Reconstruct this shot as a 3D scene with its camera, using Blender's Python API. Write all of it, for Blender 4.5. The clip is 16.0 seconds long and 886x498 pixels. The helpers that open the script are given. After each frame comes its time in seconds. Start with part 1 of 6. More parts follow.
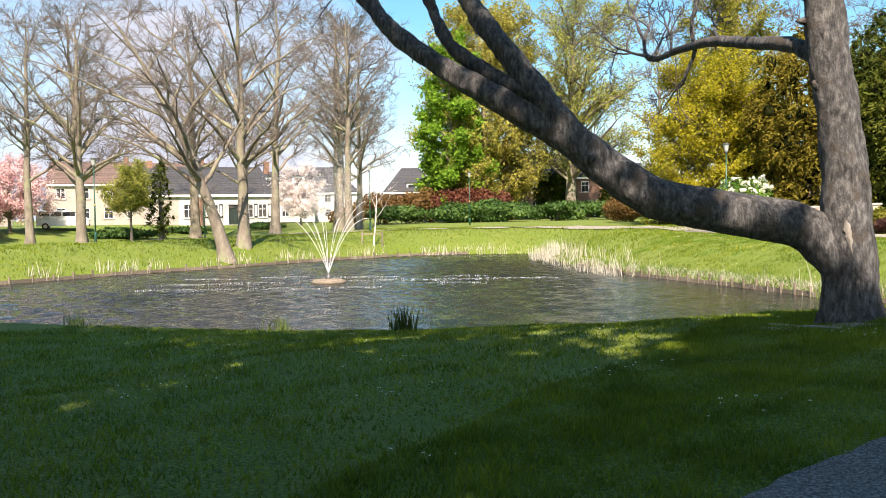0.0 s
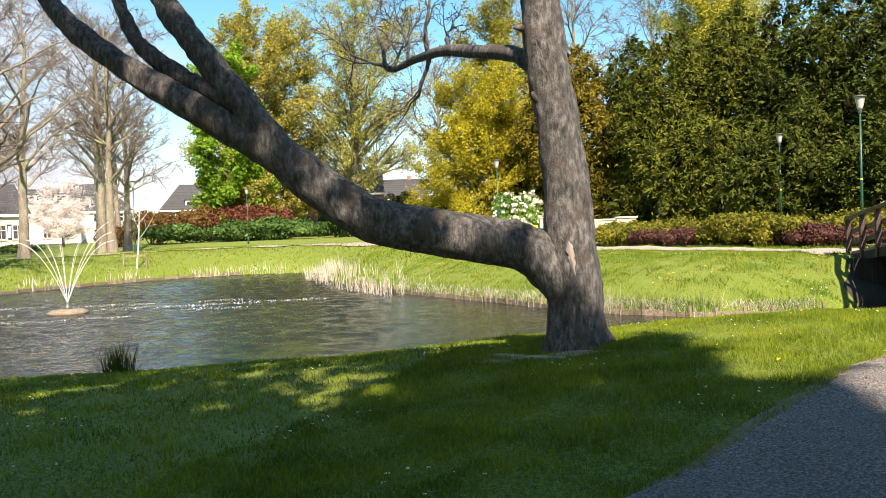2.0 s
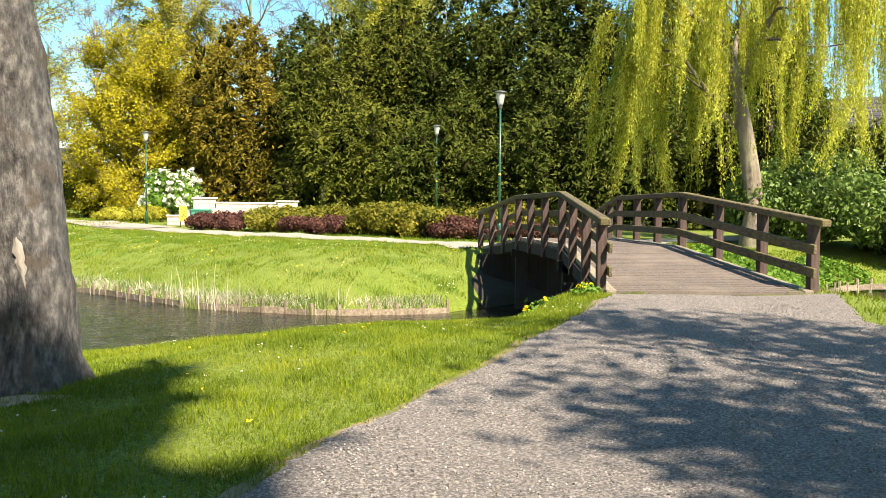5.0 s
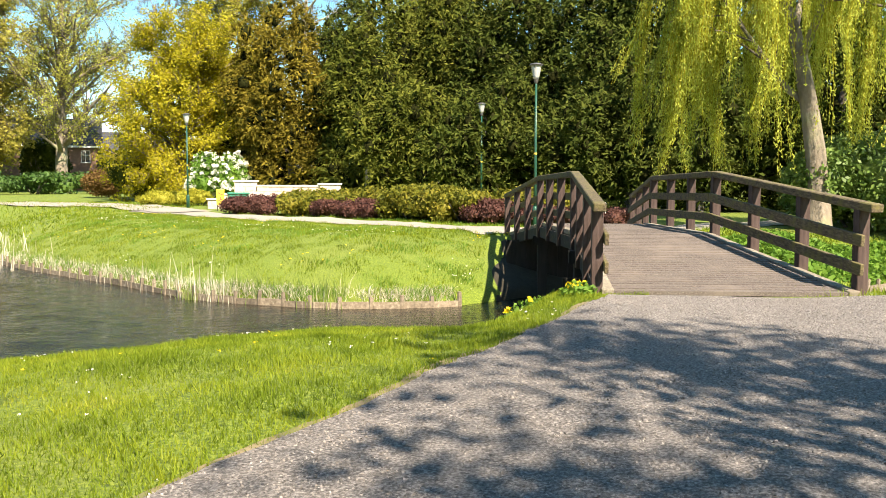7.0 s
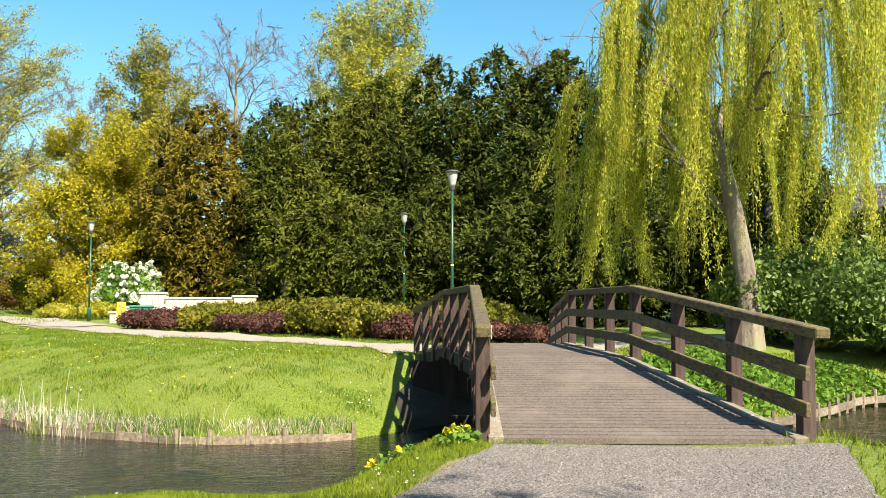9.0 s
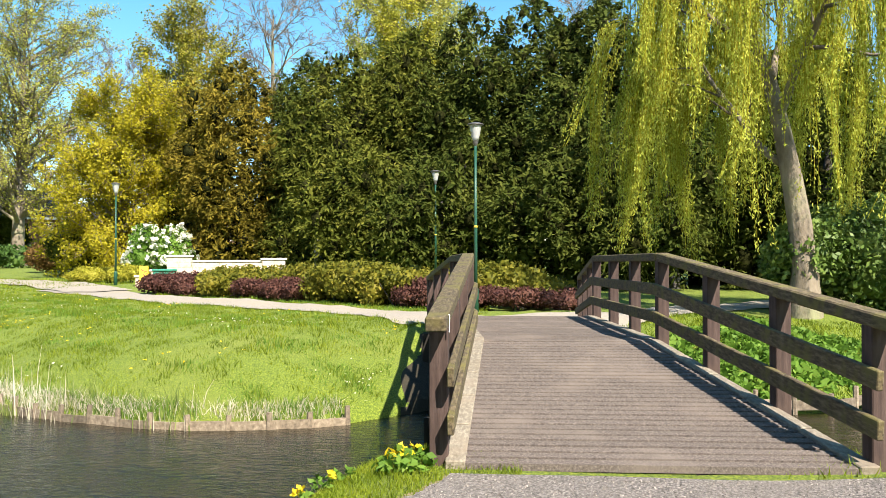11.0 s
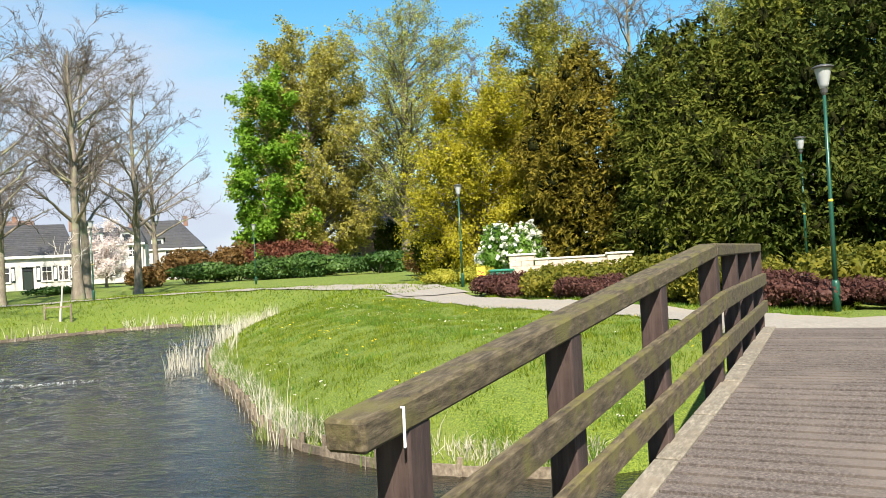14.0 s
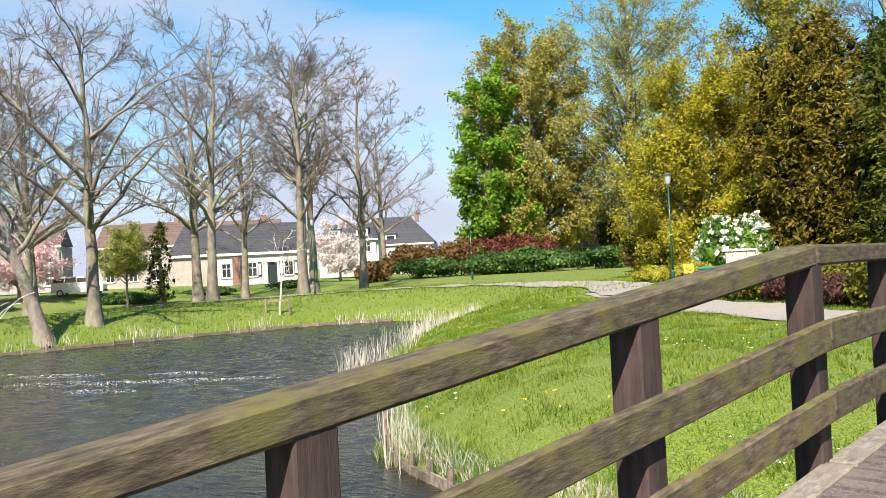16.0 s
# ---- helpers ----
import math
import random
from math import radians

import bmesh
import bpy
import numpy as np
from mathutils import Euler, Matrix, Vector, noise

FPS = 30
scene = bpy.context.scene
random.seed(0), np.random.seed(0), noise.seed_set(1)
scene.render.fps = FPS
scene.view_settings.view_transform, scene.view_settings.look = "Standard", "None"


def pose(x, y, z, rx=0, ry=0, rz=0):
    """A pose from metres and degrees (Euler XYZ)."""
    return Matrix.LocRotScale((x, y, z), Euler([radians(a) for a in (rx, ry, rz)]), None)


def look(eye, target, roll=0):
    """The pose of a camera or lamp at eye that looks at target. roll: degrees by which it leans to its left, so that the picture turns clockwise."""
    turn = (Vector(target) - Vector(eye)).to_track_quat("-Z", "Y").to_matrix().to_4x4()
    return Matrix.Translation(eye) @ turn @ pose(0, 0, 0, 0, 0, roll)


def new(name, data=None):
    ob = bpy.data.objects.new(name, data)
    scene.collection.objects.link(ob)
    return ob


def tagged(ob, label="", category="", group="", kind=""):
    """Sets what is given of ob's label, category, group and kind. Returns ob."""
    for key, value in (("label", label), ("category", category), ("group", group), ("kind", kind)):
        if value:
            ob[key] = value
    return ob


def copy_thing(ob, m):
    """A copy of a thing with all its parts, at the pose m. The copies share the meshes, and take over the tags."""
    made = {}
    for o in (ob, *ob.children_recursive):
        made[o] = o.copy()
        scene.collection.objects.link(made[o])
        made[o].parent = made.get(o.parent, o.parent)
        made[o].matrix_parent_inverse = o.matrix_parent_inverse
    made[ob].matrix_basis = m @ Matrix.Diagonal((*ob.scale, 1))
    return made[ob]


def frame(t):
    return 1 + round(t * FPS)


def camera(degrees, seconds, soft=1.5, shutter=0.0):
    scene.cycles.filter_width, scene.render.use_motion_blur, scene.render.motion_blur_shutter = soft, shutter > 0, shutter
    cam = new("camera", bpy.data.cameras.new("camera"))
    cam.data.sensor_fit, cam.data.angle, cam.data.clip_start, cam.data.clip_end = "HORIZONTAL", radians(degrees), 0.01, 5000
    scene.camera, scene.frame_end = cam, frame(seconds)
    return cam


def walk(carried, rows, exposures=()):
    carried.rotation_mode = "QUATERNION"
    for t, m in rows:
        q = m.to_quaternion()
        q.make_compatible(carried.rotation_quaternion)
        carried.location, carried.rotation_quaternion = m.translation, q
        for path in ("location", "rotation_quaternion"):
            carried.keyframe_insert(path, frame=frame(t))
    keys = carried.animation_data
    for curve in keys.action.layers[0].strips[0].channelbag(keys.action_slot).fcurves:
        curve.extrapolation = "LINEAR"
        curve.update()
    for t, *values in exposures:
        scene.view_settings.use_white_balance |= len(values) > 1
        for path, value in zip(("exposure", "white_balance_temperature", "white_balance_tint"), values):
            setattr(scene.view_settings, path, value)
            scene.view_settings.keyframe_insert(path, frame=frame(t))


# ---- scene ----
cam = camera(54.7, 16.0, soft=0.9)

PATH = [
    (0, (-3.777, -16.096, 0.988), (-4.899, -14.442, 0.92), -0.9),
    (0.5, (-3.714, -15.688, 1.049), (-4.736, -13.968, 1.024), -1.9),
    (1, (-3.724, -15.281, 1.05), (-4.646, -13.507, 1.001), -1.7),
    (1.5, (-3.653, -14.883, 1.039), (-4.446, -13.047, 1.018), -2.6),
    (2, (-3.532, -14.48, 1.065), (-4.227, -12.606, 1.022), -1.9),
    (2.5, (-3.453, -13.977, 1.042), (-3.951, -12.043, 0.944), -0.9),
    (3, (-3.278, -13.531, 1.071), (-3.562, -11.551, 1.051), -1.6),
    (3.5, (-3.134, -13.075, 1.068), (-3.386, -11.092, 1.116), -0.2),
    (4, (-2.91, -12.612, 1.08), (-2.997, -10.614, 1.09), -1.0),
    (4.5, (-2.644, -12.201, 1.124), (-2.628, -10.202, 1.071), 0.3),
    (7, (-1.063, -9.904, 1.168), (-1.222, -7.915, 1.031), 0.1),
    (7.5, (-0.883, -9.331, 1.204), (-1.097, -7.346, 1.088), -0.4),
    (8, (-0.628, -8.806, 1.217), (-0.877, -6.822, 1.222), 0.0),
    (8.5, (-0.477, -8.316, 1.25), (-0.566, -6.322, 1.374), 2.4),
    (9, (-0.362, -7.808, 1.245), (-0.381, -5.812, 1.368), 0.2),
    (11.5, (0.509, -5.233, 1.421), (0.261, -3.248, 1.438), -0.3),
    (12, (0.629, -4.551, 1.398), (0.108, -2.622, 1.477), 0.1),
    (12.5, (0.86, -3.914, 1.409), (0.387, -1.98, 1.594), -1.5),
    (13, (1.049, -3.37, 1.444), (0.39, -1.484, 1.554), -1.7),
    (13.5, (1.218, -2.69, 1.435), (0.48, -0.836, 1.558), -2.5),
    (14, (1.399, -2.11, 1.453), (0.411, -0.371, 1.484), -3.0),
    (14.5, (1.507, -1.507, 1.462), (0.496, 0.217, 1.499), -1.5),
    (15, (1.628, -0.872, 1.454), (0.593, 0.839, 1.44), -3.8),
    (15.5, (1.651, -0.284, 1.425), (0.449, 1.314, 1.39), -0.9),
    (16, (1.661, 0.31, 1.463), (0.238, 1.714, 1.509), -2.9),
]
walk(cam, [(t, look(eye, aim, roll)) for t, eye, aim, roll in PATH],
     [(0.0, 1.36, 6700, 20), (2.5, 1.47, 7100, 18), (4.5, 1.66, 7100, 14), (7.5, 1.66, 7050, 14), (9.0, 1.46, 6850, 12), (11.5, 1.46, 6500, 14), (13.5, 1.22, 6350, 12), (16.0, 1.16, 6200, 16)])

# ---- light ----
TO_SUN = Vector((0.52, -0.82, 1.0)).normalized()
world = bpy.data.worlds.new("spring_sky")
scene.world = world
world.use_nodes = True
wn, wl = world.node_tree.nodes, world.node_tree.links
sky = wn.new("ShaderNodeTexSky")
sky.sky_type = "NISHITA"
sky.sun_disc = False
sky.sun_elevation = math.asin(TO_SUN.z)
sky.sun_rotation = math.atan2(TO_SUN.x, TO_SUN.y)
sky.air_density, sky.dust_density, sky.ozone_density = 1.0, 0.6, 1.6
# thin high cloud veils over the blue
w_co = wn.new("ShaderNodeTexCoord")
w_map = wn.new("ShaderNodeMapping")
w_map.inputs["Rotation"].default_value = (0.0, 0.0, radians(38))
w_map.inputs["Scale"].default_value = (0.9, 2.2, 5.5)
w_noise = wn.new("ShaderNodeTexNoise")
w_noise.inputs["Scale"].default_value = 1.1
w_noise.inputs["Detail"].default_value = 5.0
w_noise.inputs["Roughness"].default_value = 0.5
w_sep = wn.new("ShaderNodeSeparateXYZ")
w_side = wn.new("ShaderNodeMapRange")      # the veils thicken to the west
w_side.inputs["From Min"].default_value, w_side.inputs["From Max"].default_value = -0.25, -0.8
w_side.inputs["To Min"].default_value, w_side.inputs["To Max"].default_value = -0.26, 0.24
w_add = wn.new("ShaderNodeMath")
w_add.operation = "ADD"
w_ramp = wn.new("ShaderNodeValToRGB")
w_ramp.color_ramp.elements[0].position, w_ramp.color_ramp.elements[1].position = 0.46, 0.72
w_mix = wn.new("ShaderNodeMix")
w_mix.data_type = "RGBA"
w_mix.inputs["B"].default_value = (5.4, 6.0, 6.8, 1)
wl.new(w_co.outputs["Generated"], w_map.inputs["Vector"])
wl.new(w_map.outputs["Vector"], w_noise.inputs["Vector"])
wl.new(w_co.outputs["Generated"], w_sep.inputs["Vector"])
wl.new(w_sep.outputs["X"], w_side.inputs["Value"])
wl.new(w_noise.outputs["Fac"], w_add.inputs[0])
wl.new(w_side.outputs["Result"], w_add.inputs[1])
w_low = wn.new("ShaderNodeMath")           # and thin out towards the zenith
w_low.operation = "MULTIPLY_ADD"
w_low.inputs[1].default_value = -0.38
wl.new(w_sep.outputs["Z"], w_low.inputs[0])
wl.new(w_add.outputs["Value"], w_low.inputs[2])
wl.new(w_low.outputs["Value"], w_ramp.inputs["Fac"])
wl.new(w_ramp.outputs["Color"], w_mix.inputs["Factor"])
w_hue = wn.new("ShaderNodeHueSaturation")
w_hue.inputs["Hue"].default_value, w_hue.inputs["Saturation"].default_value, w_hue.inputs["Value"].default_value = 0.478, 1.32, 1.5
wl.new(sky.outputs["Color"], w_hue.inputs["Color"])
wl.new(w_hue.outputs["Color"], w_mix.inputs["A"])
wl.new(w_mix.outputs["Result"], wn["Background"].inputs["Color"])
wn["Background"].inputs["Strength"].default_value = 0.056
sun_data = bpy.data.lights.new("sun", "SUN")
sun_data.energy, sun_data.angle, sun_data.color = 5.0, radians(0.53), (1.0, 0.91, 0.74)
sun = new("sun", sun_data)
sun.matrix_world = look(TO_SUN * 60, (0, 0, 0))
scene.view_settings.exposure = 1.40

# ---- materials ----
def base_mat(name, rough=0.8, metal=0.0):
    m = bpy.data.materials.new(name)
    m.use_nodes = True
    n, l = m.node_tree.nodes, m.node_tree.links
    b = n["Principled BSDF"]
    b.inputs["Roughness"].default_value, b.inputs["Metallic"].default_value = rough, metal
    return m, n, l, b


def ramp_node(n, stops):
    r = n.new("ShaderNodeValToRGB")
    e = r.color_ramp.elements
    while len(e) < len(stops):
        e.new(0.5)
    for el, (p, c) in zip(e, stops):
        el.position, el.color = p, (*c, 1)
    return r


def noise_node(n, l, vec, scale, detail=4.0, rough=0.6, stretch=None):
    t = n.new("ShaderNodeTexNoise")
    t.inputs["Scale"].default_value, t.inputs["Detail"].default_value, t.inputs["Roughness"].default_value = scale, detail, rough
    if stretch:
        mp = n.new("ShaderNodeMapping")
        mp.inputs["Scale"].default_value = stretch
        l.new(vec, mp.inputs["Vector"])
        vec = mp.outputs["Vector"]
    l.new(vec, t.inputs["Vector"])
    return t


def surface(name, stops, scale=6.0, rough=0.8, metal=0.0, bump=0.3, fine=60.0, stretch=None, patch=None, patch_scale=0.6,
            patch_at=(0.5, 0.66), spread=0.0, bump_dist=0.02):
    """Grain through a colour ramp, larger patches of a second colour, fine relief; spread: brightness from piece to piece."""
    m, n, l, b = base_mat(name, rough, metal)
    co = n.new("ShaderNodeTexCoord").outputs["Object"]
    g = noise_node(n, l, co, scale, 6.0, 0.65, stretch)
    r = ramp_node(n, stops)
    l.new(g.outputs["Fac"], r.inputs["Fac"])
    out = r.outputs["Color"]
    if patch:
        p = noise_node(n, l, co, patch_scale, 5.0, 0.6)
        pr = ramp_node(n, [(patch_at[0], (0, 0, 0)), (patch_at[1], (1, 1, 1))])
        l.new(p.outputs["Fac"], pr.inputs["Fac"])
        mx = n.new("ShaderNodeMix")
        mx.data_type = "RGBA"
        mx.inputs["B"].default_value = (*patch, 1)
        l.new(pr.outputs["Color"], mx.inputs["Factor"])
        l.new(out, mx.inputs["A"])
        out = mx.outputs["Result"]
    if spread:
        oi = n.new("ShaderNodeObjectInfo")
        mr = n.new("ShaderNodeMapRange")
        mr.inputs["To Min"].default_value, mr.inputs["To Max"].default_value = 1 - spread, 1 + spread
        l.new(oi.outputs["Random"], mr.inputs["Value"])
        hs = n.new("ShaderNodeHueSaturation")
        l.new(mr.outputs["Result"], hs.inputs["Value"])
        l.new(out, hs.inputs["Color"])
        out = hs.outputs["Color"]
    l.new(out, b.inputs["Base Color"])
    if bump:
        f = noise_node(n, l, co, fine, 5.0, 0.7, stretch)
        bp = n.new("ShaderNodeBump")
        bp.inputs["Strength"].default_value, bp.inputs["Distance"].default_value = bump, bump_dist
        l.new(f.outputs["Fac"], bp.inputs["Height"])
        l.new(bp.outputs["Normal"], b.inputs["Normal"])
    return m


def leafy(name, stops, through_light=0.35, rough=0.55, gloss=0.15, clump_scale=0.55, clump_share=0.5):
    """Leaves: colour from clump to clump and leaf to leaf, part of the light passing through."""
    m, n, l, b = base_mat(name, rough)
    b.inputs["Specular IOR Level"].default_value = gloss
    geo = n.new("ShaderNodeNewGeometry")
    r = ramp_node(n, stops)
    co = n.new("ShaderNodeTexCoord").outputs["Object"]
    clump = noise_node(n, l, co, clump_scale, 3.0, 0.6)
    wide = n.new("ShaderNodeMapRange")
    wide.inputs["From Min"].default_value, wide.inputs["From Max"].default_value = 0.30, 0.70
    l.new(clump.outputs["Fac"], wide.inputs["Value"])
    both = n.new("ShaderNodeMix")
    both.inputs["Factor"].default_value = clump_share
    l.new(geo.outputs["Random Per Island"], both.inputs["A"])
    l.new(wide.outputs["Result"], both.inputs["B"])
    l.new(both.outputs["Result"], r.inputs["Fac"])
    l.new(r.outputs["Color"], b.inputs["Base Color"])
    tr = n.new("ShaderNodeBsdfTranslucent")
    l.new(r.outputs["Color"], tr.inputs["Color"])
    mx = n.new("ShaderNodeMixShader")
    mx.inputs["Fac"].default_value = through_light
    l.new(b.outputs["BSDF"], mx.inputs[1])
    l.new(tr.outputs["BSDF"], mx.inputs[2])
    l.new(mx.outputs["Shader"], n["Material Output"].inputs["Surface"])
    return m


M_GRASS = surface("lawn", [(0.36, (0.036, 0.064, 0.006)), (0.5, (0.105, 0.155, 0.012)), (0.64, (0.20, 0.245, 0.026))], 34.0, 0.95, bump=0.6, fine=130,
                  patch=(0.15, 0.18, 0.030), patch_scale=0.35, patch_at=(0.5, 0.75), bump_dist=0.02)
M_BLADE = leafy("grass_blade", [(0.0, (0.048, 0.085, 0.006)), (0.5, (0.135, 0.192, 0.013)), (0.92, (0.25, 0.29, 0.025)), (1.0, (0.32, 0.30, 0.07))], 0.30, clump_scale=1.3, clump_share=0.6)
M_PATH = surface("gravel_path", [(0.36, (0.070, 0.063, 0.061)), (0.5, (0.175, 0.158, 0.150)), (0.63, (0.35, 0.32, 0.305))], 55, 0.95, bump=1.0, fine=75,
                 patch=(0.185, 0.165, 0.152), patch_scale=0.7, patch_at=(0.5, 1.3), bump_dist=0.02)
M_SAND = surface("sandy_path_edge", [(0.3, (0.13, 0.105, 0.055)), (0.7, (0.25, 0.20, 0.11))], 30, 0.95, patch=(0.12, 0.12, 0.04), patch_scale=2.2)
M_FARPATH = surface("pale_path", [(0.3, (0.21, 0.19, 0.165)), (0.7, (0.32, 0.29, 0.25))], 12, 0.95, patch=(0.29, 0.255, 0.20), patch_scale=0.3)
# soil colour sunk to near black to paint the shade below the deck
M_SOIL_SHADE = surface("shade_dark_soil", [(0.3, (0.016, 0.014, 0.008)), (0.7, (0.036, 0.030, 0.018))], 6, 0.95, bump=0.8, fine=25)
M_BARK = surface("grey_bark", [(0.34, (0.022, 0.021, 0.022)), (0.5, (0.078, 0.074, 0.073)), (0.66, (0.175, 0.168, 0.160))], 18, 0.95, bump=0.9, fine=34, stretch=(1, 1, 0.40),
                 patch=(0.070, 0.056, 0.046), patch_scale=3.4, patch_at=(0.54, 0.66), bump_dist=0.045)
M_TWIG = surface("dark_twig", [(0.3, (0.05, 0.04, 0.038)), (0.7, (0.10, 0.085, 0.08))], 9, 0.9, bump=0.3)
# near-black core colour that paints the shade between the yew sprays
M_YEW_SHADE = surface("yew_inner_shade", [(0.3, (0.010, 0.012, 0.004)), (0.7, (0.028, 0.030, 0.010))], 7, 1.0, bump=1.0, fine=9, bump_dist=0.1)
M_YEW_SHADE.node_tree.nodes["Principled BSDF"].inputs["Specular IOR Level"].default_value = 0.0
M_PALEBARK = surface("pale_bark", [(0.3, (0.115, 0.094, 0.072)), (0.55, (0.205, 0.172, 0.132)), (0.75, (0.31, 0.27, 0.21))], 3, 0.95, bump=0.8, fine=9, stretch=(1, 1, 0.4),
                     patch=(0.22, 0.23, 0.13), patch_scale=0.7, bump_dist=0.05)
M_PALETWIG = surface("grey_brown_twig", [(0.3, (0.092, 0.074, 0.062)), (0.7, (0.165, 0.137, 0.113))], 4, 0.9, bump=0)
M_DEADWOOD = surface("bleached_scar", [(0.3, (0.42, 0.38, 0.33)), (0.7, (0.62, 0.58, 0.52))], 14, 0.9, stretch=(1, 1, 0.3))
M_SCAR = surface("grey_bare_wood", [(0.3, (0.17, 0.15, 0.13)), (0.7, (0.30, 0.27, 0.24))], 14, 0.9, stretch=(1, 1, 0.3))
M_WOOD = surface("weathered_rail_wood", [(0.32, (0.026, 0.019, 0.011)), (0.5, (0.080, 0.061, 0.034)), (0.68, (0.165, 0.132, 0.080))], 42, 0.9, bump=0.8, fine=90, stretch=(1, 0.22, 1),
                 patch=(0.115, 0.102, 0.030), patch_scale=5.0, patch_at=(0.48, 0.64), spread=0.12, bump_dist=0.006)
M_POST = surface("red_brown_post_wood", [(0.30, (0.020, 0.011, 0.010)), (0.55, (0.055, 0.034, 0.030)), (0.75, (0.100, 0.068, 0.060))], 20, 0.85, bump=0.6, fine=60, stretch=(1, 1, 0.12),
                 patch=(0.065, 0.042, 0.035), patch_scale=3, spread=0.12, bump_dist=0.006)
M_DECK = surface("gritty_deck", [(0.3, (0.050, 0.040, 0.037)), (0.5, (0.108, 0.089, 0.080)), (0.7, (0.20, 0.17, 0.152))], 55, 0.95, bump=0.8, fine=110,
                 patch=(0.155, 0.128, 0.112), patch_scale=1.1, spread=0.07, bump_dist=0.006)
M_LEDGE = surface("pale_edge_board", [(0.3, (0.115, 0.097, 0.074)), (0.5, (0.19, 0.167, 0.130)), (0.72, (0.32, 0.285, 0.23))], 38, 0.9, bump=0.5, stretch=(1, 0.3, 1),
                  patch=(0.20, 0.165, 0.125), patch_scale=3, spread=0.10, bump_dist=0.006)
# timber darkened to near black so its colour carries the under-bridge shade
M_TIMBER = surface("shade_black_timber", [(0.3, (0.008, 0.007, 0.006)), (0.7, (0.028, 0.023, 0.020))], 8, 0.95, stretch=(1, 1, 0.2))
M_STAKE = surface("bank_timber", [(0.3, (0.10, 0.078, 0.055)), (0.55, (0.22, 0.178, 0.13)), (0.75, (0.36, 0.31, 0.24))], 14, 0.9, bump=0.6, spread=0.3)
M_LAMP = surface("green_enamel", [(0.3, (0.010, 0.055, 0.036)), (0.7, (0.016, 0.080, 0.053))], 5, 0.35, bump=0.08, fine=40)
M_LAMPTOP = surface("dark_lamp_cap", [(0.3, (0.05, 0.05, 0.05)), (0.7, (0.09, 0.09, 0.09))], 5, 0.4, bump=0.05)
M_STONE = surface("pink_stone", [(0.3, (0.36, 0.27, 0.225)), (0.5, (0.50, 0.395, 0.335)), (0.7, (0.60, 0.50, 0.44))], 5, 0.9, bump=0.4, fine=30, patch=(0.44, 0.38, 0.33), patch_scale=1.2, spread=0.06)
M_COPING = surface("pale_coping", [(0.3, (0.50, 0.45, 0.40)), (0.7, (0.66, 0.61, 0.55))], 6, 0.9, bump=0.3, spread=0.05)
M_WHITEWALL = surface("white_rendered_wall", [(0.3, (0.46, 0.44, 0.41)), (0.7, (0.56, 0.54, 0.51))], 1.5, 0.9, bump=0.2, fine=30, patch=(0.42, 0.39, 0.35), patch_scale=0.4)
M_BLANKWALL = surface("sand_plaster", [(0.3, (0.32, 0.28, 0.24)), (0.7, (0.40, 0.355, 0.31))], 1.5, 0.9, bump=0.2, patch=(0.31, 0.27, 0.23), patch_scale=0.5)
M_BRICK = surface("red_brick", [(0.3, (0.17, 0.09, 0.06)), (0.7, (0.28, 0.165, 0.115))], 5, 0.9, bump=0.4)
M_SLATE = surface("dark_slate_roof_tiles", [(0.3, (0.026, 0.027, 0.031)), (0.7, (0.055, 0.055, 0.062))], 3, 0.8, bump=0.5, fine=14, patch=(0.045, 0.045, 0.042), patch_scale=0.5, spread=0.1)
M_TILE = surface("brown_red_roof_tiles", [(0.3, (0.085, 0.055, 0.045)), (0.7, (0.15, 0.10, 0.08))], 3, 0.8, bump=0.5, spread=0.1)
M_WHITE = surface("white_paint", [(0.3, (0.74, 0.73, 0.70)), (0.7, (0.83, 0.82, 0.80))], 4, 0.5, bump=0.1)
M_DARKPAINT = surface("dark_green_paint", [(0.3, (0.012, 0.02, 0.016)), (0.7, (0.025, 0.035, 0.03))], 4, 0.4, bump=0.1)
M_GREENBOX = surface("green_box_plastic", [(0.3, (0.02, 0.15, 0.10)), (0.7, (0.03, 0.20, 0.14))], 4, 0.45, bump=0.05)
M_YELLOW = surface("yellow_sign", [(0.3, (0.72, 0.48, 0.03)), (0.7, (0.80, 0.56, 0.05))], 6, 0.5, bump=0.0)
M_RED = surface("red_mark", [(0.3, (0.5, 0.06, 0.03)), (0.7, (0.6, 0.09, 0.04))], 6, 0.5, bump=0.0)
M_TYRE = surface("tyre_rubber", [(0.3, (0.015, 0.015, 0.015)), (0.7, (0.03, 0.03, 0.03))], 8, 0.8)
M_VAN = surface("white_van_paint", [(0.3, (0.66, 0.66, 0.66)), (0.7, (0.74, 0.74, 0.74))], 2, 0.25, bump=0.0)
M_TAPE = surface("white_tie", [(0.3, (0.75, 0.75, 0.73)), (0.7, (0.85, 0.85, 0.83))], 20, 0.6, bump=0.0)
M_EARTH = surface("bare_earth", [(0.3, (0.19, 0.145, 0.105)), (0.5, (0.30, 0.235, 0.18)), (0.72, (0.40, 0.33, 0.26))], 9, 0.95, bump=0.7, fine=30, patch=(0.06, 0.08, 0.02), patch_scale=3.0, patch_at=(0.55, 0.62))

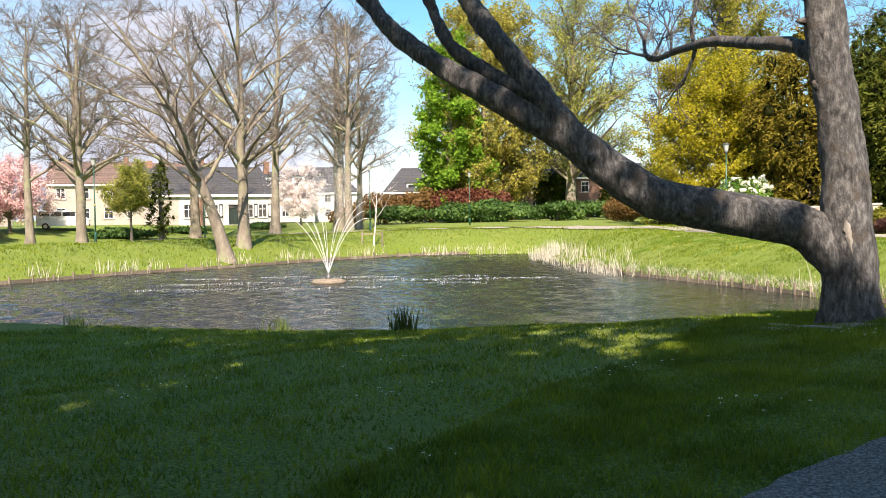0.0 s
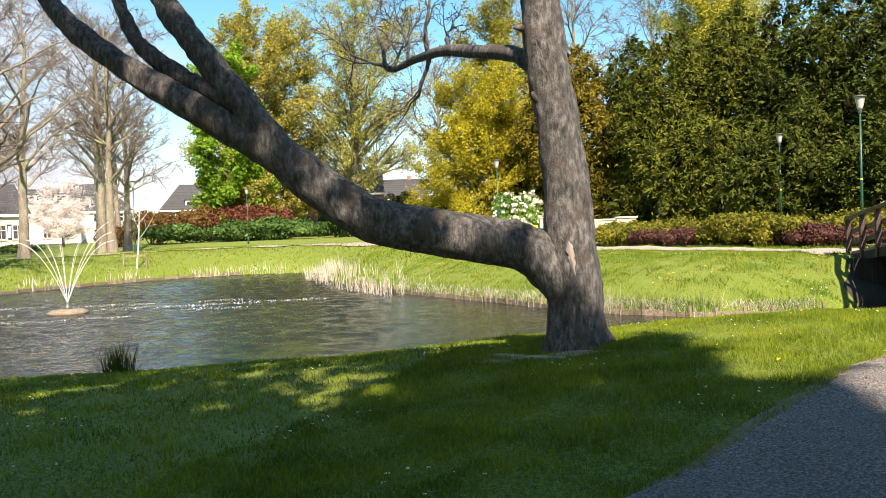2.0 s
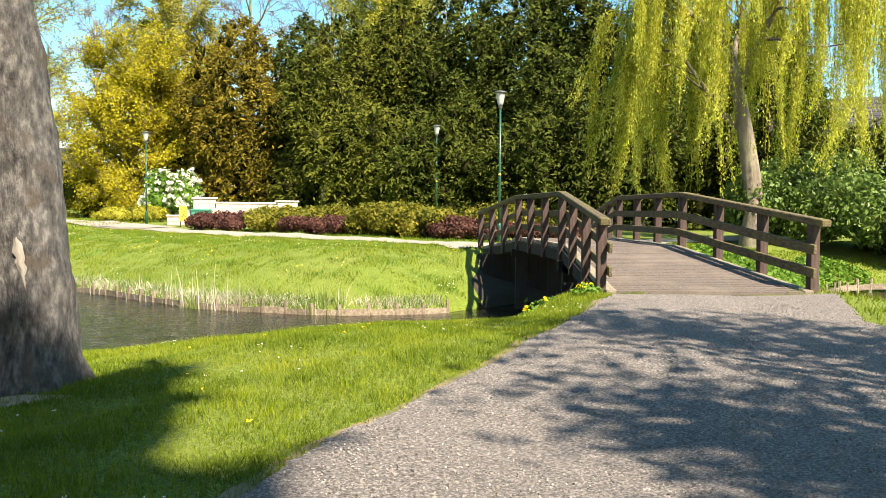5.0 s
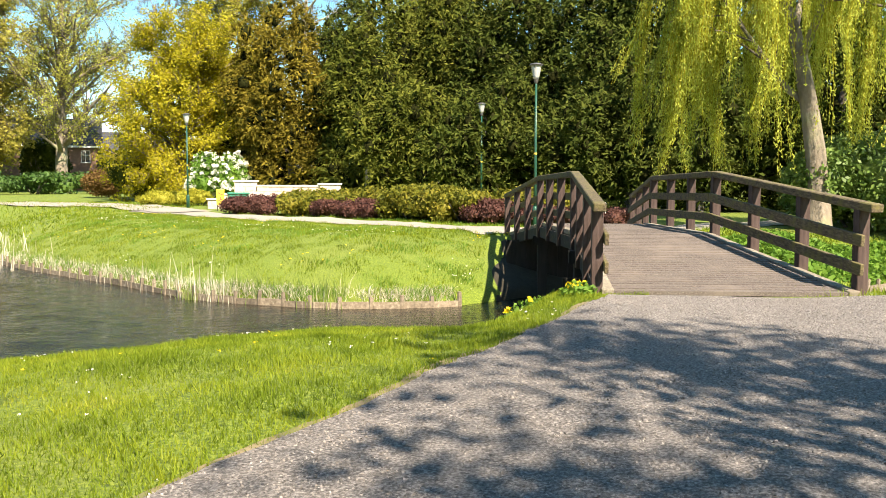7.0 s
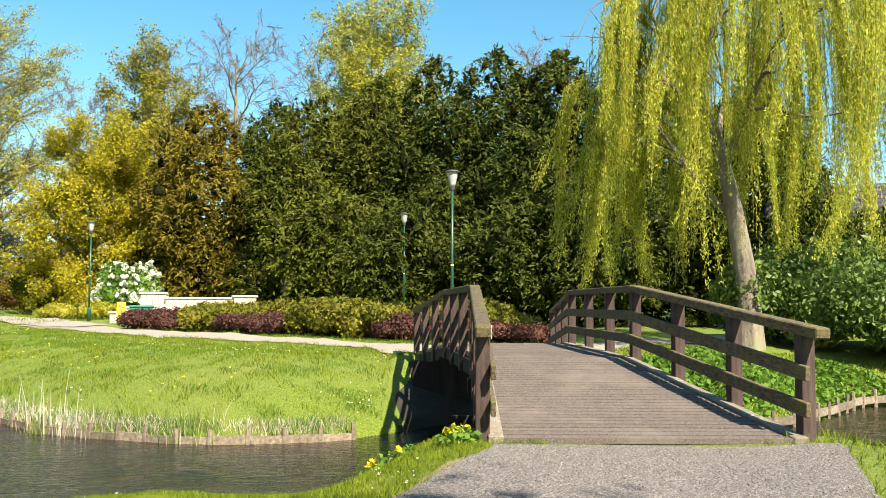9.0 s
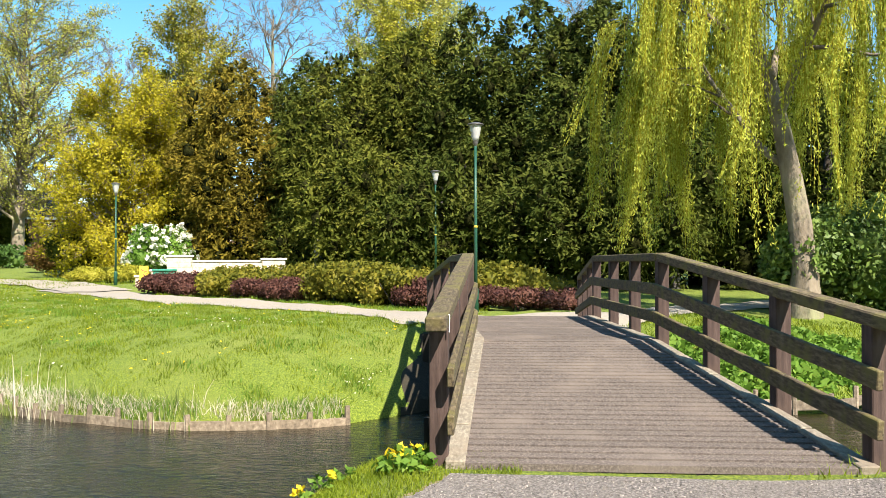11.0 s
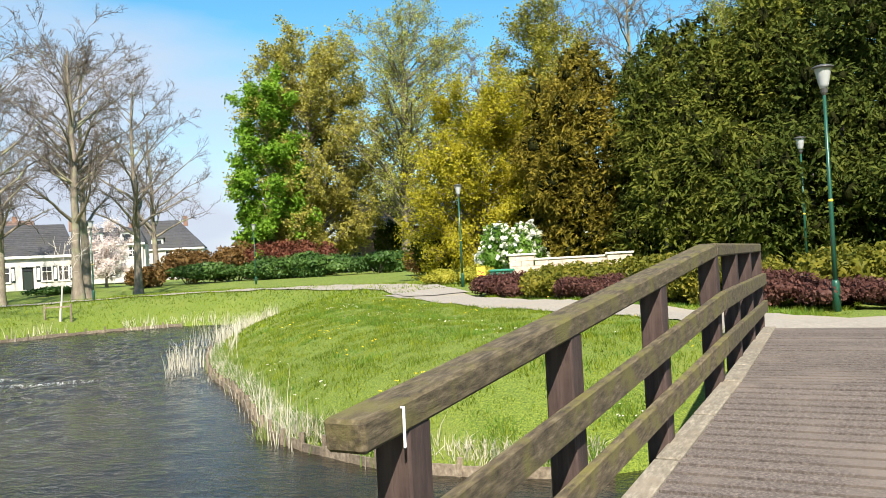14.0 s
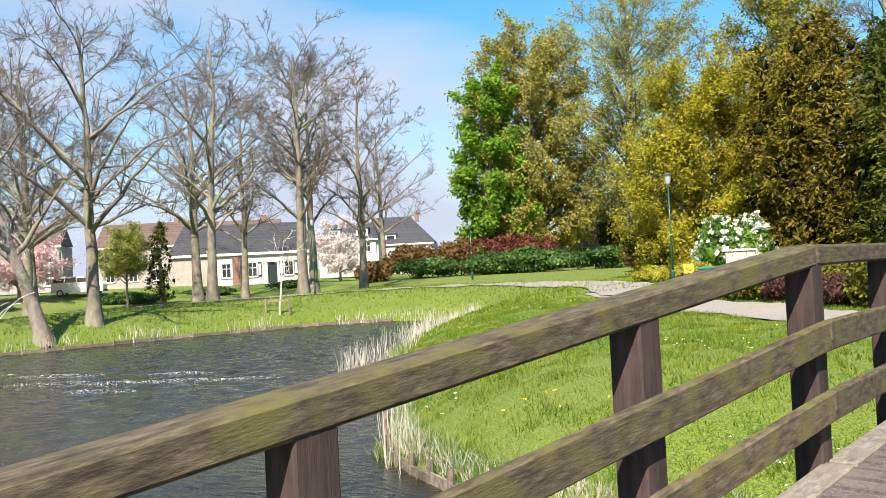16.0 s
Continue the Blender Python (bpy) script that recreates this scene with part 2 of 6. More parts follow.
M_GLASS, _n, _l, _b = base_mat("window_glass", 0.05)
_b.inputs["Base Color"].default_value = (0.03, 0.035, 0.04, 1)
_b.inputs["Specular IOR Level"].default_value = 0.8
M_FROST, _n, _l, _b = base_mat("frosted_lamp_glass", 0.35)
_b.inputs["Base Color"].default_value = (0.50, 0.52, 0.52, 1)
_b.inputs["Transmission Weight"].default_value = 0.25
M_FOAM = surface("white_water", [(0.3, (0.78, 0.80, 0.82)), (0.7, (0.92, 0.93, 0.94))], 12, 0.6, bump=0.3)

# pond water: brown-green, clear at the surface, wind ripples at two sizes
M_WATER, _n, _l, _b = base_mat("pond_water", 0.06)
_b.inputs["IOR"].default_value = 1.33
_b.inputs["Specular IOR Level"].default_value = 0.65
_co = _n.new("ShaderNodeTexCoord").outputs["Object"]
_g = noise_node(_n, _l, _co, 0.25, 3.0, 0.5)
_r = ramp_node(_n, [(0.35, (0.0120, 0.0105, 0.0045)), (0.7, (0.0180, 0.0155, 0.0065))])
_l.new(_g.outputs["Fac"], _r.inputs["Fac"])
_l.new(_r.outputs["Color"], _b.inputs["Base Color"])
_w1 = noise_node(_n, _l, _co, 4.6, 3.0, 0.55, (1.0, 2.0, 1.0))
_w2 = noise_node(_n, _l, _co, 15.0, 3.0, 0.6, (1.0, 2.0, 1.0))
_mx = _n.new("ShaderNodeMath")
_mx.operation = "MULTIPLY_ADD"
_mx.inputs[1].default_value = 0.35
_l.new(_w2.outputs["Fac"], _mx.inputs[0])
_l.new(_w1.outputs["Fac"], _mx.inputs[2])
_bp = _n.new("ShaderNodeBump")
_bp.inputs["Strength"].default_value, _bp.inputs["Distance"].default_value = 0.6, 0.045
_l.new(_mx.outputs["Value"], _bp.inputs["Height"])
_sx = _n.new("ShaderNodeSeparateXYZ")
_l.new(_co, _sx.inputs["Vector"])
_calm = _n.new("ShaderNodeMapRange")
_calm.inputs["From Min"].default_value, _calm.inputs["From Max"].default_value = -13.0, -25.0
_calm.inputs["To Min"].default_value, _calm.inputs["To Max"].default_value = 0.55, 1.8
_l.new(_sx.outputs["X"], _calm.inputs["Value"])
_l.new(_calm.outputs["Result"], _bp.inputs["Strength"])
_l.new(_bp.outputs["Normal"], _b.inputs["Normal"])

G = lambda a, b_, c: [(0.0, a), (0.5, b_), (1.0, c)]
M_LEAF_YEW = leafy("dark_yew_leaf", G((0.020, 0.034, 0.007), (0.055, 0.074, 0.013), (0.115, 0.125, 0.025)), 0.2, 0.7, 0.04)
M_LEAF_OLIVEYEW = leafy("olive_yew_leaf", G((0.030, 0.046, 0.008), (0.088, 0.104, 0.016), (0.18, 0.18, 0.032)), 0.25, 0.7, 0.04)
M_LEAF_BRONZE = leafy("bronze_yew_leaf", G((0.065, 0.060, 0.010), (0.16, 0.130, 0.018), (0.28, 0.215, 0.03)), 0.25, 0.7, 0.04)
M_LEAF_FIR = leafy("dark_conifer_leaf", G((0.022, 0.036, 0.007), (0.056, 0.075, 0.014), (0.115, 0.130, 0.026)), 0.2, 0.7, 0.04)
M_LEAF_GOLD = leafy("golden_spring_leaf", G((0.21, 0.205, 0.012), (0.38, 0.345, 0.020), (0.54, 0.48, 0.04)), 0.5)
M_LEAF_LIME = leafy("young_yellow_green_leaf", G((0.22, 0.24, 0.045), (0.36, 0.37, 0.075), (0.50, 0.49, 0.14)), 0.5)
M_LEAF_OAK = leafy("olive_yellow_young_leaf", G((0.15, 0.16, 0.018), (0.26, 0.25, 0.03), (0.40, 0.36, 0.06)), 0.45)
M_LEAF_TAN = leafy("tan_green_young_leaf", G((0.19, 0.18, 0.032), (0.37, 0.34, 0.065), (0.55, 0.50, 0.13)), 0.5)
M_LEAF_BRIGHT = leafy("bright_green_leaf", G((0.07, 0.15, 0.012), (0.17, 0.31, 0.024), (0.30, 0.46, 0.05)), 0.45)
M_LEAF_WILLOW = leafy("yellow_green_willow_leaf", G((0.26, 0.32, 0.045), (0.52, 0.56, 0.085), (0.72, 0.72, 0.16)), 0.55)
# dark leaf for the unseen crowns, passing little light to the lawn
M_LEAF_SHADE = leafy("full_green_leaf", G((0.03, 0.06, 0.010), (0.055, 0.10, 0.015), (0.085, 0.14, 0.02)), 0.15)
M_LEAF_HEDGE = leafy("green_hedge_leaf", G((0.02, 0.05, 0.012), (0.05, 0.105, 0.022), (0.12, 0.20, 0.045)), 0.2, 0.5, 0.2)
M_LEAF_LAUREL = leafy("glossy_laurel_leaf", G((0.04, 0.08, 0.016), (0.11, 0.18, 0.035), (0.24, 0.32, 0.08)), 0.25, 0.5, 0.25)
M_LEAF_OLIVE = leafy("yellow_green_hedge_leaf", G((0.055, 0.070, 0.010), (0.145, 0.150, 0.018), (0.30, 0.25, 0.035)), 0.35)
M_LEAF_PURPLE = leafy("wine_red_hedge_leaf", G((0.045, 0.020, 0.018), (0.098, 0.043, 0.036), (0.165, 0.082, 0.060)), 0.3)
M_LEAF_BROWN = leafy("russet_twig_leaf", G((0.085, 0.050, 0.018), (0.155, 0.09, 0.03), (0.23, 0.145, 0.05)), 0.3)
M_LEAF_RED = leafy("copper_red_leaf", G((0.075, 0.028, 0.018), (0.14, 0.05, 0.03), (0.21, 0.085, 0.045)), 0.3)
M_LEAF_YELLOW = leafy("yellow_shrub_leaf", G((0.18, 0.19, 0.02), (0.35, 0.34, 0.035), (0.50, 0.46, 0.08)), 0.4)
M_LEAF_HERB = leafy("bank_herb_leaf", G((0.05, 0.12, 0.015), (0.12, 0.23, 0.03), (0.22, 0.34, 0.06)), 0.4)
M_PETAL_WHITE = leafy("white_blossom", G((0.62, 0.63, 0.50), (0.78, 0.78, 0.70), (0.86, 0.86, 0.82)), 0.3)
M_PETAL_PINK = leafy("pink_blossom", G((0.62, 0.36, 0.36), (0.74, 0.50, 0.49), (0.82, 0.64, 0.62)), 0.35)
M_PETAL_PALE = leafy("pale_pink_blossom", G((0.66, 0.56, 0.53), (0.78, 0.69, 0.66), (0.86, 0.80, 0.78)), 0.35)
M_PETAL_YELLOW = leafy("yellow_petal", G((0.75, 0.55, 0.02), (0.85, 0.65, 0.03), (0.90, 0.75, 0.06)), 0.3)
M_STONES = leafy("loose_stones", [(0.0, (0.11, 0.10, 0.095)), (0.45, (0.20, 0.18, 0.165)), (0.85, (0.32, 0.29, 0.27)), (1.0, (0.42, 0.385, 0.36))], 0.0, 0.9, 0.2, clump_share=0.1)
M_REED = leafy("dry_reed", G((0.36, 0.32, 0.24), (0.55, 0.51, 0.41), (0.72, 0.69, 0.58)), 0.3)
M_REED_GREEN = leafy("green_reed", G((0.10, 0.16, 0.04), (0.20, 0.26, 0.07), (0.34, 0.36, 0.14)), 0.3)

# ---- building tools ----
WATER_Z = -1.27


def sstep(a, b, v):
    u = np.clip((np.asarray(v, float) - a) / (b - a), 0, 1)
    return u * u * (3 - 2 * u)


SHORE = [(-23.5, -6.2), (-17.5, -4.6), (-13.8, -3.0), (-11.2, -1.5), (-8.5, -0.1), (-6, 1.1), (-4, 1.8), (-2, 2.1), (1, 2.0), (3.5, 1.8), (6, 1.2),
         (12, 0), (20, -1), (28, 4), (22, 11), (16, 14.2), (10.5, 13.8), (8.1, 11.6), (6, 9.6), (3.6, 9.9), (0.6, 10.9), (-2.2, 8.1), (-4.5, 7.5), (-6.5, 8.0),
         (-8.3, 8.9), (-11.6, 11.8), (-15.4, 14.8), (-18.5, 17.8), (-21.8, 21.5), (-25, 26), (-27.4, 30.2), (-30, 32.4), (-34, 31.2), (-36.5, 27.5),
         (-37.4, 20), (-37.3, 14), (-37.5, 7.3), (-36.9, 1.8), (-37, -4), (-34, -8.5), (-28, -8.3)]


def smooth_loop(pts, n=4):
    """A closed Catmull-Rom line through pts."""
    p, out = np.array(pts, float), []
    k = len(p)
    for i in range(k):
        a, b, c, d = p[i - 1], p[i], p[(i + 1) % k], p[(i + 2) % k]
        for j in range(n):
            t = j / n
            out.append(0.5 * (2 * b + (c - a) * t + (2 * a - 5 * b + 4 * c - d) * t * t + (3 * b - a - 3 * c + d) * t ** 3))
    return np.array(out)


def smooth_line(pts, n=6):
    p = [np.array(q, float) for q in pts]
    p = [2 * p[0] - p[1]] + p + [2 * p[-1] - p[-2]]
    out = []
    for i in range(1, len(p) - 2):
        a, b, c, d = p[i - 1], p[i], p[i + 1], p[i + 2]
        for j in range(n):
            t = j / n
            out.append(0.5 * (2 * b + (c - a) * t + (2 * a - 5 * b + 4 * c - d) * t * t + (3 * b - a - 3 * c + d) * t ** 3))
    out.append(p[-2])
    return np.array(out)


SHORE_LINE = smooth_loop(SHORE)


def shore_distance(x, y):
    """Signed distance to the water's edge, positive on land."""
    x, y = np.atleast_1d(np.asarray(x, float)), np.atleast_1d(np.asarray(y, float))
    best, inside = np.full(x.shape, 1e9), np.zeros(x.shape, bool)
    k = len(SHORE_LINE)
    for i in range(k):
        ax, ay = SHORE_LINE[i]
        bx, by = SHORE_LINE[(i + 1) % k]
        dx, dy = bx - ax, by - ay
        t = np.clip(((x - ax) * dx + (y - ay) * dy) / (dx * dx + dy * dy), 0, 1)
        best = np.minimum(best, (x - ax - t * dx) ** 2 + (y - ay - t * dy) ** 2)
        if ay != by:
            inside ^= ((ay > y) != (by > y)) & (x < (bx - ax) * (y - ay) / (by - ay) + ax)
    d = np.sqrt(best)
    return np.where(inside, -d, d)


def height(x, y):
    """Ground height in plan."""
    x, y = np.atleast_1d(np.asarray(x, float)), np.atleast_1d(np.asarray(y, float))
    d = shore_distance(x, y)
    near = np.maximum(-0.03 + 0.072 * np.minimum(0, x + 2.8) + 0.014 * np.minimum(0, y + 4), -0.95)
    far = 0.02 + 0.013 * np.maximum(0, y - 17)
    west = sstep(-46, -62, x) * (1 - sstep(46, 60, y))
    far = far - 0.9 * west + 1.5 * sstep(-77, -87, x) * west
    # which side of the pond: south of a line through its middle is the near lawn
    side = sstep(-4, 4, (y - 4.8) - 0.0 * x - np.where(x < -4, 0.42 * (-x - 4), 0)) * (x > -37) + (x <= -37)
    plateau = near * (1 - side) + far * side
    edge = -1.13
    wide = 6.2 * (1 - side) + 4.6 * side + 2.0 * sstep(-10, -34, x) * side
    u = np.clip(d / wide, 0, 1)
    z = edge + (plateau - edge) * (1 - (1 - u) ** 2)
    # level approaches at the two ends of the bridge
    dx = np.maximum(np.maximum(-0.25 - x, x - 3.25), 0)
    m = 1 - sstep(0.0, 1.5, np.hypot(dx, np.maximum(y - 0.55, 0)))
    z = z * (1 - m) - 0.025 * m
    dx = np.maximum(np.maximum(-1.35 - x, x - 2.1), 0)
    m = 1 - sstep(0.0, 0.9, np.hypot(dx, np.maximum(12.1 - y, 0)))
    z = z * (1 - m) + 0.02 * m
    d = np.where((m > 0.5) | (z > edge + 0.35), np.maximum(d, 0.6), d)
    z = np.where(d < 0, np.maximum(edge - 1.4 * np.minimum(1, -d / 0.5), -2.1), z)
    lumps = 0.035 * np.sin(1.3 * x + 0.7 * y) * np.sin(0.9 * y - 0.5 * x) + 0.02 * np.sin(3.1 * x + 1.0) * np.sin(2.7 * y)
    lumps = lumps + 0.020 * np.sin(5.2 * x + 2.6 * np.sin(1.7 * y + 0.8 * x)) * np.sin(4.6 * y + 2.2 * np.sin(1.3 * x - 0.6 * y)) * sstep(6.5, 8, y) * (1 - sstep(19, 25, y))
    return z + lumps * sstep(0.5, 3, d) * (1 - sstep(60, 90, np.hypot(x, y)))


def ground(x, y):
    return float(height(x, y)[0])


def mesh_of(name, verts, faces, material, smooth=False):
    me = bpy.data.meshes.new(name)
    me.from_pydata([tuple(v) for v in verts], [], [tuple(f) for f in faces])
    if material:
        me.materials.append(material)
    if smooth:
        me.polygons.foreach_set("use_smooth", [True] * len(me.polygons))
    me.update()
    return me


def quick_mesh(name, verts, faces, material, smooth=False):
    """Many faces with the same number of corners, from arrays."""
    verts, faces = np.asarray(verts, np.float32), np.asarray(faces, np.int32)
    me = bpy.data.meshes.new(name)
    k = faces.shape[1]
    me.vertices.add(len(verts))
    me.vertices.foreach_set("co", verts.ravel())
    me.loops.add(faces.size)
    me.loops.foreach_set("vertex_index", faces.ravel())
    me.polygons.add(len(faces))
    me.polygons.foreach_set("loop_start", np.arange(len(faces), dtype=np.int32) * k)
    if material:
        me.materials.append(material)
    me.update(calc_edges=True)
    me.polygons.foreach_set("use_smooth", np.full(len(faces), smooth))
    return me


def child(name, me, parent, label="", m=None):
    ob = new(name, me)
    ob.parent = parent
    if m is not None:
        ob.matrix_basis = m
    if label:
        ob["label"] = label
    return ob


def part(name, bm, material, parent, label="", m=None, bevel=0.0, smooth=False):
    if bevel:
        bmesh.ops.bevel(bm, geom=list(bm.edges), offset=bevel, segments=1, profile=0.5, affect="EDGES")
    me = bpy.data.meshes.new(name)
    bm.to_mesh(me)
    bm.free()
    me.materials.append(material)
    if smooth:
        me.polygons.foreach_set("use_smooth", [True] * len(me.polygons))
    return child(name, me, parent, label, m)


def thing(name, x, y, z, turn=0.0, label="", category="", group="", kind=""):
    ob = new(name)
    ob.empty_display_size = 0.2
    ob.matrix_basis = pose(x, y, z, 0, 0, turn)
    return tagged(ob, label, category, group, kind)


def box(sx, sy, sz, x=0.0, y=0.0, z=0.0, bm=None):
    bm = bm or bmesh.new()
    bmesh.ops.create_cube(bm, size=1.0, matrix=Matrix.Translation((x, y, z)) @ Matrix.Diagonal((sx, sy, sz, 1)))
    return bm


def lathe(profile, n=16, bm=None):
    """Turn a profile of (radius, height) round the z axis."""
    bm = bm or bmesh.new()
    rings = [[bm.verts.new((r * math.cos(a * math.tau / n), r * math.sin(a * math.tau / n), z)) for a in range(n)] for r, z in profile]
    for a, b in zip(rings, rings[1:]):
        for i in range(n):
            bm.faces.new((a[i], a[(i + 1) % n], b[(i + 1) % n], b[i]))
    bm.faces.new(rings[0][::-1])
    bm.faces.new(rings[-1])
    return bm


def beam(a, b, wide, high, bm=None, up=(0, 0, 1)):
    """A squared timber from a to b."""
    bm = bm or bmesh.new()
    a, b, up = Vector(a), Vector(b), Vector(up)
    d = (b - a).normalized()
    s = d.cross(up).normalized() * wide / 2
    u = s.cross(d).normalized() * high / 2
    v = [bm.verts.new(p + i * s + j * u) for p in (a, b) for i, j in ((-1, -1), (1, -1), (1, 1), (-1, 1))]
    for f in ((3, 2, 1, 0), (4, 5, 6, 7), (0, 1, 5, 4), (1, 2, 6, 5), (2, 3, 7, 6), (3, 0, 4, 7)):
        bm.faces.new([v[i] for i in f])
    return bm

# ---- ground, water and paths ----
def spaced(*runs):
    out = []
    for a, b, s in runs:
        out += list(np.arange(a, b - 1e-6, s))
    return np.array(out)


gx = np.concatenate([-np.geomspace(1800, 100, 14), spaced((-95, -60, 5), (-60, -40, 1.0), (-40, -14, 0.5), (-14, 6, 0.2), (6, 30, 0.6), (30, 60, 4)), np.geomspace(60, 1800, 14)])
gy = np.concatenate([-np.geomspace(1800, 40, 14), spaced((-38, -18, 2.0), (-18, 22, 0.25), (22, 46, 0.6), (46, 110, 3.0)), np.geomspace(110, 1800, 14)])
GX, GY = np.meshgrid(gx, gy, indexing="ij")
GZ = height(GX.ravel(), GY.ravel())
gi = np.arange(len(gx) * len(gy)).reshape(len(gx), len(gy))
quads = np.stack([gi[:-1, :-1], gi[1:, :-1], gi[1:, 1:], gi[:-1, 1:]], -1).reshape(-1, 4)
tagged(new("ground", quick_mesh("ground", np.stack([GX.ravel(), GY.ravel(), GZ], 1), quads, M_GRASS, True)),
       "spring lawn sloping down to the pond", "lawn", kind="structure")

wx, wy = spaced((-41, -38, 0.6), (-38, 3, 0.155), (3, 32, 0.45)), spaced((-11, 34, 0.155), (34, 37, 0.6))
WX, WY = np.meshgrid(wx, wy, indexing="ij")
WZ = np.full(WX.shape, WATER_Z)
LIVELY = 1.0 + 2.0 * sstep(-11, -23, WX)      # calm by the bridge, broken up round the fountain
wr = np.random.default_rng(3)
for _ in range(22):                      # wind ripples, running mostly one way
    lam = wr.uniform(0.38, 1.3)
    a = radians(wr.normal(62, 38))
    WZ += 0.0026 * LIVELY * lam * np.sin(math.tau / lam * (WX * math.cos(a) + WY * math.sin(a)) + wr.uniform(0, 6.3)) * (0.6 + 0.4 * np.sin(0.35 * WX + 0.5 * WY + wr.uniform(0, 6)))
wi = np.arange(WX.size).reshape(WX.shape)
tagged(new("water", quick_mesh("water", np.stack([WX.ravel(), WY.ravel(), WZ.ravel()], 1),
                               np.stack([wi[:-1, :-1], wi[1:, :-1], wi[1:, 1:], wi[:-1, 1:]], -1).reshape(-1, 4), M_WATER, True)),
       "rippled brown pond water reflecting sky and trees", "pond", kind="structure")


def ribbon(name, left, right, material, lift, cols=10, n=8, rough=0.0, seed=1):
    """A path surface between two edge lines, laid on the ground."""
    rng = np.random.default_rng(seed)
    a, b = smooth_line(left, n), smooth_line(right, n)
    a = a + rng.normal(0, rough, a.shape)
    b = b + rng.normal(0, rough, b.shape)
    t = np.linspace(0, 1, cols)[None, :, None]
    p = a[:, None, :] * (1 - t) + b[:, None, :] * t
    z = height(p[..., 0].ravel(), p[..., 1].ravel()) + lift
    i = np.arange(len(z)).reshape(p.shape[:2])
    f = np.stack([i[:-1, :-1], i[:-1, 1:], i[1:, 1:], i[1:, :-1]], -1).reshape(-1, 4)
    return new(name, quick_mesh(name, np.column_stack([p[..., 0].ravel(), p[..., 1].ravel(), z]), f, material, True))


PATH_L = [(-2.6, -28), (-4.4, -20.5), (-5.2, -15.2), (-4.72, -12.2), (-4.1, -10.5), (-3.56, -9.2), (-3.1, -8.05), (-2.65, -6.8), (-1.85, -5.15), (-1.3, -3.7), (-0.75, -2.4), (-0.3, -1.2), (0.02, -0.2)]
PATH_R = [(2.5, -28), (0.2, -20.5), (0.6, -16), (2.0, -13.2), (3.2, -11.2), (4.6, -9.6), (6, -8.4), (5.2, -7), (4.0, -5.6), (2.7, -4.4), (2.1, -3.2), (2.65, -1.5), (3.06, -0.2)]
tagged(ribbon("path_near", PATH_L, PATH_R, M_PATH, 0.03, 26, 14, 0.015), "grey-brown fine gravel path with tree shade", "path", kind="structure")
edge_out = [(x - 0.10 * (1 + 0.6 * math.sin(3 * y) + 0.4 * math.sin(7.3 * y)), y + 0.06) for x, y in PATH_L[4:]]
edge_in = [(x + 0.05, y) for x, y in PATH_L[4:]]
tagged(ribbon("path_verge", edge_out, edge_in, M_SAND, 0.010, 4, 14, 0.012, 5), "dry sandy strip where lawn meets gravel", "path edge", kind="structure")
FAR_A = [(11, 20.8), (6.4, 17.4), (2.2, 12.6), (-1.2, 12.5), (-3.4, 15.6), (-7.5, 18.5), (-11.2, 21.2), (-15.5, 25.0), (-19.0, 28.2)]
FAR_B = [(10, 22.6), (5.4, 19.3), (2.2, 16.4), (-1.0, 16.2), (-4.7, 19.2), (-8.3, 22.0), (-12.0, 24.6), (-14.6, 27.6), (-16.6, 31.0)]
tagged(ribbon("path_hedge", FAR_A, FAR_B, M_FARPATH, 0.03, 10, 10, 0.02), "pale path along the low hedge", "path", kind="structure")


def strip_path(name, centre, widths, material, lift, label):
    c = smooth_line(centre, 8)
    w = np.interp(np.linspace(0, 1, len(c)), np.linspace(0, 1, len(widths)), widths) / 2
    d = np.gradient(c, axis=0)
    nrm = np.stack([-d[:, 1], d[:, 0]], 1) / np.linalg.norm(d, axis=1)[:, None]
    return tagged(ribbon(name, c + nrm * w[:, None], c - nrm * w[:, None], material, lift, 8, 1), label, "path", kind="structure")


strip_path("path_north", [(-15.5, 27.0), (-18, 30.2), (-22, 34.7), (-28, 38.4), (-34.5, 39.6), (-40.5, 37.2), (-44, 31.5), (-46.7, 25), (-49.3, 16.3), (-52, 7), (-54, -4)],
           (2.6, 3.0, 3.4, 3.2, 2.4, 1.8, 1.8, 1.8, 1.8), M_FARPATH, 0.06, "pale path round the far bank")

def shade_soil_patch(name, x0, x1, y0, y1, label):
    """Bare soil coloured dark as under-bridge shade; it follows the ground, with a wavering edge."""
    u, v = np.meshgrid(np.linspace(0, 1, 22), np.linspace(0, 1, 26), indexing="ij")
    x = x0 + (x1 - x0) * u + 0.12 * np.sin(9 * v) * (1 - 2 * u)
    y = y0 + (y1 - y0) * v
    rim = (np.minimum(np.minimum(u, 1 - u), np.minimum(v, 1 - v)) < 0.02)
    z = height(x.ravel(), y.ravel()) + np.where(rim.ravel(), -0.03, 0.03)
    i = np.arange(u.size).reshape(u.shape)
    f = np.stack([i[:-1, :-1], i[1:, :-1], i[1:, 1:], i[:-1, 1:]], -1).reshape(-1, 4)
    return tagged(new(name, quick_mesh(name, np.column_stack([x.ravel(), y.ravel(), z]), f, M_SOIL_SHADE, True)), label, "soil", kind="structure")


shade_soil_patch("shade_soil_north", -1.5, 2.7, 8.2, 11.9, "bare soil coloured dark as the shade under the bridge end")
shade_soil_patch("shade_soil_south", -0.15, 2.9, 0.3, 2.6, "bare soil coloured dark as the shade under the bridge end")

# ---- footbridge ----
BL = [(-0.07, 0.0, 0.02), (-0.03, 4.35, 0.47), (-0.45, 8.78, 0.46), (-1.17, 12.55, 0.06)]
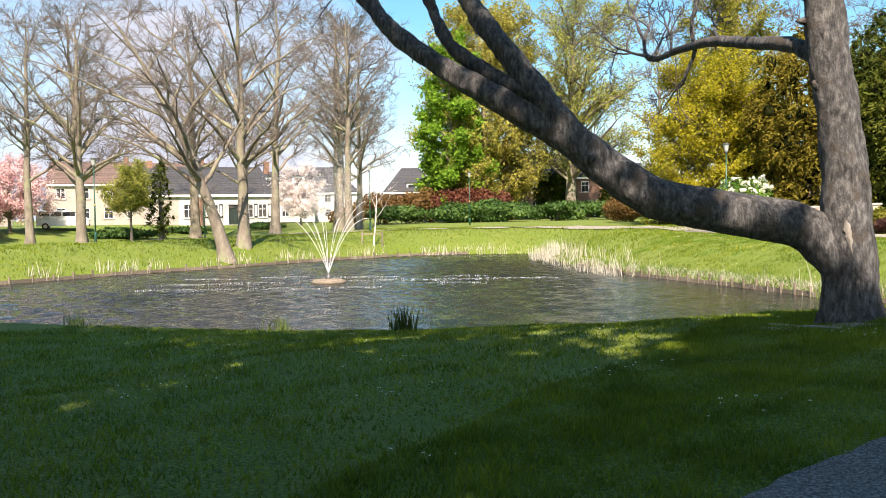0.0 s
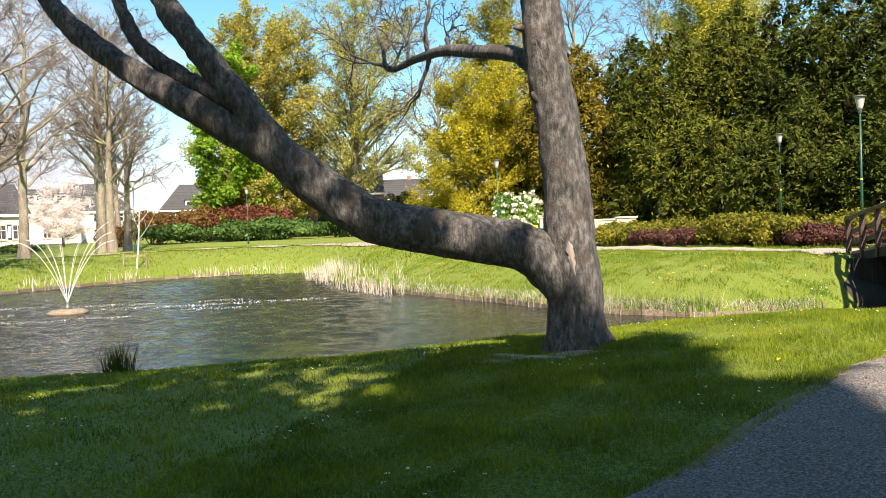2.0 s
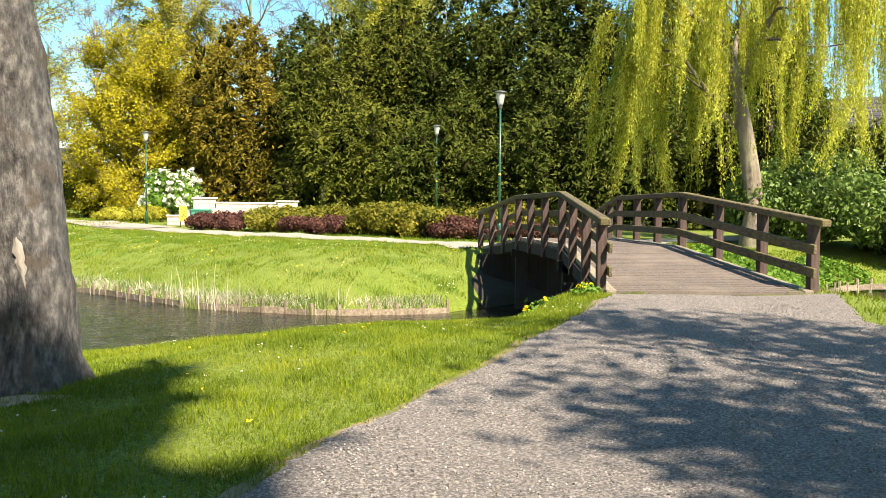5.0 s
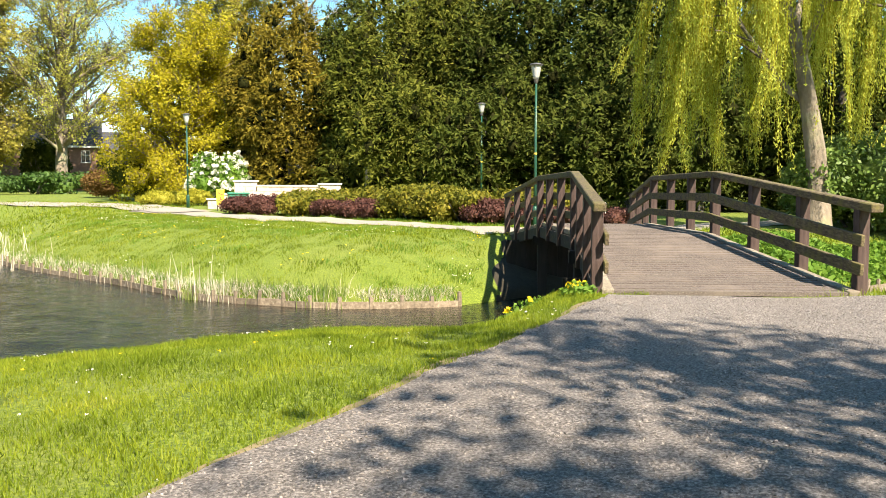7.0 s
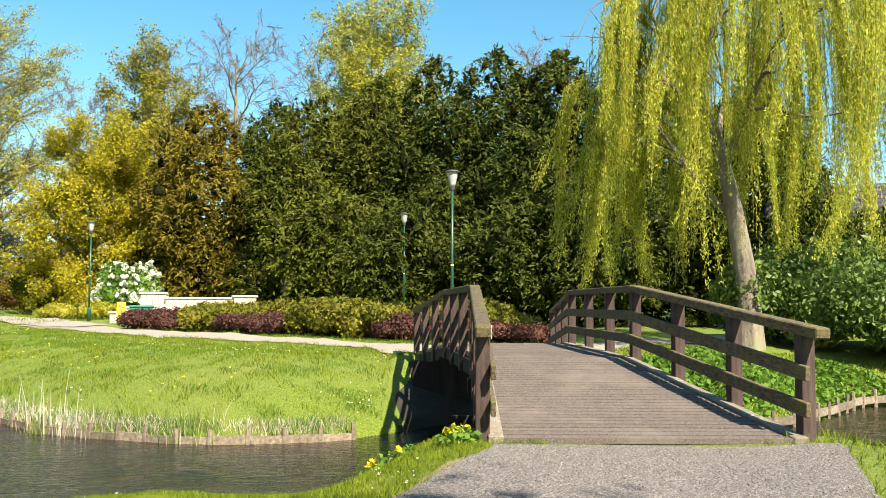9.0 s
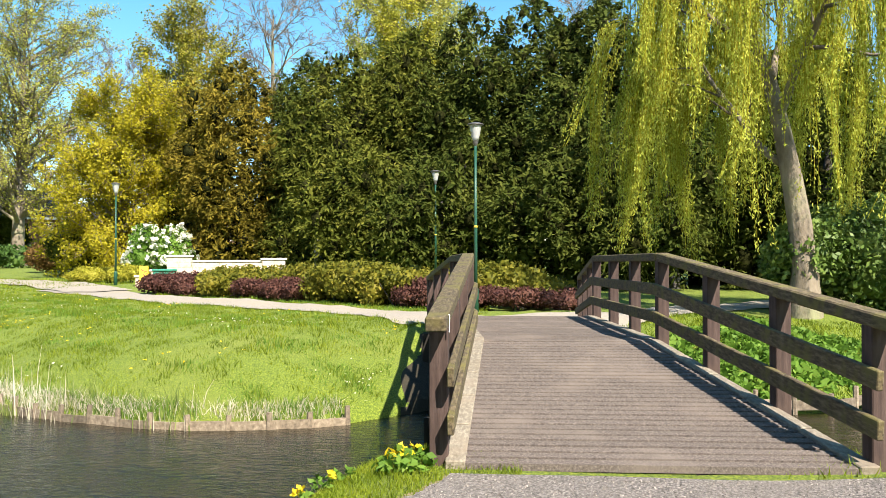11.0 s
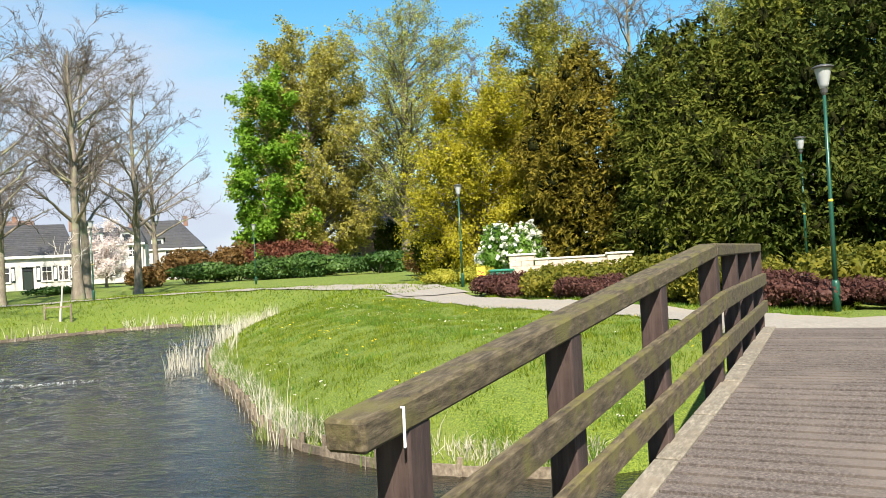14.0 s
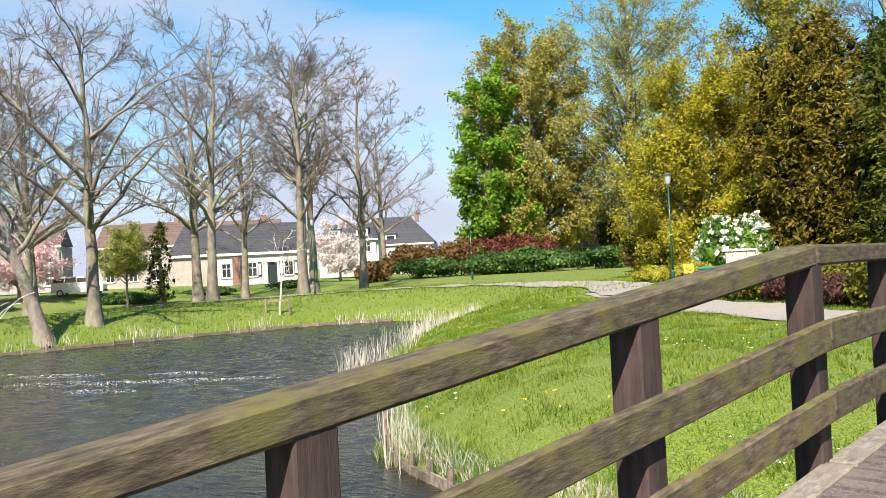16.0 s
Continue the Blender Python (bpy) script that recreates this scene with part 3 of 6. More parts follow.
BR = [(2.92, 0.0, 0.02), (2.24, 4.35, 0.47), (1.96, 8.72, 0.46), (2.03, 12.40, 0.06)]


def along(line, s):
    """A point on one side of the bridge; s runs from 0 to 3."""
    i = min(int(s), 2)
    return Vector(line[i]).lerp(Vector(line[i + 1]), s - i)


def grained(a, b, w, h):
    """A rail built along its own y, so that the grain follows it."""
    y = (b - a).normalized()
    x = y.cross(Vector((0, 0, 1))).normalized()
    m = Matrix((x, y, x.cross(y))).transposed().to_4x4()
    m.translation = (a + b) / 2
    return box(w, (b - a).length, h, 0, 0, 0), M_WOOD, bridge, "", m


bridge = thing("footbridge", 0, 0, 0, 0, "weathered brown timber footbridge rising over the water", "bridge")
rb = random.Random(4)
# deck boards
N_DECK = 96
for k in range(N_DECK):
    s0, s1 = 3 * k / N_DECK, 3 * (k + 1) / N_DECK
    bm = bmesh.new()
    gap = 0.020 / 4.4
    pts = []
    drop = rb.uniform(0, 0.004)
    for s in (s0 + gap, s1 - gap):
        a, b = along(BL, s), along(BR, s)
        w = (b - a).normalized()
        pts.append((a + w * 0.17, b - w * 0.17))
    top = [bm.verts.new(p + Vector((0, 0, -drop))) for p in (pts[0][0], pts[0][1], pts[1][1], pts[1][0])]
    low = [bm.verts.new(v.co - Vector((0, 0, 0.05))) for v in top]
    bm.faces.new(top)
    bm.faces.new(low[::-1])
    for i in range(4):
        bm.faces.new((top[i], low[i], low[(i + 1) % 4], top[(i + 1) % 4]))
    part("deck_board", bm, M_DECK, bridge)
for line, sgn in ((BL, 1), (BR, -1)):
    other = BR if sgn == 1 else BL
    inward = lambda s: ((along(other, s) - along(line, s)) * Vector((1, 1, 0))).normalized()
    # pale edge boards beside the deck
    for k in range(15):
        a, b = along(line, 3 * k / 15 + 0.004), along(line, 3 * (k + 1) / 15 - 0.004)
        off = inward(3 * (k + 0.5) / 15) * 0.118
        part("edge_board", beam(a + off + Vector((0, 0, -0.03)), b + off + Vector((0, 0, -0.03)), 0.14, 0.09), M_LEDGE, bridge, bevel=0.008)
    for k in range(3):
        a, b = along(line, k), along(line, k + 1)
        i0, i1 = inward(k), inward(k + 0.999)
        z = Vector((0, 0, 1))
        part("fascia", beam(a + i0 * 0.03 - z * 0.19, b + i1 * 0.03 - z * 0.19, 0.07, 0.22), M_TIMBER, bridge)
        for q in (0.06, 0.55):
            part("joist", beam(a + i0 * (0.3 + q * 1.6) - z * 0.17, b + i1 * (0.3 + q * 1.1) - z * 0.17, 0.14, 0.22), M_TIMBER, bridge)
        # handrail and two lower rails, overshooting at the ends
        ext0, ext1 = (a - b).normalized() * (0.15 if k == 0 else -0.004), (b - a).normalized() * (0.15 if k == 2 else -0.004)
        part("handrail", *grained(a + ext0 + z * 0.968, b + ext1 + z * 0.968, 0.145, 0.10), bevel=0.012)
        e0, e1 = (a - b).normalized() * (0.055 if k == 0 else -0.004), (b - a).normalized() * (0.06 if k == 2 else -0.004)
        for zz in (0.595, 0.27):
            part("rail", *grained(a + e0 + i0 * 0.092 + z * zz, b + e1 + i1 * 0.092 + z * zz, 0.048, 0.135), bevel=0.007)
    for k in range(10):
        s = (0.036, 0.344, 0.672)[k] if k < 3 else k / 3
        p = along(line, s)
        dy = (along(line, min(3, s + 0.1)) - along(line, max(0, s - 0.1)))
        bm = box(0.132, 0.132, 1.24, 0, 0, 0.31)
        part("post", bm, M_POST, bridge, m=Matrix.Translation(p + Vector((0, 0, 0))) @ Matrix.Rotation(math.atan2(dy.y, dy.x) - math.pi / 2, 4, "Z"), bevel=0.008)
for s in (0.95, 2.05):
    a, b = along(BL, s), along(BR, s)
    part("cross_beam", beam(a + Vector((-0.1, 0, -0.36)), b + Vector((0.1, 0, -0.36)), 0.2, 0.2), M_TIMBER, bridge)
    for f in (0.04, 0.36, 0.66, 0.96):
        p = a.lerp(b, f)
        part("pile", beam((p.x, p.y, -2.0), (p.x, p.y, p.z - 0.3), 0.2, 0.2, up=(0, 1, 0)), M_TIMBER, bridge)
# sheet of upright planks added at each bank, painted black as under-bridge shade
for s in (0.42, 2.62):
    a, b = along(BL, s), along(BR, s)
    for k in range(14):
        x = a.x - 0.30 + (b.x - a.x + 0.6) * (k + 0.5) / 14
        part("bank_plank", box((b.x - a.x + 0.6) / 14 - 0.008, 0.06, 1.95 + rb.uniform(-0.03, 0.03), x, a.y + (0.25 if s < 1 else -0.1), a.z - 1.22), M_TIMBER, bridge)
tie = thing("tie", -0.07, 0.045, 0.888, 0, "white plastic tie round a handrail", "tie")
part("band", beam((0.080, 0, 0.02), (0.081, 0.0, 0.142), 0.008, 0.005, up=(1, 0, 0)), M_TAPE, tie)
part("loop", beam((0.03, 0, 0.139), (0.082, 0.0, 0.140), 0.012, 0.005), M_TAPE, tie)

# ---- vegetation tools ----
def unit(v):
    return v / np.maximum(np.linalg.norm(v, axis=-1, keepdims=True), 1e-9)


def leaf_faces(c, size, rng, aspect=0.55, bias=None, along_dir=None):
    """Pointed four-cornered leaves at the points c."""
    n = len(c)
    s = np.asarray(size) * rng.uniform(0.65, 1.35, n)
    nor = unit(rng.normal(size=(n, 3)) + (0 if bias is None else bias))
    if along_dir is None:
        a = unit(np.cross(nor, rng.normal(size=(n, 3))))
    else:
        a = unit(along_dir + rng.normal(0, 0.35, (n, 3)))
        nor = unit(nor - (nor * a).sum(1, keepdims=True) * a)
    b = np.cross(nor, a)
    a, b = a * s[:, None], b * (s * aspect)[:, None]
    v = np.stack([c - a, c + b - 0.15 * a, c + a, c - b - 0.15 * a], 1).reshape(-1, 3)
    return v, np.arange(4 * n).reshape(n, 4)


def rotate_about(d, axis, ang):
    c, s = math.cos(ang), math.sin(ang)
    return d * c + np.cross(axis, d) * s + axis * np.dot(axis, d) * (1 - c)


def branch_line(rng, p, d, length, r0, r1, nseg, wob, up):
    pts, rad = [p], [r0]
    step = length / nseg
    for i in range(nseg):
        d = d + rng.normal(0, wob, 3) + np.array([0, 0, up])
        d = d / np.linalg.norm(d)
        p = p + d * step
        pts.append(p)
        rad.append(r0 + (r1 - r0) * (i + 1) / nseg)
    return np.array(pts), np.array(rad), d


def grow(rng, start, d, length, r, spec, level=0, out=None, slim=1.0):
    """Branches on branches. spec, level by level: (children, angle, length ratio, first child at, wobble, upward pull, segments)."""
    out = [] if out is None else out
    kids, ang, ratio, first, wob, up, nseg = spec[level]
    pts, rad, _ = branch_line(rng, np.array(start, float), np.array(d, float), length, r, r * (0.14 if level == 0 else 0.22), nseg, wob, up)
    out.append((pts, rad, level))
    if level + 1 < len(spec):
        phase = rng.uniform(0, math.tau)
        for k in range(kids):
            t = first + (1 - first) * (k + rng.uniform(0.1, 0.9)) / kids
            q = t * nseg
            i = min(int(q), nseg - 1)
            p = pts[i] + (pts[i + 1] - pts[i]) * (q - i)
            ax = unit(pts[i + 1] - pts[i])
            side = unit(np.cross(ax, [0.31, 0.17, 0.93]))
            side = rotate_about(side, ax, phase + k * 2.4)
            nd = rotate_about(ax, side, math.radians(ang * rng.uniform(0.65, 1.3)))
            rr = rad[i] * rng.uniform(0.45, 0.68) * slim
            grow(rng, p, nd, length * ratio * (1.15 - 0.55 * t) * rng.uniform(0.75, 1.2), max(rr, 0.008), spec, level + 1, out, slim)
    return out


def tubes(branches, sides=(10, 7, 5, 3, 3, 3), least=0.006):
    """Round branches as one set of vertices and four-cornered faces."""
    V, F, base = [], [], 0
    for pts, rad, lv in branches:
        n = sides[min(lv, len(sides) - 1)]
        k = len(pts)
        tan = unit(np.gradient(pts, axis=0))
        ref = np.array([0.0, 0.0, 1.0]) if abs(tan[0][2]) < 0.9 else np.array([1.0, 0.0, 0.0])
        u = unit(np.cross(tan, ref))
        w = np.cross(tan, u)
        a = np.arange(n) * math.tau / n
        ring = (u[:, None, :] * np.cos(a)[None, :, None] + w[:, None, :] * np.sin(a)[None, :, None]) * np.maximum(rad, least)[:, None, None] + pts[:, None, :]
        V.append(ring.reshape(-1, 3))
        i = np.arange(k * n).reshape(k, n) + base
        j = np.roll(i, -1, 1)
        F.append(np.stack([i[:-1], j[:-1], j[1:], i[1:]], -1).reshape(-1, 4))
        base += k * n
    return np.concatenate(V), np.concatenate(F)


def twig_points(branches, from_level, rng, per, spread):
    out = []
    for pts, rad, lv in branches:
        if lv >= from_level:
            t = rng.uniform(0.15, 1.0, per) * (len(pts) - 1)
            i = np.minimum(t.astype(int), len(pts) - 2)
            out.append(pts[i] + (pts[i + 1] - pts[i]) * (t - i)[:, None])
    c = np.concatenate(out)
    return c + rng.normal(0, spread, c.shape)


def split_tree(name, x, y, z, branches, bark, twig, label, category="tree", leaf=None, twig_level=2, turn=0.0, group="", least=0.008, leaf_name="foliage"):
    tr = thing(name, x, y, z, turn, label, category, group)
    v, f = tubes([b for b in branches if b[2] < twig_level])
    child("trunk", quick_mesh("trunk", v, f, bark, True), tr)
    fine = [b for b in branches if b[2] >= twig_level]
    if fine:
        v, f = tubes(fine, least=least)
        child("crown", quick_mesh("crown", v, f, twig, True), tr)
    if leaf:
        pts, size, material, aspect, bias = leaf
        v, f = leaf_faces(pts, size, np.random.default_rng(9), aspect, bias)
        child(leaf_name, quick_mesh(leaf_name, v, f, material), tr)
    return tr


def flare(branches, amount=0.5, reach=1.0):
    """Thicken the foot of the trunk."""
    pts, rad, lv = branches[0]
    hgt = pts[:, 2] - pts[0, 2]
    branches[0] = (pts, rad * (1 + amount * np.exp(-hgt / (reach * 0.35))), lv)
    return branches


def blob_leaves(rng, blobs, per_area, shell=0.35):
    """Points in the outer shells of the blobs (centre, radii)."""
    out, nor = [], []
    for c, r in blobs:
        r = np.asarray(r, float)
        n = int(per_area * 4 * math.pi * (r.prod() ** (2 / 3)))
        d = unit(rng.normal(size=(n, 3)))
        k = 1 - shell * rng.random(n) ** 1.5 + rng.normal(0, 0.05, n)
        out.append(np.asarray(c) + d * r * k[:, None])
        nor.append(d)
    return np.concatenate(out), np.concatenate(nor)


def core_mesh(name, blobs, material, shrink=0.72):
    """The dense inside of a bush: low uneven bodies."""
    V, F, base = [], [], 0
    bm = bmesh.new()
    bmesh.ops.create_icosphere(bm, subdivisions=1, radius=1)
    sv = np.array([v.co for v in bm.verts])
    sf = np.array([[v.index for v in f.verts] for f in bm.faces])
    bm.free()
    for k, (c, r) in enumerate(blobs):
        wob = 1 + 0.12 * np.sin(sv @ np.array([3.1, 4.7, 2.3]) + k)
        V.append(sv * np.asarray(r) * shrink * wob[:, None] + np.asarray(c))
        F.append(sf + base)
        base += len(sv)
    return quick_mesh(name, np.concatenate(V), np.concatenate(F), material, True)


def bush(name, x, y, rx, ry, h, material, label, category="shrub", leaf=0.06, per_area=120, n_blobs=9, seed=1, turn=0.0, core=None, stems=M_TWIG, flowers=None,
         flower_size=0.08, flower_n=200, aspect=0.55, group="", z=None, low=0.0):
    """A shrub of uneven leaf clumps over a dense core and a few stems."""
    rng = np.random.default_rng(seed)
    z = ground(x, y) if z is None else z
    ob = thing(name, x, y, z, turn, label, category, group)
    blobs = []
    for k in range(n_blobs):
        a, q = rng.uniform(0, math.tau), math.sqrt(rng.random()) * 0.72
        hh = low + (h - low) * (0.30 + 0.42 * rng.random() * (1 - 0.5 * q))
        rr = np.array([rx, ry, 0]) * rng.uniform(0.32, 0.55) + np.array([0, 0, (h - low) * rng.uniform(0.24, 0.38)])
        rr[2] = min(rr[2], h - hh)
        blobs.append((np.array([rx * q * math.cos(a), ry * q * math.sin(a), hh]), rr))
    p, nr = blob_leaves(rng, blobs, per_area)
    p[:, 2] = np.maximum(p[:, 2], 0.02)
    v, f = leaf_faces(p, leaf, rng, aspect, nr * 0.45 + np.array([0, 0, 0.2]))
    child("foliage", quick_mesh("foliage", v, f, material), ob)
    child("inner_foliage", core_mesh("inner_foliage", blobs, core or material), ob)
    br = []
    for k in range(5):
        a = rng.uniform(0, math.tau)
        pts, rad, _ = branch_line(rng, np.array([0.1 * rx * math.cos(a), 0.1 * ry * math.sin(a), -0.05]), unit(np.array([0.6 * math.cos(a), 0.6 * math.sin(a), 1.0])), h * 0.7, 0.03 * h ** 0.5, 0.008, 5, 0.12, 0.02)
        br.append((pts, rad, 2))
    v, f = tubes(br)
    tagged(child("branching", quick_mesh("branching", v, f, stems, True), ob), kind="stuff")
    if flowers:
        idx = rng.choice(len(p), min(flower_n, len(p)), replace=False)
        sel = p[idx] + nr[idx] * leaf * 0.8
        c = (sel[:, None, :] + rng.normal(0, flower_size * 0.5, (len(sel), 5, 3))).reshape(-1, 3)
        v, f = leaf_faces(c, flower_size, rng, 0.8, np.repeat(nr[idx], 5, 0))
        child("blossom", quick_mesh("blossom", v, f, flowers), ob)
    return ob

# ---- the old leaning tree by the water ----
def rough_skin(v):
    """Lumps of old bark."""
    a = np.sin(v @ np.array([9.1, 7.3, 4.1])) * np.sin(v @ np.array([-6.3, 8.7, 5.9]) + 1)
    b = np.sin(v @ np.array([23.0, -19.0, 9.0])) * np.sin(v @ np.array([17.0, 21.0, -12.0]) + 2)
    return np.stack([a * 0.022 + b * 0.011, b * 0.011 - a * 0.018, 0.004 * a], 1)


def old_tree():
    rng = np.random.default_rng(21)
    bz = ground(-5.42, -5.2)
    org = np.array([-5.42, -5.2, bz])
    def poly(pts, radii, lv, n=10):
        p = smooth_line(pts, n)
        r = np.interp(np.linspace(0, 1, len(p)), np.linspace(0, 1, len(radii)), radii)
        return (p - org, r, lv)
    trunk = poly([(-5.42, -5.2, bz - 0.25), (-5.43, -5.2, bz + 0.05), (-5.45, -5.21, 0.35), (-5.49, -5.22, 0.95), (-5.50, -5.22, 1.5), (-5.56, -5.24, 2.13), (-5.65, -5.27, 2.66), (-5.70, -5.28, 3.3), (-5.70, -5.25, 4.2), (-5.6, -5.1, 5.6), (-5.7, -4.9, 7.4)],
                 [0.42, 0.355, 0.30, 0.275, 0.25, 0.235, 0.23, 0.225, 0.21, 0.17, 0.10], 0)
    limb = poly([(-5.46, -5.22, 0.30), (-5.88, -5.35, 0.80), (-6.46, -5.58, 0.97), (-7.0, -5.79, 1.08), (-7.49, -6.01, 1.22), (-8.01, -6.16, 1.58), (-8.46, -6.31, 1.98), (-8.86, -6.45, 2.21), (-9.46, -6.66, 2.6), (-10.29, -6.62, 3.09), (-11.01, -6.52, 3.58), (-11.47, -6.45, 4.04), (-12.1, -6.3, 4.9), (-13.1, -6.3, 5.7), (-14.6, -6.6, 6.3)],
                [0.25, 0.265, 0.262, 0.255, 0.25, 0.24, 0.22, 0.175, 0.155, 0.14, 0.125, 0.11, 0.085, 0.06, 0.03], 0)
    upper = poly([(-8.36, -6.3, 1.92), (-8.79, -6.42, 2.5), (-9.26, -6.44, 3.09), (-9.64, -6.44, 3.56), (-9.98, -6.3, 4.01), (-10.5, -6.1, 4.9), (-11.2, -6.2, 6.2), (-11.8, -6.6, 7.6)], [0.18, 0.165, 0.15, 0.14, 0.13, 0.10, 0.07, 0.03], 1)
    mid = poly([(-8.9, -6.45, 2.55), (-9.39, -6.5, 2.80), (-10.0, -6.43, 3.18), (-10.36, -6.3, 3.53), (-10.68, -6.16, 4.03), (-11.2, -5.9, 4.9), (-12.0, -5.8, 5.9)], [0.11, 0.105, 0.095, 0.085, 0.075, 0.055, 0.03], 1)
    arm = poly([(-5.72, -5.26, 2.80), (-6.17, -4.85, 3.08), (-6.86, -3.98, 3.33), (-7.71, -2.87, 3.64), (-8.55, -1.87, 3.78), (-9.44, -0.92, 3.86), (-9.8, -0.41, 4.45), (-10.3, 0.14, 5.28)], [0.12, 0.095, 0.085, 0.08, 0.062, 0.045, 0.03, 0.018], 1)
    br = [trunk, limb, upper, mid, arm]
    # knots and broken stubs
    for q, dr, ln, r in (((-5.60, -5.26, 2.45), (-0.9, -0.7, 0.2), 0.30, 0.13), ((-5.7, -5.3, 3.22), (-1.0, -0.4, 0.1), 0.30, 0.06), ((-7.1, -5.9, 1.0), (0.1, -1, 0.2), 0.27, 0.10), ((-8.1, -6.25, 1.7), (-0.2, -1, 0.1), 0.25, 0.09)):
        p = np.array(q) - org
        br.append((np.array([p, p + unit(np.array(dr)) * ln * 0.7, p + unit(np.array(dr)) * ln]), np.array([r, r * 0.8, 0.012]), 1))
    # surface roots
    for a in (0.3, 1.5, 2.7, 3.6, 4.4, 5.4):
        c, s = math.cos(a), math.sin(a)
        br.append((np.array([(0.20 * c, 0.20 * s, 0.22), (0.31 * c, 0.31 * s, 0.04), (0.40 * c, 0.40 * s, -0.06), (0.55 * c, 0.55 * s, -0.16)]), np.array([0.12, 0.10, 0.06, 0.03]), 1))
    shoot = [(6, 42, 0.5, 0.25, 0.16, 0.04, 7), (5, 45, 0.5, 0.2, 0.2, 0.03, 5), (3, 40, 0.5, 0.2, 0.22, 0.02, 4), (0, 0, 0, 0, 0.2, 0.0, 3)]
    def shoots(line, ts, length, r, lean, sp=shoot, lv=1):
        pts = line[0]
        for t in ts:
            i = int(t * (len(pts) - 1))
            d = unit(np.array(lean) + rng.normal(0, 0.3, 3))
            for b in grow(rng, pts[i], d, length * rng.uniform(0.7, 1.2), r, sp):
                br.append((b[0], b[1], b[2] + lv))
    shoots(arm, (0.42, 0.52, 0.62, 0.72, 0.82, 0.95), 1.7, 0.035, (-0.25, 0.2, 1.0))
    shoots(arm, (0.5, 0.68), 1.5, 0.035, (-0.4, 0.3, -0.45))
    shoots(limb, (0.88, 0.95, 0.99), 2.6, 0.05, (-0.9, 0.1, 0.5))
    shoots(limb, (0.74,), 2.2, 0.05, (-0.6, -0.2, 0.9))
    shoots(upper, (0.78, 0.9, 0.99), 2.8, 0.05, (-0.6, -0.1, 0.9))
    shoots(mid, (0.8, 0.99), 2.4, 0.045, (-0.5, 0.4, 0.8))
    big = [(7, 40, 0.55, 0.25, 0.12, 0.03, 8), (6, 45, 0.5, 0.2, 0.16, 0.03, 6), (5, 42, 0.5, 0.2, 0.2, 0.02, 4), (0, 0, 0, 0, 0.2, 0.0, 3)]
    shoots(trunk, (0.78, 0.84, 0.9, 0.96, 0.99), 3.6, 0.10, (0.1, 0.25, 1.0), big)
    shoots(trunk, (0.80, 0.87), 3.2, 0.09, (0.9, 0.3, 0.7), big)
    shoots(trunk, (0.85, 0.93), 3.2, 0.09, (-0.8, 0.5, 0.8), big)
    tr = thing("tree", *org, 0, "old dark-barked tree with a long low limb over the bank", "tree")
    v, f = tubes([b for b in br if b[2] == 0], sides=(26,))
    v = v + rough_skin(v)
    child("trunk", quick_mesh("trunk", v, f, M_BARK, True), tr)
    for k, b in enumerate([b for b in br if b[2] == 1]):
        v, f = tubes([b], sides=(12, 14))
        v = v + rough_skin(v)
        nm = "limb" if k < 3 else "knot" if k < 7 else "root" if k < 13 else "branch"
        child(nm, quick_mesh(nm, v, f, M_BARK, True), tr)
    v, f = tubes([b for b in br if b[2] > 1], sides=(6, 6, 5, 4, 3, 3), least=0.004)
    child("crown", quick_mesh("crown", v, f, M_TWIG, True), tr)
    sv, sf = [], []
    for i in range(9):                      # a bare patch that follows the round of the trunk
        u = i / 8
        cz = 0.90 - 0.36 * u
        half = 0.02 + 0.055 * math.sin(math.pi * min(1.0, 0.18 + 0.9 * u)) ** 1.5
        half *= 0.75 + 0.35 * math.sin(4.1 * i) ** 2
        for j in range(7):
            a = radians(-80) + 0.03 * math.sin(2.7 * i) + 0.20 * (u - 0.5) + half * (j - 3) / 1.6
            rr = 0.294 - 0.02 * (cz - 0.4) + 0.014 * (1 - abs(j - 3) / 3)
            sv.append((-5.462 + rr * math.cos(a) - org[0], -5.21 + rr * math.sin(a) - org[1], cz + 0.012 * math.sin(5 * j + 2 * i) - org[2]))
    for i in range(8):
        for j in range(6):
            k = i * 7 + j
            sf.append((k, k + 7, k + 8, k + 1))
    child("scar", mesh_of("scar", sv, sf, M_SCAR, True), tr, "bleached patch of bare wood")
    return tr


old_tree()
# trodden earth at its foot
rng = np.random.default_rng(8)
V, F = [], []
cx, cy = -5.92, -5.80
V.append((cx, cy, ground(cx, cy) + 0.018))
for i in range(36):
    a = i * math.tau / 36
    r = 0.62 * (1 + 0.28 * math.sin(3 * a + 1) + 0.16 * math.sin(7 * a) + 0.12 * rng.random())
    for q in (0.3, 0.55, 0.8, 1.0):
        x, y = cx + r * q * 1.15 * math.cos(a), cy + r * q * 0.7 * math.sin(a)
        V.append((x, y, ground(x, y) + (0.016 if q < 1 else -0.02) + 0.012 * math.sin(9 * x) * math.sin(11 * y)))
for i in range(36):
    j = (i + 1) % 36
    F.append((0, 1 + 4 * i, 1 + 4 * j))
    for q in range(3):
        F.append((1 + 4 * i + q, 2 + 4 * i + q, 2 + 4 * j + q, 1 + 4 * j + q))
tagged(new("earth_patch", mesh_of("earth_patch", V, F, M_EARTH, True)), "bare trodden earth at the tree foot", "earth", kind="structure")

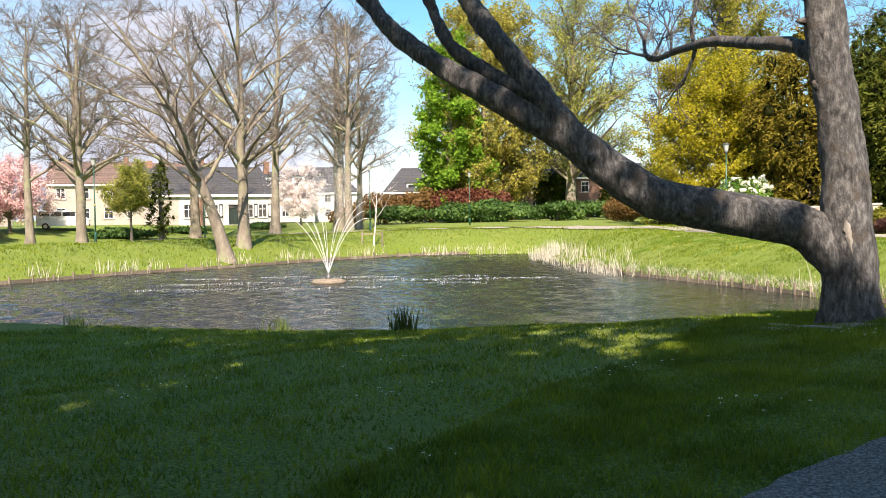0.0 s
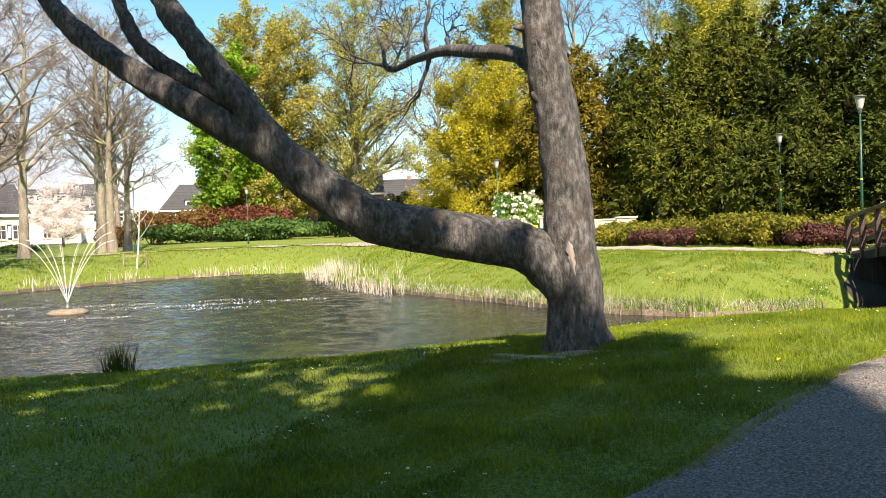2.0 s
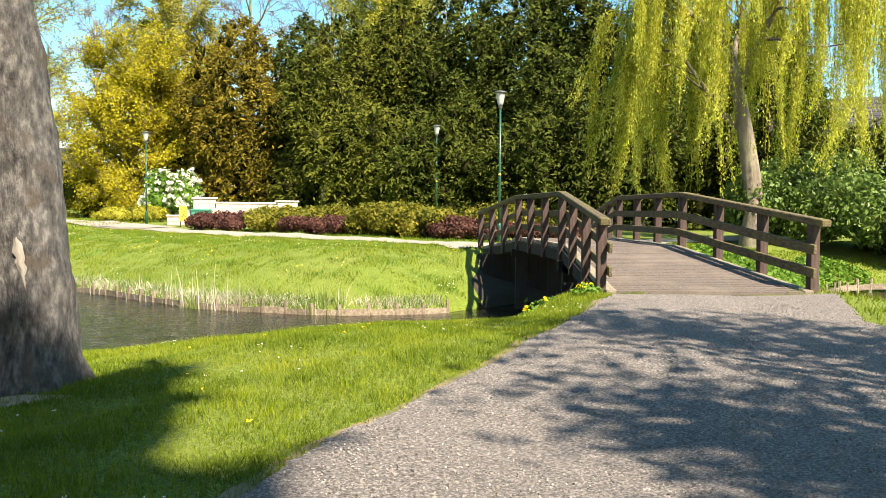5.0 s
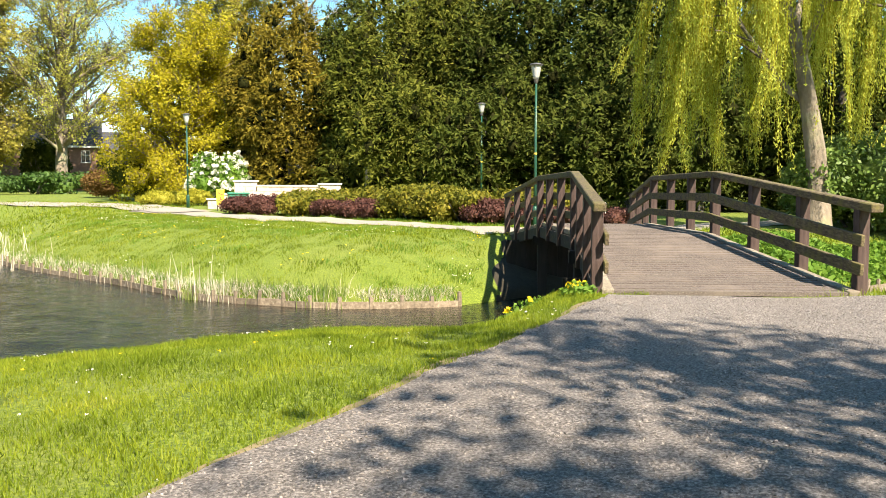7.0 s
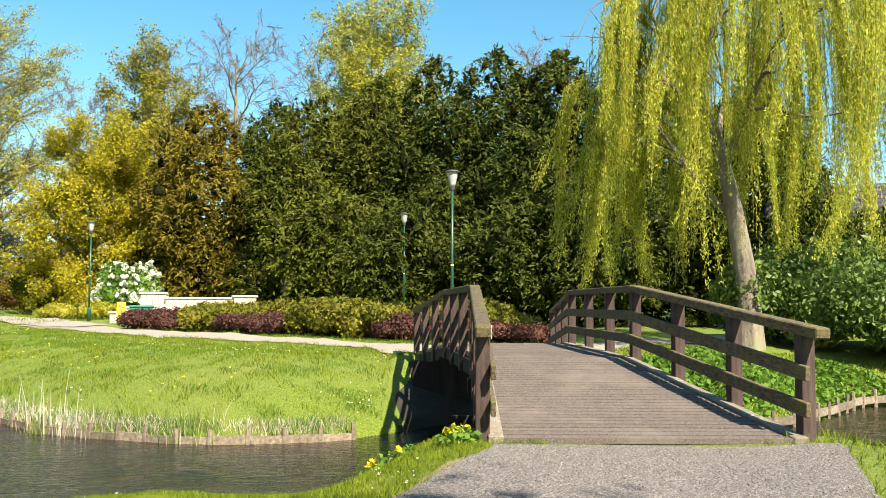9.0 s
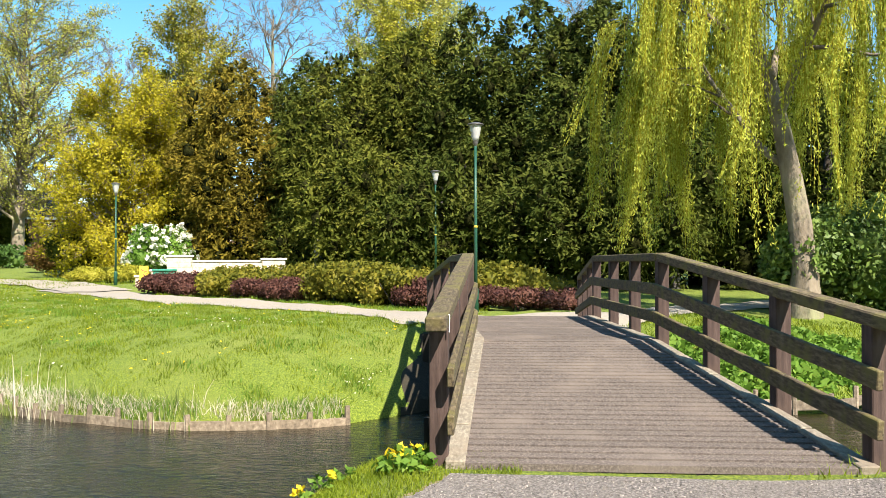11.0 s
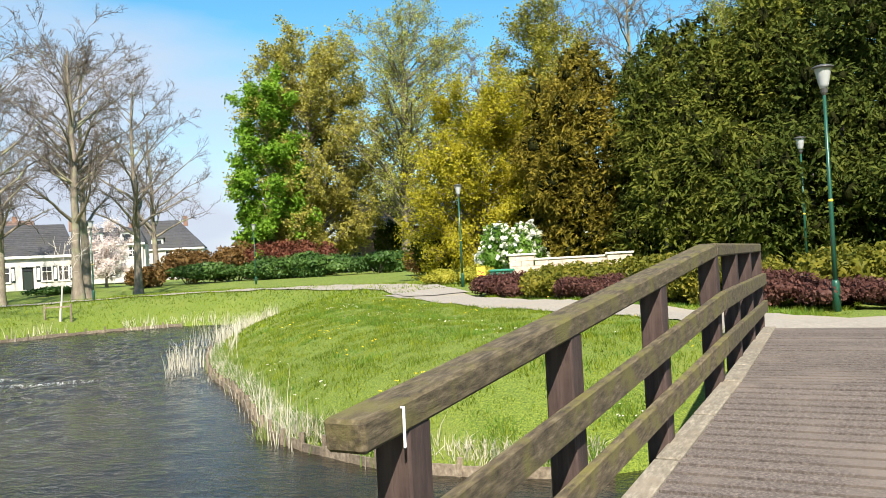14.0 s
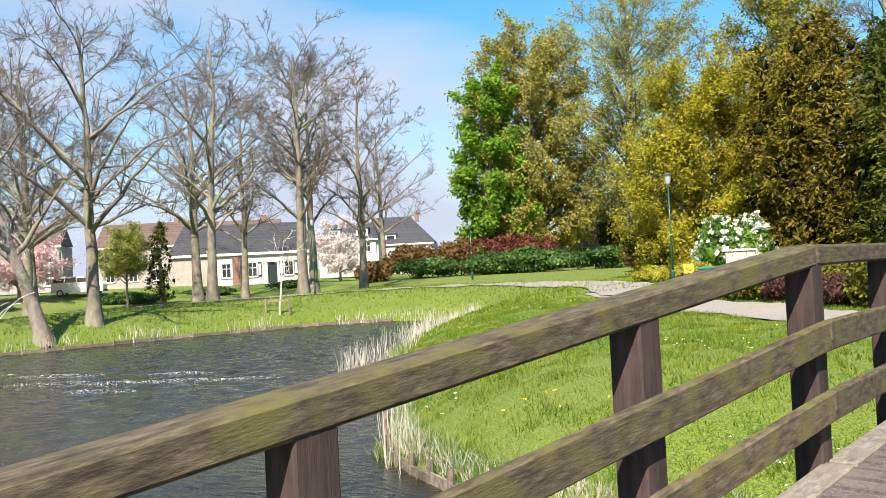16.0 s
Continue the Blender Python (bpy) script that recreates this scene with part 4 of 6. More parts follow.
# ---- trees with limbs spread through a dome ----
def sticks(p0, p1, r0, r1):
    """Many straight three-sided twigs at once."""
    d = unit(p1 - p0)
    u = unit(np.cross(d, np.array([0.37, 0.21, 0.9])))
    w = np.cross(d, u)
    rings = []
    for p, r in ((p0, r0), (p1, r1)):
        for a in (0.0, 2.094, 4.189):
            rings.append(p + (u * math.cos(a) + w * math.sin(a)) * np.asarray(r).reshape(-1, 1))
    v = np.stack(rings, 1).reshape(-1, 3)
    b = np.arange(len(p0))[:, None] * 6
    return v, np.concatenate([b + np.array(q) for q in ((0, 1, 4, 3), (1, 2, 5, 4), (2, 0, 3, 5))])


def offshoots(rng, p0, p1, n, length, turn, lift=0.0):
    """n twigs leaving each of the sticks p0-p1."""
    q0, q1 = np.repeat(p0, n, 0), np.repeat(p1, n, 0)
    t = rng.uniform(0.12, 1.0, len(q0))[:, None]
    ln = np.linalg.norm(q1 - q0, axis=1)[:, None]
    d = unit(unit(q1 - q0) + rng.normal(0, turn, q0.shape) + np.array([0, 0, lift]))
    a = q0 + (q1 - q0) * t
    return a, a + d * ln * length * rng.uniform(0.6, 1.3, (len(q0), 1)) * (1.15 - 0.4 * t)


def dome_tree(x, y, h, r, low, trunk_r, seed, label, limbs=30, sub=8, twigs=7, fine=0, leaf=None, size=0.1, per=8, spread=0.16, fork=0.22, lean=(0.0, 0.0), shift=(0.0, 0.0),
              bark=None, twig=None, group="", least=0.010, wob=0.10, full=0.5, reach=0.30, gaps=0.0):
    """Limbs curve from the trunk to points spread through a dome; branches and twigs leave them, leaves sit on the twigs."""
    rng = np.random.default_rng(seed)
    bark, twig = bark or M_PALEBARK, twig or M_PALETWIG
    n = 13
    u = np.linspace(0, 1, n)
    top = h * 0.80
    tp = np.stack([lean[0] * top * u ** 1.3, lean[1] * top * u ** 1.3, -0.2 + (top + 0.2) * u], 1)
    tp[:, :2] += np.cumsum(rng.normal(0, 0.006 * h, (n, 2)), 0) * (u ** 0.7)[:, None]
    trd = trunk_r * (1 - 0.86 * u ** 0.9) * (1 + 0.45 * np.exp(-(tp[:, 2] + 0.2) / 0.5))
    br = [(tp, trd, 0)]
    zc = low + 0.42 * (h - low)
    S0, S1, R = [], [], []
    for k in range(limbs):
        v = 0.97 - 1.75 * ((k + 0.5) / limbs) ** 1.15
        a = k * 2.39996 + rng.uniform(-0.5, 0.5)
        out = rng.uniform(0.84, 1.04) if rng.random() > full * 0.6 else rng.uniform(0.4, 0.8)
        hr = (1 - abs(v) ** 2.6) ** 0.5 * r * out * (1.0 if v > 0.8 or out < 0.8 else rng.uniform(0.85, 1.0))
        tz = zc + (v * (h - zc) if v > 0 else v * (zc - low)) * out
        target = np.array([hr * math.cos(a) + lean[0] * tz + shift[0], hr * math.sin(a) + lean[1] * tz + shift[1], tz])
        sz = min(max(tz - hr * rng.uniform(0.55, 1.0), fork * h * rng.uniform(0.75, 1.25)), top * 0.93, max(tz - 0.3, fork * h * 0.6))
        q = np.interp(sz, tp[:, 2], np.arange(n))
        i = min(int(q), n - 2)
        st = tp[i] + (tp[i + 1] - tp[i]) * (q - i)
        ln = np.linalg.norm(target - st)
        mid = st * 0.5 + target * 0.5 + np.array([0, 0, 0.10 * ln if v > -0.25 else 0.04 * ln]) + rng.normal(0, 0.05 * ln, 3)
        w = np.linspace(0, 1, 9)[:, None]
        line = st * (1 - w) ** 2 + mid * 2 * w * (1 - w) + target * w * w
        line[1:] += np.cumsum(rng.normal(0, wob * ln / 9, (8, 3)), 0) * 0.5
        r0 = min(np.interp(q, np.arange(n), trd) * 0.62, trunk_r * 0.60 * (ln / (0.6 * h)) ** 0.6)
        rad = r0 * (1 - 0.88 * w[:, 0] ** 0.8)
        br.append((line, rad, 1))
        for j in range(sub):
            t = rng.uniform(0.28, 1.0) * 8
            i = min(int(t), 7)
            p = line[i] + (line[i + 1] - line[i]) * (t - i)
            d = unit(unit(line[i + 1] - line[i]) + rng.normal(0, 0.75, 3) + np.array([0, 0, 0.10]))
            sl = max(r * 0.26, ln * reach * (1.25 - 0.6 * t / 8)) * rng.uniform(0.6, 1.3)
            pts, rd, _ = branch_line(rng, p, d, sl, max(rad[i] * 0.5, 0.018), 0.010, 4, 0.20, 0.05)
            br.append((pts, np.maximum(rd, least), 2))
            S0 += list(pts[:-1])
            S1 += list(pts[1:])
    S0, S1 = np.array(S0), np.array(S1)
    tr = thing("tree", x, y, ground(x, y), 0, label, "tree", group)
    v, f = tubes([b for b in br if b[2] < 2])
    child("trunk", quick_mesh("trunk", v, f, bark, True), tr)
    v, f = tubes([b for b in br if b[2] == 2], sides=(5, 5, 4))
    A, B = offshoots(rng, S0, S1, max(1, round(twigs / 4)), 1.5, 0.62, 0.10)
    v2, f2 = sticks(A, B, np.full(len(A), least * 1.1), np.full(len(A), least * 0.7))
    V, F, base = [v, v2], [f, f2 + len(v)], len(v) + len(v2)
    ends = [(A, B)]
    if fine:
        C, D = offshoots(rng, A, B, fine, 0.66, 0.6, 0.06)
        v3, f3 = sticks(C, D, np.full(len(C), least * 0.75), np.full(len(C), least * 0.5))
        V.append(v3)
        F.append(f3 + base)
        ends.append((C, D))
    child("crown", quick_mesh("crown", np.concatenate(V), np.concatenate(F), twig, True), tr)
    if leaf:
        A, B = ends[-1]
        t = rng.uniform(0.1, 1.05, (len(A), per, 1))
        c = (A[:, None] + (B - A)[:, None] * t).reshape(-1, 3)
        c = c + rng.normal(0, spread, c.shape)
        if gaps:
            c = c[np.sin(c[:, 0] * 1.9) * np.sin(c[:, 1] * 2.1 + 1) + 0.5 * np.sin(c[:, 2] * 1.7 + c[:, 0]) + rng.normal(0, 0.2, len(c)) < gaps]
        nr = unit(c - np.array([shift[0], shift[1], zc - 1.0]))
        v, f = leaf_faces(c, size, rng, 0.6, nr * 0.7 + np.array([0, 0, 0.5]))
        child("foliage", quick_mesh("foliage", v, f, leaf), tr)
    return tr


# ---- bare trees ----
BARE_LABEL, BARE_GROUP = "bare grey-brown park tree before leafing", "bare trees across the pond"
bare_a = dome_tree(-37.9, 14.3, 15, 6.0, 4.0, 0.36, 31, "bare tree leaning from the far bank over the water", 17, 9, 8, 3, lean=(-0.30, -0.30), group=BARE_GROUP, least=0.011, wob=0.22)
bare_b = dome_tree(-40.0, 17.4, 18, 6.5, 4.5, 0.36, 32, BARE_LABEL, 20, 9, 8, 3, group=BARE_GROUP, least=0.011, wob=0.24)
bare_c = dome_tree(-49.3, 36.4, 21, 5.5, 5.0, 0.36, 33, BARE_LABEL, 20, 9, 8, 3, group=BARE_GROUP, least=0.012, wob=0.22)
bare_d = dome_tree(-57.5, 48.6, 22, 6.5, 5.0, 0.38, 34, BARE_LABEL, 20, 9, 8, 3, group=BARE_GROUP, least=0.013, wob=0.22)
for src, x, y, turn, k in ((bare_c, -46.9, 34.6, 70, 0.97), (bare_c, -52.2, 39.4, 200, 1.02), (bare_d, -49.2, 29.0, 120, 0.95), (bare_b, -62.5, 22.0, 40, 1.15), (bare_c, -66, 20.0, 150, 1.0), (bare_d, -63.5, 22.8, 260, 1.0),
                           (bare_b, -71.0, 39.8, 310, 1.45), (bare_d, -68, 43, 20, 1.0), (bare_d, -70, 62, 215, 0.95)):
    copy_thing(src, pose(x, y, ground(x, y), 0, 0, turn) @ Matrix.Diagonal((k, k, k, 1)))

# tall bare and half-leaved trees behind the yews
back_bare = dome_tree(-20.3, 72, 29.5, 6.5, 11.0, 0.5, 41, "tall bare tree behind the yews", 20, 8, 8, 3, least=0.019, wob=0.2, fork=0.35)
for x, y, turn, k in ((-29.5, 81, 60, 1.02), (-14, 80, 130, 1.0), (-4, 77, 220, 0.92), (6, 66, 300, 0.86), (-36, 74, 15, 0.8)):
    copy_thing(back_bare, pose(x, y, ground(x, y), 0, 0, turn) @ Matrix.Diagonal((k, k, k, 1)))
dome_tree(-6.9, 66, 28.7, 6.0, 12.0, 0.5, 42, "tall oak in thin yellow-green young leaf", 46, 8, 8, 0, M_LEAF_LIME, 0.12, 13, 0.30, fork=0.35, least=0.016, full=0.4)
dome_tree(-28.0, 70, 24.8, 6.2, 7.0, 0.45, 43, "oak in thin yellow-green young leaf", 46, 8, 8, 0, M_LEAF_OAK, 0.12, 12, 0.30, fork=0.3, least=0.016, wob=0.18, full=0.4)
dome_tree(-6.0, 52, 18.9, 3.2, 7.0, 0.3, 48, "slender yellow-green tree behind the yews", 30, 7, 8, 0, M_LEAF_YELLOW, 0.09, 16, 0.22, fork=0.35, full=0.4)
dome_tree(-50.0, 80, 31.3, 9.0, 4.0, 0.75, 44, "tall lime tree in thin young leaf", 78, 9, 8, 0, M_LEAF_LIME, 0.115, 8, 0.26, fork=0.16, shift=(1.8, 0.0), least=0.019, full=0.45)
dome_tree(-59.5, 76, 28.6, 8.6, -2.0, 0.6, 45, "broad tree in dense tan-green young leaf", 100, 9, 8, 0, M_LEAF_TAN, 0.16, 13, 0.30, fork=0.05, least=0.016, full=0.45)
dome_tree(-60.4, 69.6, 22.8, 4.3, -2.0, 0.4, 46, "chestnut in fresh bright green leaf", 48, 8, 8, 0, M_LEAF_BRIGHT, 0.20, 11, 0.28, fork=0.05, full=0.45)
dome_tree(-23.0, 46.2, 12.8, 5.1, -1.5, 0.25, 47, "rounded tree in golden-yellow spring leaf", 84, 9, 8, 0, M_LEAF_GOLD, 0.085, 15, 0.19, fork=0.08, full=0.45)
dome_tree(-20.2, 47.4, 10.2, 3.6, 0.0, 0.22, 49, "golden-yellow spring tree beside the yews", 40, 8, 8, 0, M_LEAF_GOLD, 0.085, 14, 0.19, fork=0.10, full=0.45)
bush("shrub", -26.5, 46, 2.6, 2.2, 4.0, M_LEAF_YEW, "dark evergreen shrub under the golden tree", leaf=0.11, per_area=45, seed=50)

# ---- yews ----
def yew(x, y, h, r, seed, material, label, per_area=4.4, leaf=0.165):
    """An uneven cone of outward sprays, each spray a row of narrow leaf tufts, over a core coloured dark as inner
    shade.
    """
    rng = np.random.default_rng(seed)
    ob = thing("yew", x, y, ground(x, y), 0, label, "evergreen tree")
    blobs = []
    n = int(26 + h * r * 2.6)
    lean = rng.normal(0, 0.05, 2) * r
    for k in range(n):
        t = (k + rng.random()) / n
        prof = 0.86 + 0.45 * t if t < 0.3 else max(0.0, 1.0 - ((t - 0.3) / 0.7) ** 2.5) ** 0.72
        prof = max(prof, 0.12) * r * 1.1 * rng.uniform(0.72, 1.2)
        a = k * 2.399 + rng.uniform(-0.6, 0.6)
        q = prof * rng.uniform(0.5, 1.0)
        br = max(0.34, prof * rng.uniform(0.15, 0.36))
        blobs.append((np.array([q * math.cos(a) + lean[0] * t, q * math.sin(a) + lean[1] * t, 0.7 + t * (h - 1.4)]), np.array([br, br, br * rng.uniform(1.1, 1.8)])))
    p, nr = blob_leaves(rng, blobs, per_area, 0.6)
    front = (p[:, 1] < 0.15 * r) | (rng.random(len(p)) < 0.12)      # the north side stays thin
    p, nr = p[front], nr[front]
    d = unit(nr * np.array([1, 1, 0.5]) + np.array([0, 0, 0.35]) + rng.normal(0, 0.4, p.shape))
    ln = rng.uniform(0.45, 1.25, len(p))[:, None]
    rows, ways = [], []
    for u in np.linspace(0.05, 1.0, 7):
        drop = np.array([0, 0, -0.55]) * u * u * ln
        rows.append(p + d * ln * (u - 0.35) + drop + rng.normal(0, 0.06, p.shape))
        ways.append(d + np.array([0, 0, -0.9]) * u + rng.normal(0, 0.28, p.shape))
    c = np.concatenate(rows)
    c[:, 2] = np.clip(c[:, 2], 0.15, None)
    size = np.repeat(np.linspace(1.15, 0.6, 7), len(p)) * leaf
    v, f = leaf_faces(c, size, rng, 0.36, np.tile(nr * 1.0 + np.array([0, 0, 0.5]), (7, 1)), unit(np.concatenate(ways)))
    child("foliage", quick_mesh("foliage", v, f, material), ob)
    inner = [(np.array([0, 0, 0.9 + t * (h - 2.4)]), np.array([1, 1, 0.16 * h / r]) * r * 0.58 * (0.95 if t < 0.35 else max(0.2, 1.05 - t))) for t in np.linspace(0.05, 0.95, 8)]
    tagged(child("inner_growth", core_mesh("inner_growth", blobs + inner, M_YEW_SHADE, 0.38), ob), kind="stuff")
    pts, rad, _ = branch_line(rng, np.array([0, 0, -0.2]), np.array([0, 0, 1.0]), h * 0.8, 0.32, 0.06, 8, 0.03, 0)
    v, f = tubes([(pts, rad, 0)])
    child("trunk", quick_mesh("trunk", v, f, M_BARK, True), ob)
    return ob


for x, y, h, r, s, m, lb in ((-15.2, 44.6, 13.6, 3.6, 61, M_LEAF_BRONZE, "tall bronze-green yew behind the wall"), (-11.2, 45.5, 14.0, 3.0, 62, M_LEAF_YEW, "dark green conifer among paler yews"),
                             (-8.2, 41.5, 13.4, 3.6, 63, M_LEAF_OLIVEYEW, "broad olive-green yew behind the hedge"), (-4.6, 42.2, 14.8, 3.6, 64, M_LEAF_OLIVEYEW, "broad dark green yew behind the hedge"),
                             (-1.2, 40.8, 15.8, 3.4, 65, M_LEAF_FIR, "tall dark green yew behind the hedge"), (2.2, 39.8, 16.0, 3.4, 66, M_LEAF_FIR, "tall dark conifer with a pointed top"),
                             (5.6, 37.5, 15.0, 3.6, 67, M_LEAF_FIR, "dark green yew behind the willow"), (9.5, 35.5, 13.0, 3.8, 68, M_LEAF_FIR, "dark conifer behind the willow"),
                             (-6.2, 37.0, 7.4, 3.0, 69, M_LEAF_OLIVEYEW, "low spreading dark yew behind the hedge"), (-1.5, 36.0, 8.0, 2.8, 70, M_LEAF_YEW, "low spreading dark yew behind the hedge"),
                             (14, 36, 12.0, 4.0, 71, M_LEAF_YEW, "dark yew behind the laurel"), (-18.4, 47.5, 9.0, 2.6, 72, M_LEAF_YEW, "dark yew behind the white blossom"),
                             (3.2, 33.5, 7.0, 2.8, 73, M_LEAF_FIR, "low dark yew behind the bridge"), (7.5, 30.5, 7.5, 3.0, 74, M_LEAF_FIR, "low dark conifer behind the willow"), (4.6, 31.5, 8.5, 2.4, 75, M_LEAF_FIR, "dark conifer behind the willow"), (13.0, 29.0, 11.0, 3.0, 76, M_LEAF_YEW, "dark conifer behind the laurels"),
                             (-2.5, 34.2, 6.2, 2.6, 77, M_LEAF_YEW, "low dark yew round a park lamp")):
    yew(x, y, h, r, s, m, lb)
yew(-72.7, 37.2, 8.2, 1.15, 90, M_LEAF_FIR, "narrow dark green spruce before the house", 7.0, 0.15)
# pale stumps of cut trees under the yews
for x, y, h, r, sd in ((-8.9, 36.9, 2.2, 0.19, 1),):
    st = thing("stump", x, y, ground(x, y), 40 * sd, "pale stump of a cut tree", "tree stump", "pale stumps under the yews")
    part("wood", lathe([(r * 1.3, -0.1), (r * 1.05, 0.25), (r, h * 0.6), (r * 0.95, h - 0.05), (r * 0.8, h)], 10), M_SCAR, st, smooth=True)
    part("broken_limb", beam((0.05, 0, h * 0.9), (0.5, 0.1, h + 0.22), 0.07, 0.06), M_SCAR, st)

# ---- weeping willow ----
def willow(x, y):
    rng = np.random.default_rng(77)
    z = ground(x, y)
    ob = thing("weeping_willow", x, y, z, 0, "weeping willow in yellow-green young leaf", "tree")
    spec = [(8, 44, 0.50, 0.34, 0.07, 0.03, 9), (6, 45, 0.6, 0.3, 0.12, 0.05, 7), (0, 0, 0, 0, 0.15, -0.02, 6)]
    br = flare(grow(rng, (0, 0, -0.2), unit(np.array([0.0, 0.02, 1.0])), 11.5, 0.36, spec), 0.35)
    for b in br:
        if b[2] < 2:
            v, f = tubes([b])
            nm = "limb" if b[2] else "trunk"
            child(nm, quick_mesh(nm, v, f, M_PALEBARK, True), ob)
    v, f = tubes([b for b in br if b[2] >= 2], least=0.012)
    tagged(child("branching", quick_mesh("branching", v, f, M_PALETWIG, True), ob), kind="stuff")
    strands, leaves, dirs = [], [], []
    for k in range(105):
        a = k * 2.399 + rng.uniform(-0.3, 0.3)
        q = 4.5 * math.sqrt((k + 0.5) / 105) * rng.uniform(0.85, 1.1)
        top = 14.6 - 5.4 * (q / 4.5) ** 2 - 3.4 * rng.random() ** 2.2
        cx, cy = q * math.cos(a), q * math.sin(a)
        low = (1.2 + 5.0 * rng.random() ** 1.3) if q > 2.0 else rng.uniform(3.5, 7)
        low += 0.8 if math.sin(a) < -0.2 and math.cos(a) > -0.3 else 0.0      # trimmed over the water
        drift, wave = rng.normal(0, 0.45, 2), rng.uniform(0, math.tau, 2)
        reach, spread = rng.uniform(0.4, 1.0), rng.uniform(0.09, 0.24)
        for j in range(int(rng.integers(8, 24))):
            px, py = cx + rng.normal(0, spread), cy + rng.normal(0, spread)
            t1, b1 = top - abs(rng.normal(0, 0.9)), low + abs(rng.normal(0, 1.5))
            if t1 - b1 < 1:
                continue
            n = 11
            u = np.linspace(0, 1, n)
            zz = t1 + (b1 - t1) * u
            zz[:3] += np.array([-0.25, 0.10, 0.12])
            w = np.clip((top - zz) / max(top - low, 1), 0, 1)
            sway = rng.normal(0, 0.16, 2) + drift
            out = np.array([math.cos(a), math.sin(a)]) * reach
            pull = 0.8 * w ** 1.5
            line = np.stack([px + out[0] * np.sqrt(u) + sway[0] * w ** 2 - 0.25 * w ** 2 + (cx - px) * pull + 0.10 * np.sin(zz * 1.1 + wave[0]),
                             py + out[1] * np.sqrt(u) + sway[1] * w ** 2 + (cy - py) * pull + 0.10 * np.sin(zz * 0.9 + wave[1]), zz], 1)
            strands.append((line, np.linspace(0.010, 0.004, n), 3))
            m = int((t1 - b1) * 24)
            s = rng.uniform(0.03, 1, m) * (n - 1)
            i = np.minimum(s.astype(int), n - 2)
            leaves.append(line[i] + (line[i + 1] - line[i]) * (s - i)[:, None] + rng.normal(0, 0.045, (m, 3)))
    v, f = tubes(strands, sides=(3, 3, 3, 3), least=0.005)
    tagged(child("hanging_growth", quick_mesh("hanging_growth", v, f, M_LEAF_GOLD, True), ob), kind="stuff")
    c = np.concatenate(leaves)
    v, f = leaf_faces(c, 0.047, rng, 0.32, None, np.tile(np.array([[0.0, 0.0, -1.0]]), (len(c), 1)) + rng.normal(0, 0.35, c.shape))
    child("foliage", quick_mesh("foliage", v, f, M_LEAF_WILLOW), ob)
    return ob


willow(8.05, 16.6)

# ---- low hedge in yellow-green and wine-red blocks along the path ----
HEDGE = smooth_line([(-13.4, 27.0), (-10.2, 24.6), (-6.3, 21.9), (-3.0, 19.3), (-0.2, 17.9), (3.4, 18.2), (7.5, 19.2)], 12)
hl = np.concatenate([[0], np.cumsum(np.linalg.norm(np.diff(HEDGE, axis=0), axis=1))])


def on_hedge(s, off):
    x, y = np.interp(s, hl, HEDGE[:, 0]), np.interp(s, hl, HEDGE[:, 1])
    x2, y2 = np.interp(s + 0.2, hl, HEDGE[:, 0]), np.interp(s + 0.2, hl, HEDGE[:, 1])
    d = math.hypot(x2 - x, y2 - y)
    return x - (y2 - y) / d * off, y + (x2 - x) / d * off, math.degrees(math.atan2(y2 - y, x2 - x))


k = 0
for s, ln, kind in ((0.7, 1.1, 1), (2.0, 1.1, 1), (3.2, 1.0, 1), (4.6, 1.0, 0), (5.7, 0.9, 0), (6.9, 1.1, 1), (8.2, 1.2, 1), (9.4, 1.0, 1), (10.7, 1.1, 0), (12.0, 1.2, 0), (13.3, 1.1, 0), (14.6, 1.0, 1), (15.8, 0.9, 1), (17.0, 1.0, 1), (18.2, 0.9, 1)):
    x, y, t = on_hedge(s, -0.1 if kind else 0.1)
    if kind:
        bush("hedge_shrub", x, y, ln * 1.05, 0.8, 0.9 if s < 15 else 0.7, M_LEAF_PURPLE, "wine-red barberry clump in the low hedge", "hedge shrub", 0.05, 210, 12, 300 + k, t, group="wine-red clumps of the hedge")
    else:
        bush("hedge_shrub", x, y, ln * 1.15, 1.0, 1.15 if s < 10 else 1.38, M_LEAF_OLIVE, "yellow-green leafy clump in the low hedge", "hedge shrub", 0.07, 140, 13, 300 + k, t, group="yellow-green clumps of the hedge")
    k += 1
for s, h in ((3.4, 1.1), (5.4, 1.2), (7.2, 1.3), (9.0, 1.35), (10.8, 1.45), (12.6, 1.5), (14.4, 1.45), (16.0, 1.5), (17.6, 1.3)):
    x, y, t = on_hedge(s, 1.45)
    bush("hedge_shrub", x, y, 1.3, 0.85, h, M_LEAF_OLIVE, "yellow-green leafy clump behind the low hedge", "hedge shrub", 0.07, 110, 12, 330 + k, t, group="yellow-green clumps behind the hedge")
    k += 1

# ---- shrubs across the water ----
bush("rhododendron", -19.0, 40.8, 1.9, 1.8, 3.3, M_LEAF_HERB, "tall shrub covered in white blossom", "shrub", 0.10, 70, 13, 81, flowers=M_PETAL_WHITE, flower_size=0.13, flower_n=520)
bush("shrub", -20.2, 36.6, 1.6, 1.1, 1.0, M_LEAF_YELLOW, "low yellow-green spotted shrub", "shrub", 0.06, 200, 10, 82)
bush("shrub", -18.4, 36.9, 1.2, 1.0, 1.1, M_LEAF_YELLOW, "low yellow-green spotted shrub", "shrub", 0.06, 200, 8, 83)
bush("shrub", -33.0, 57.3, 3.0, 2.4, 2.9, M_LEAF_BROWN, "rounded russet twiggy shrub", "shrub", 0.09, 110, 12, 84)
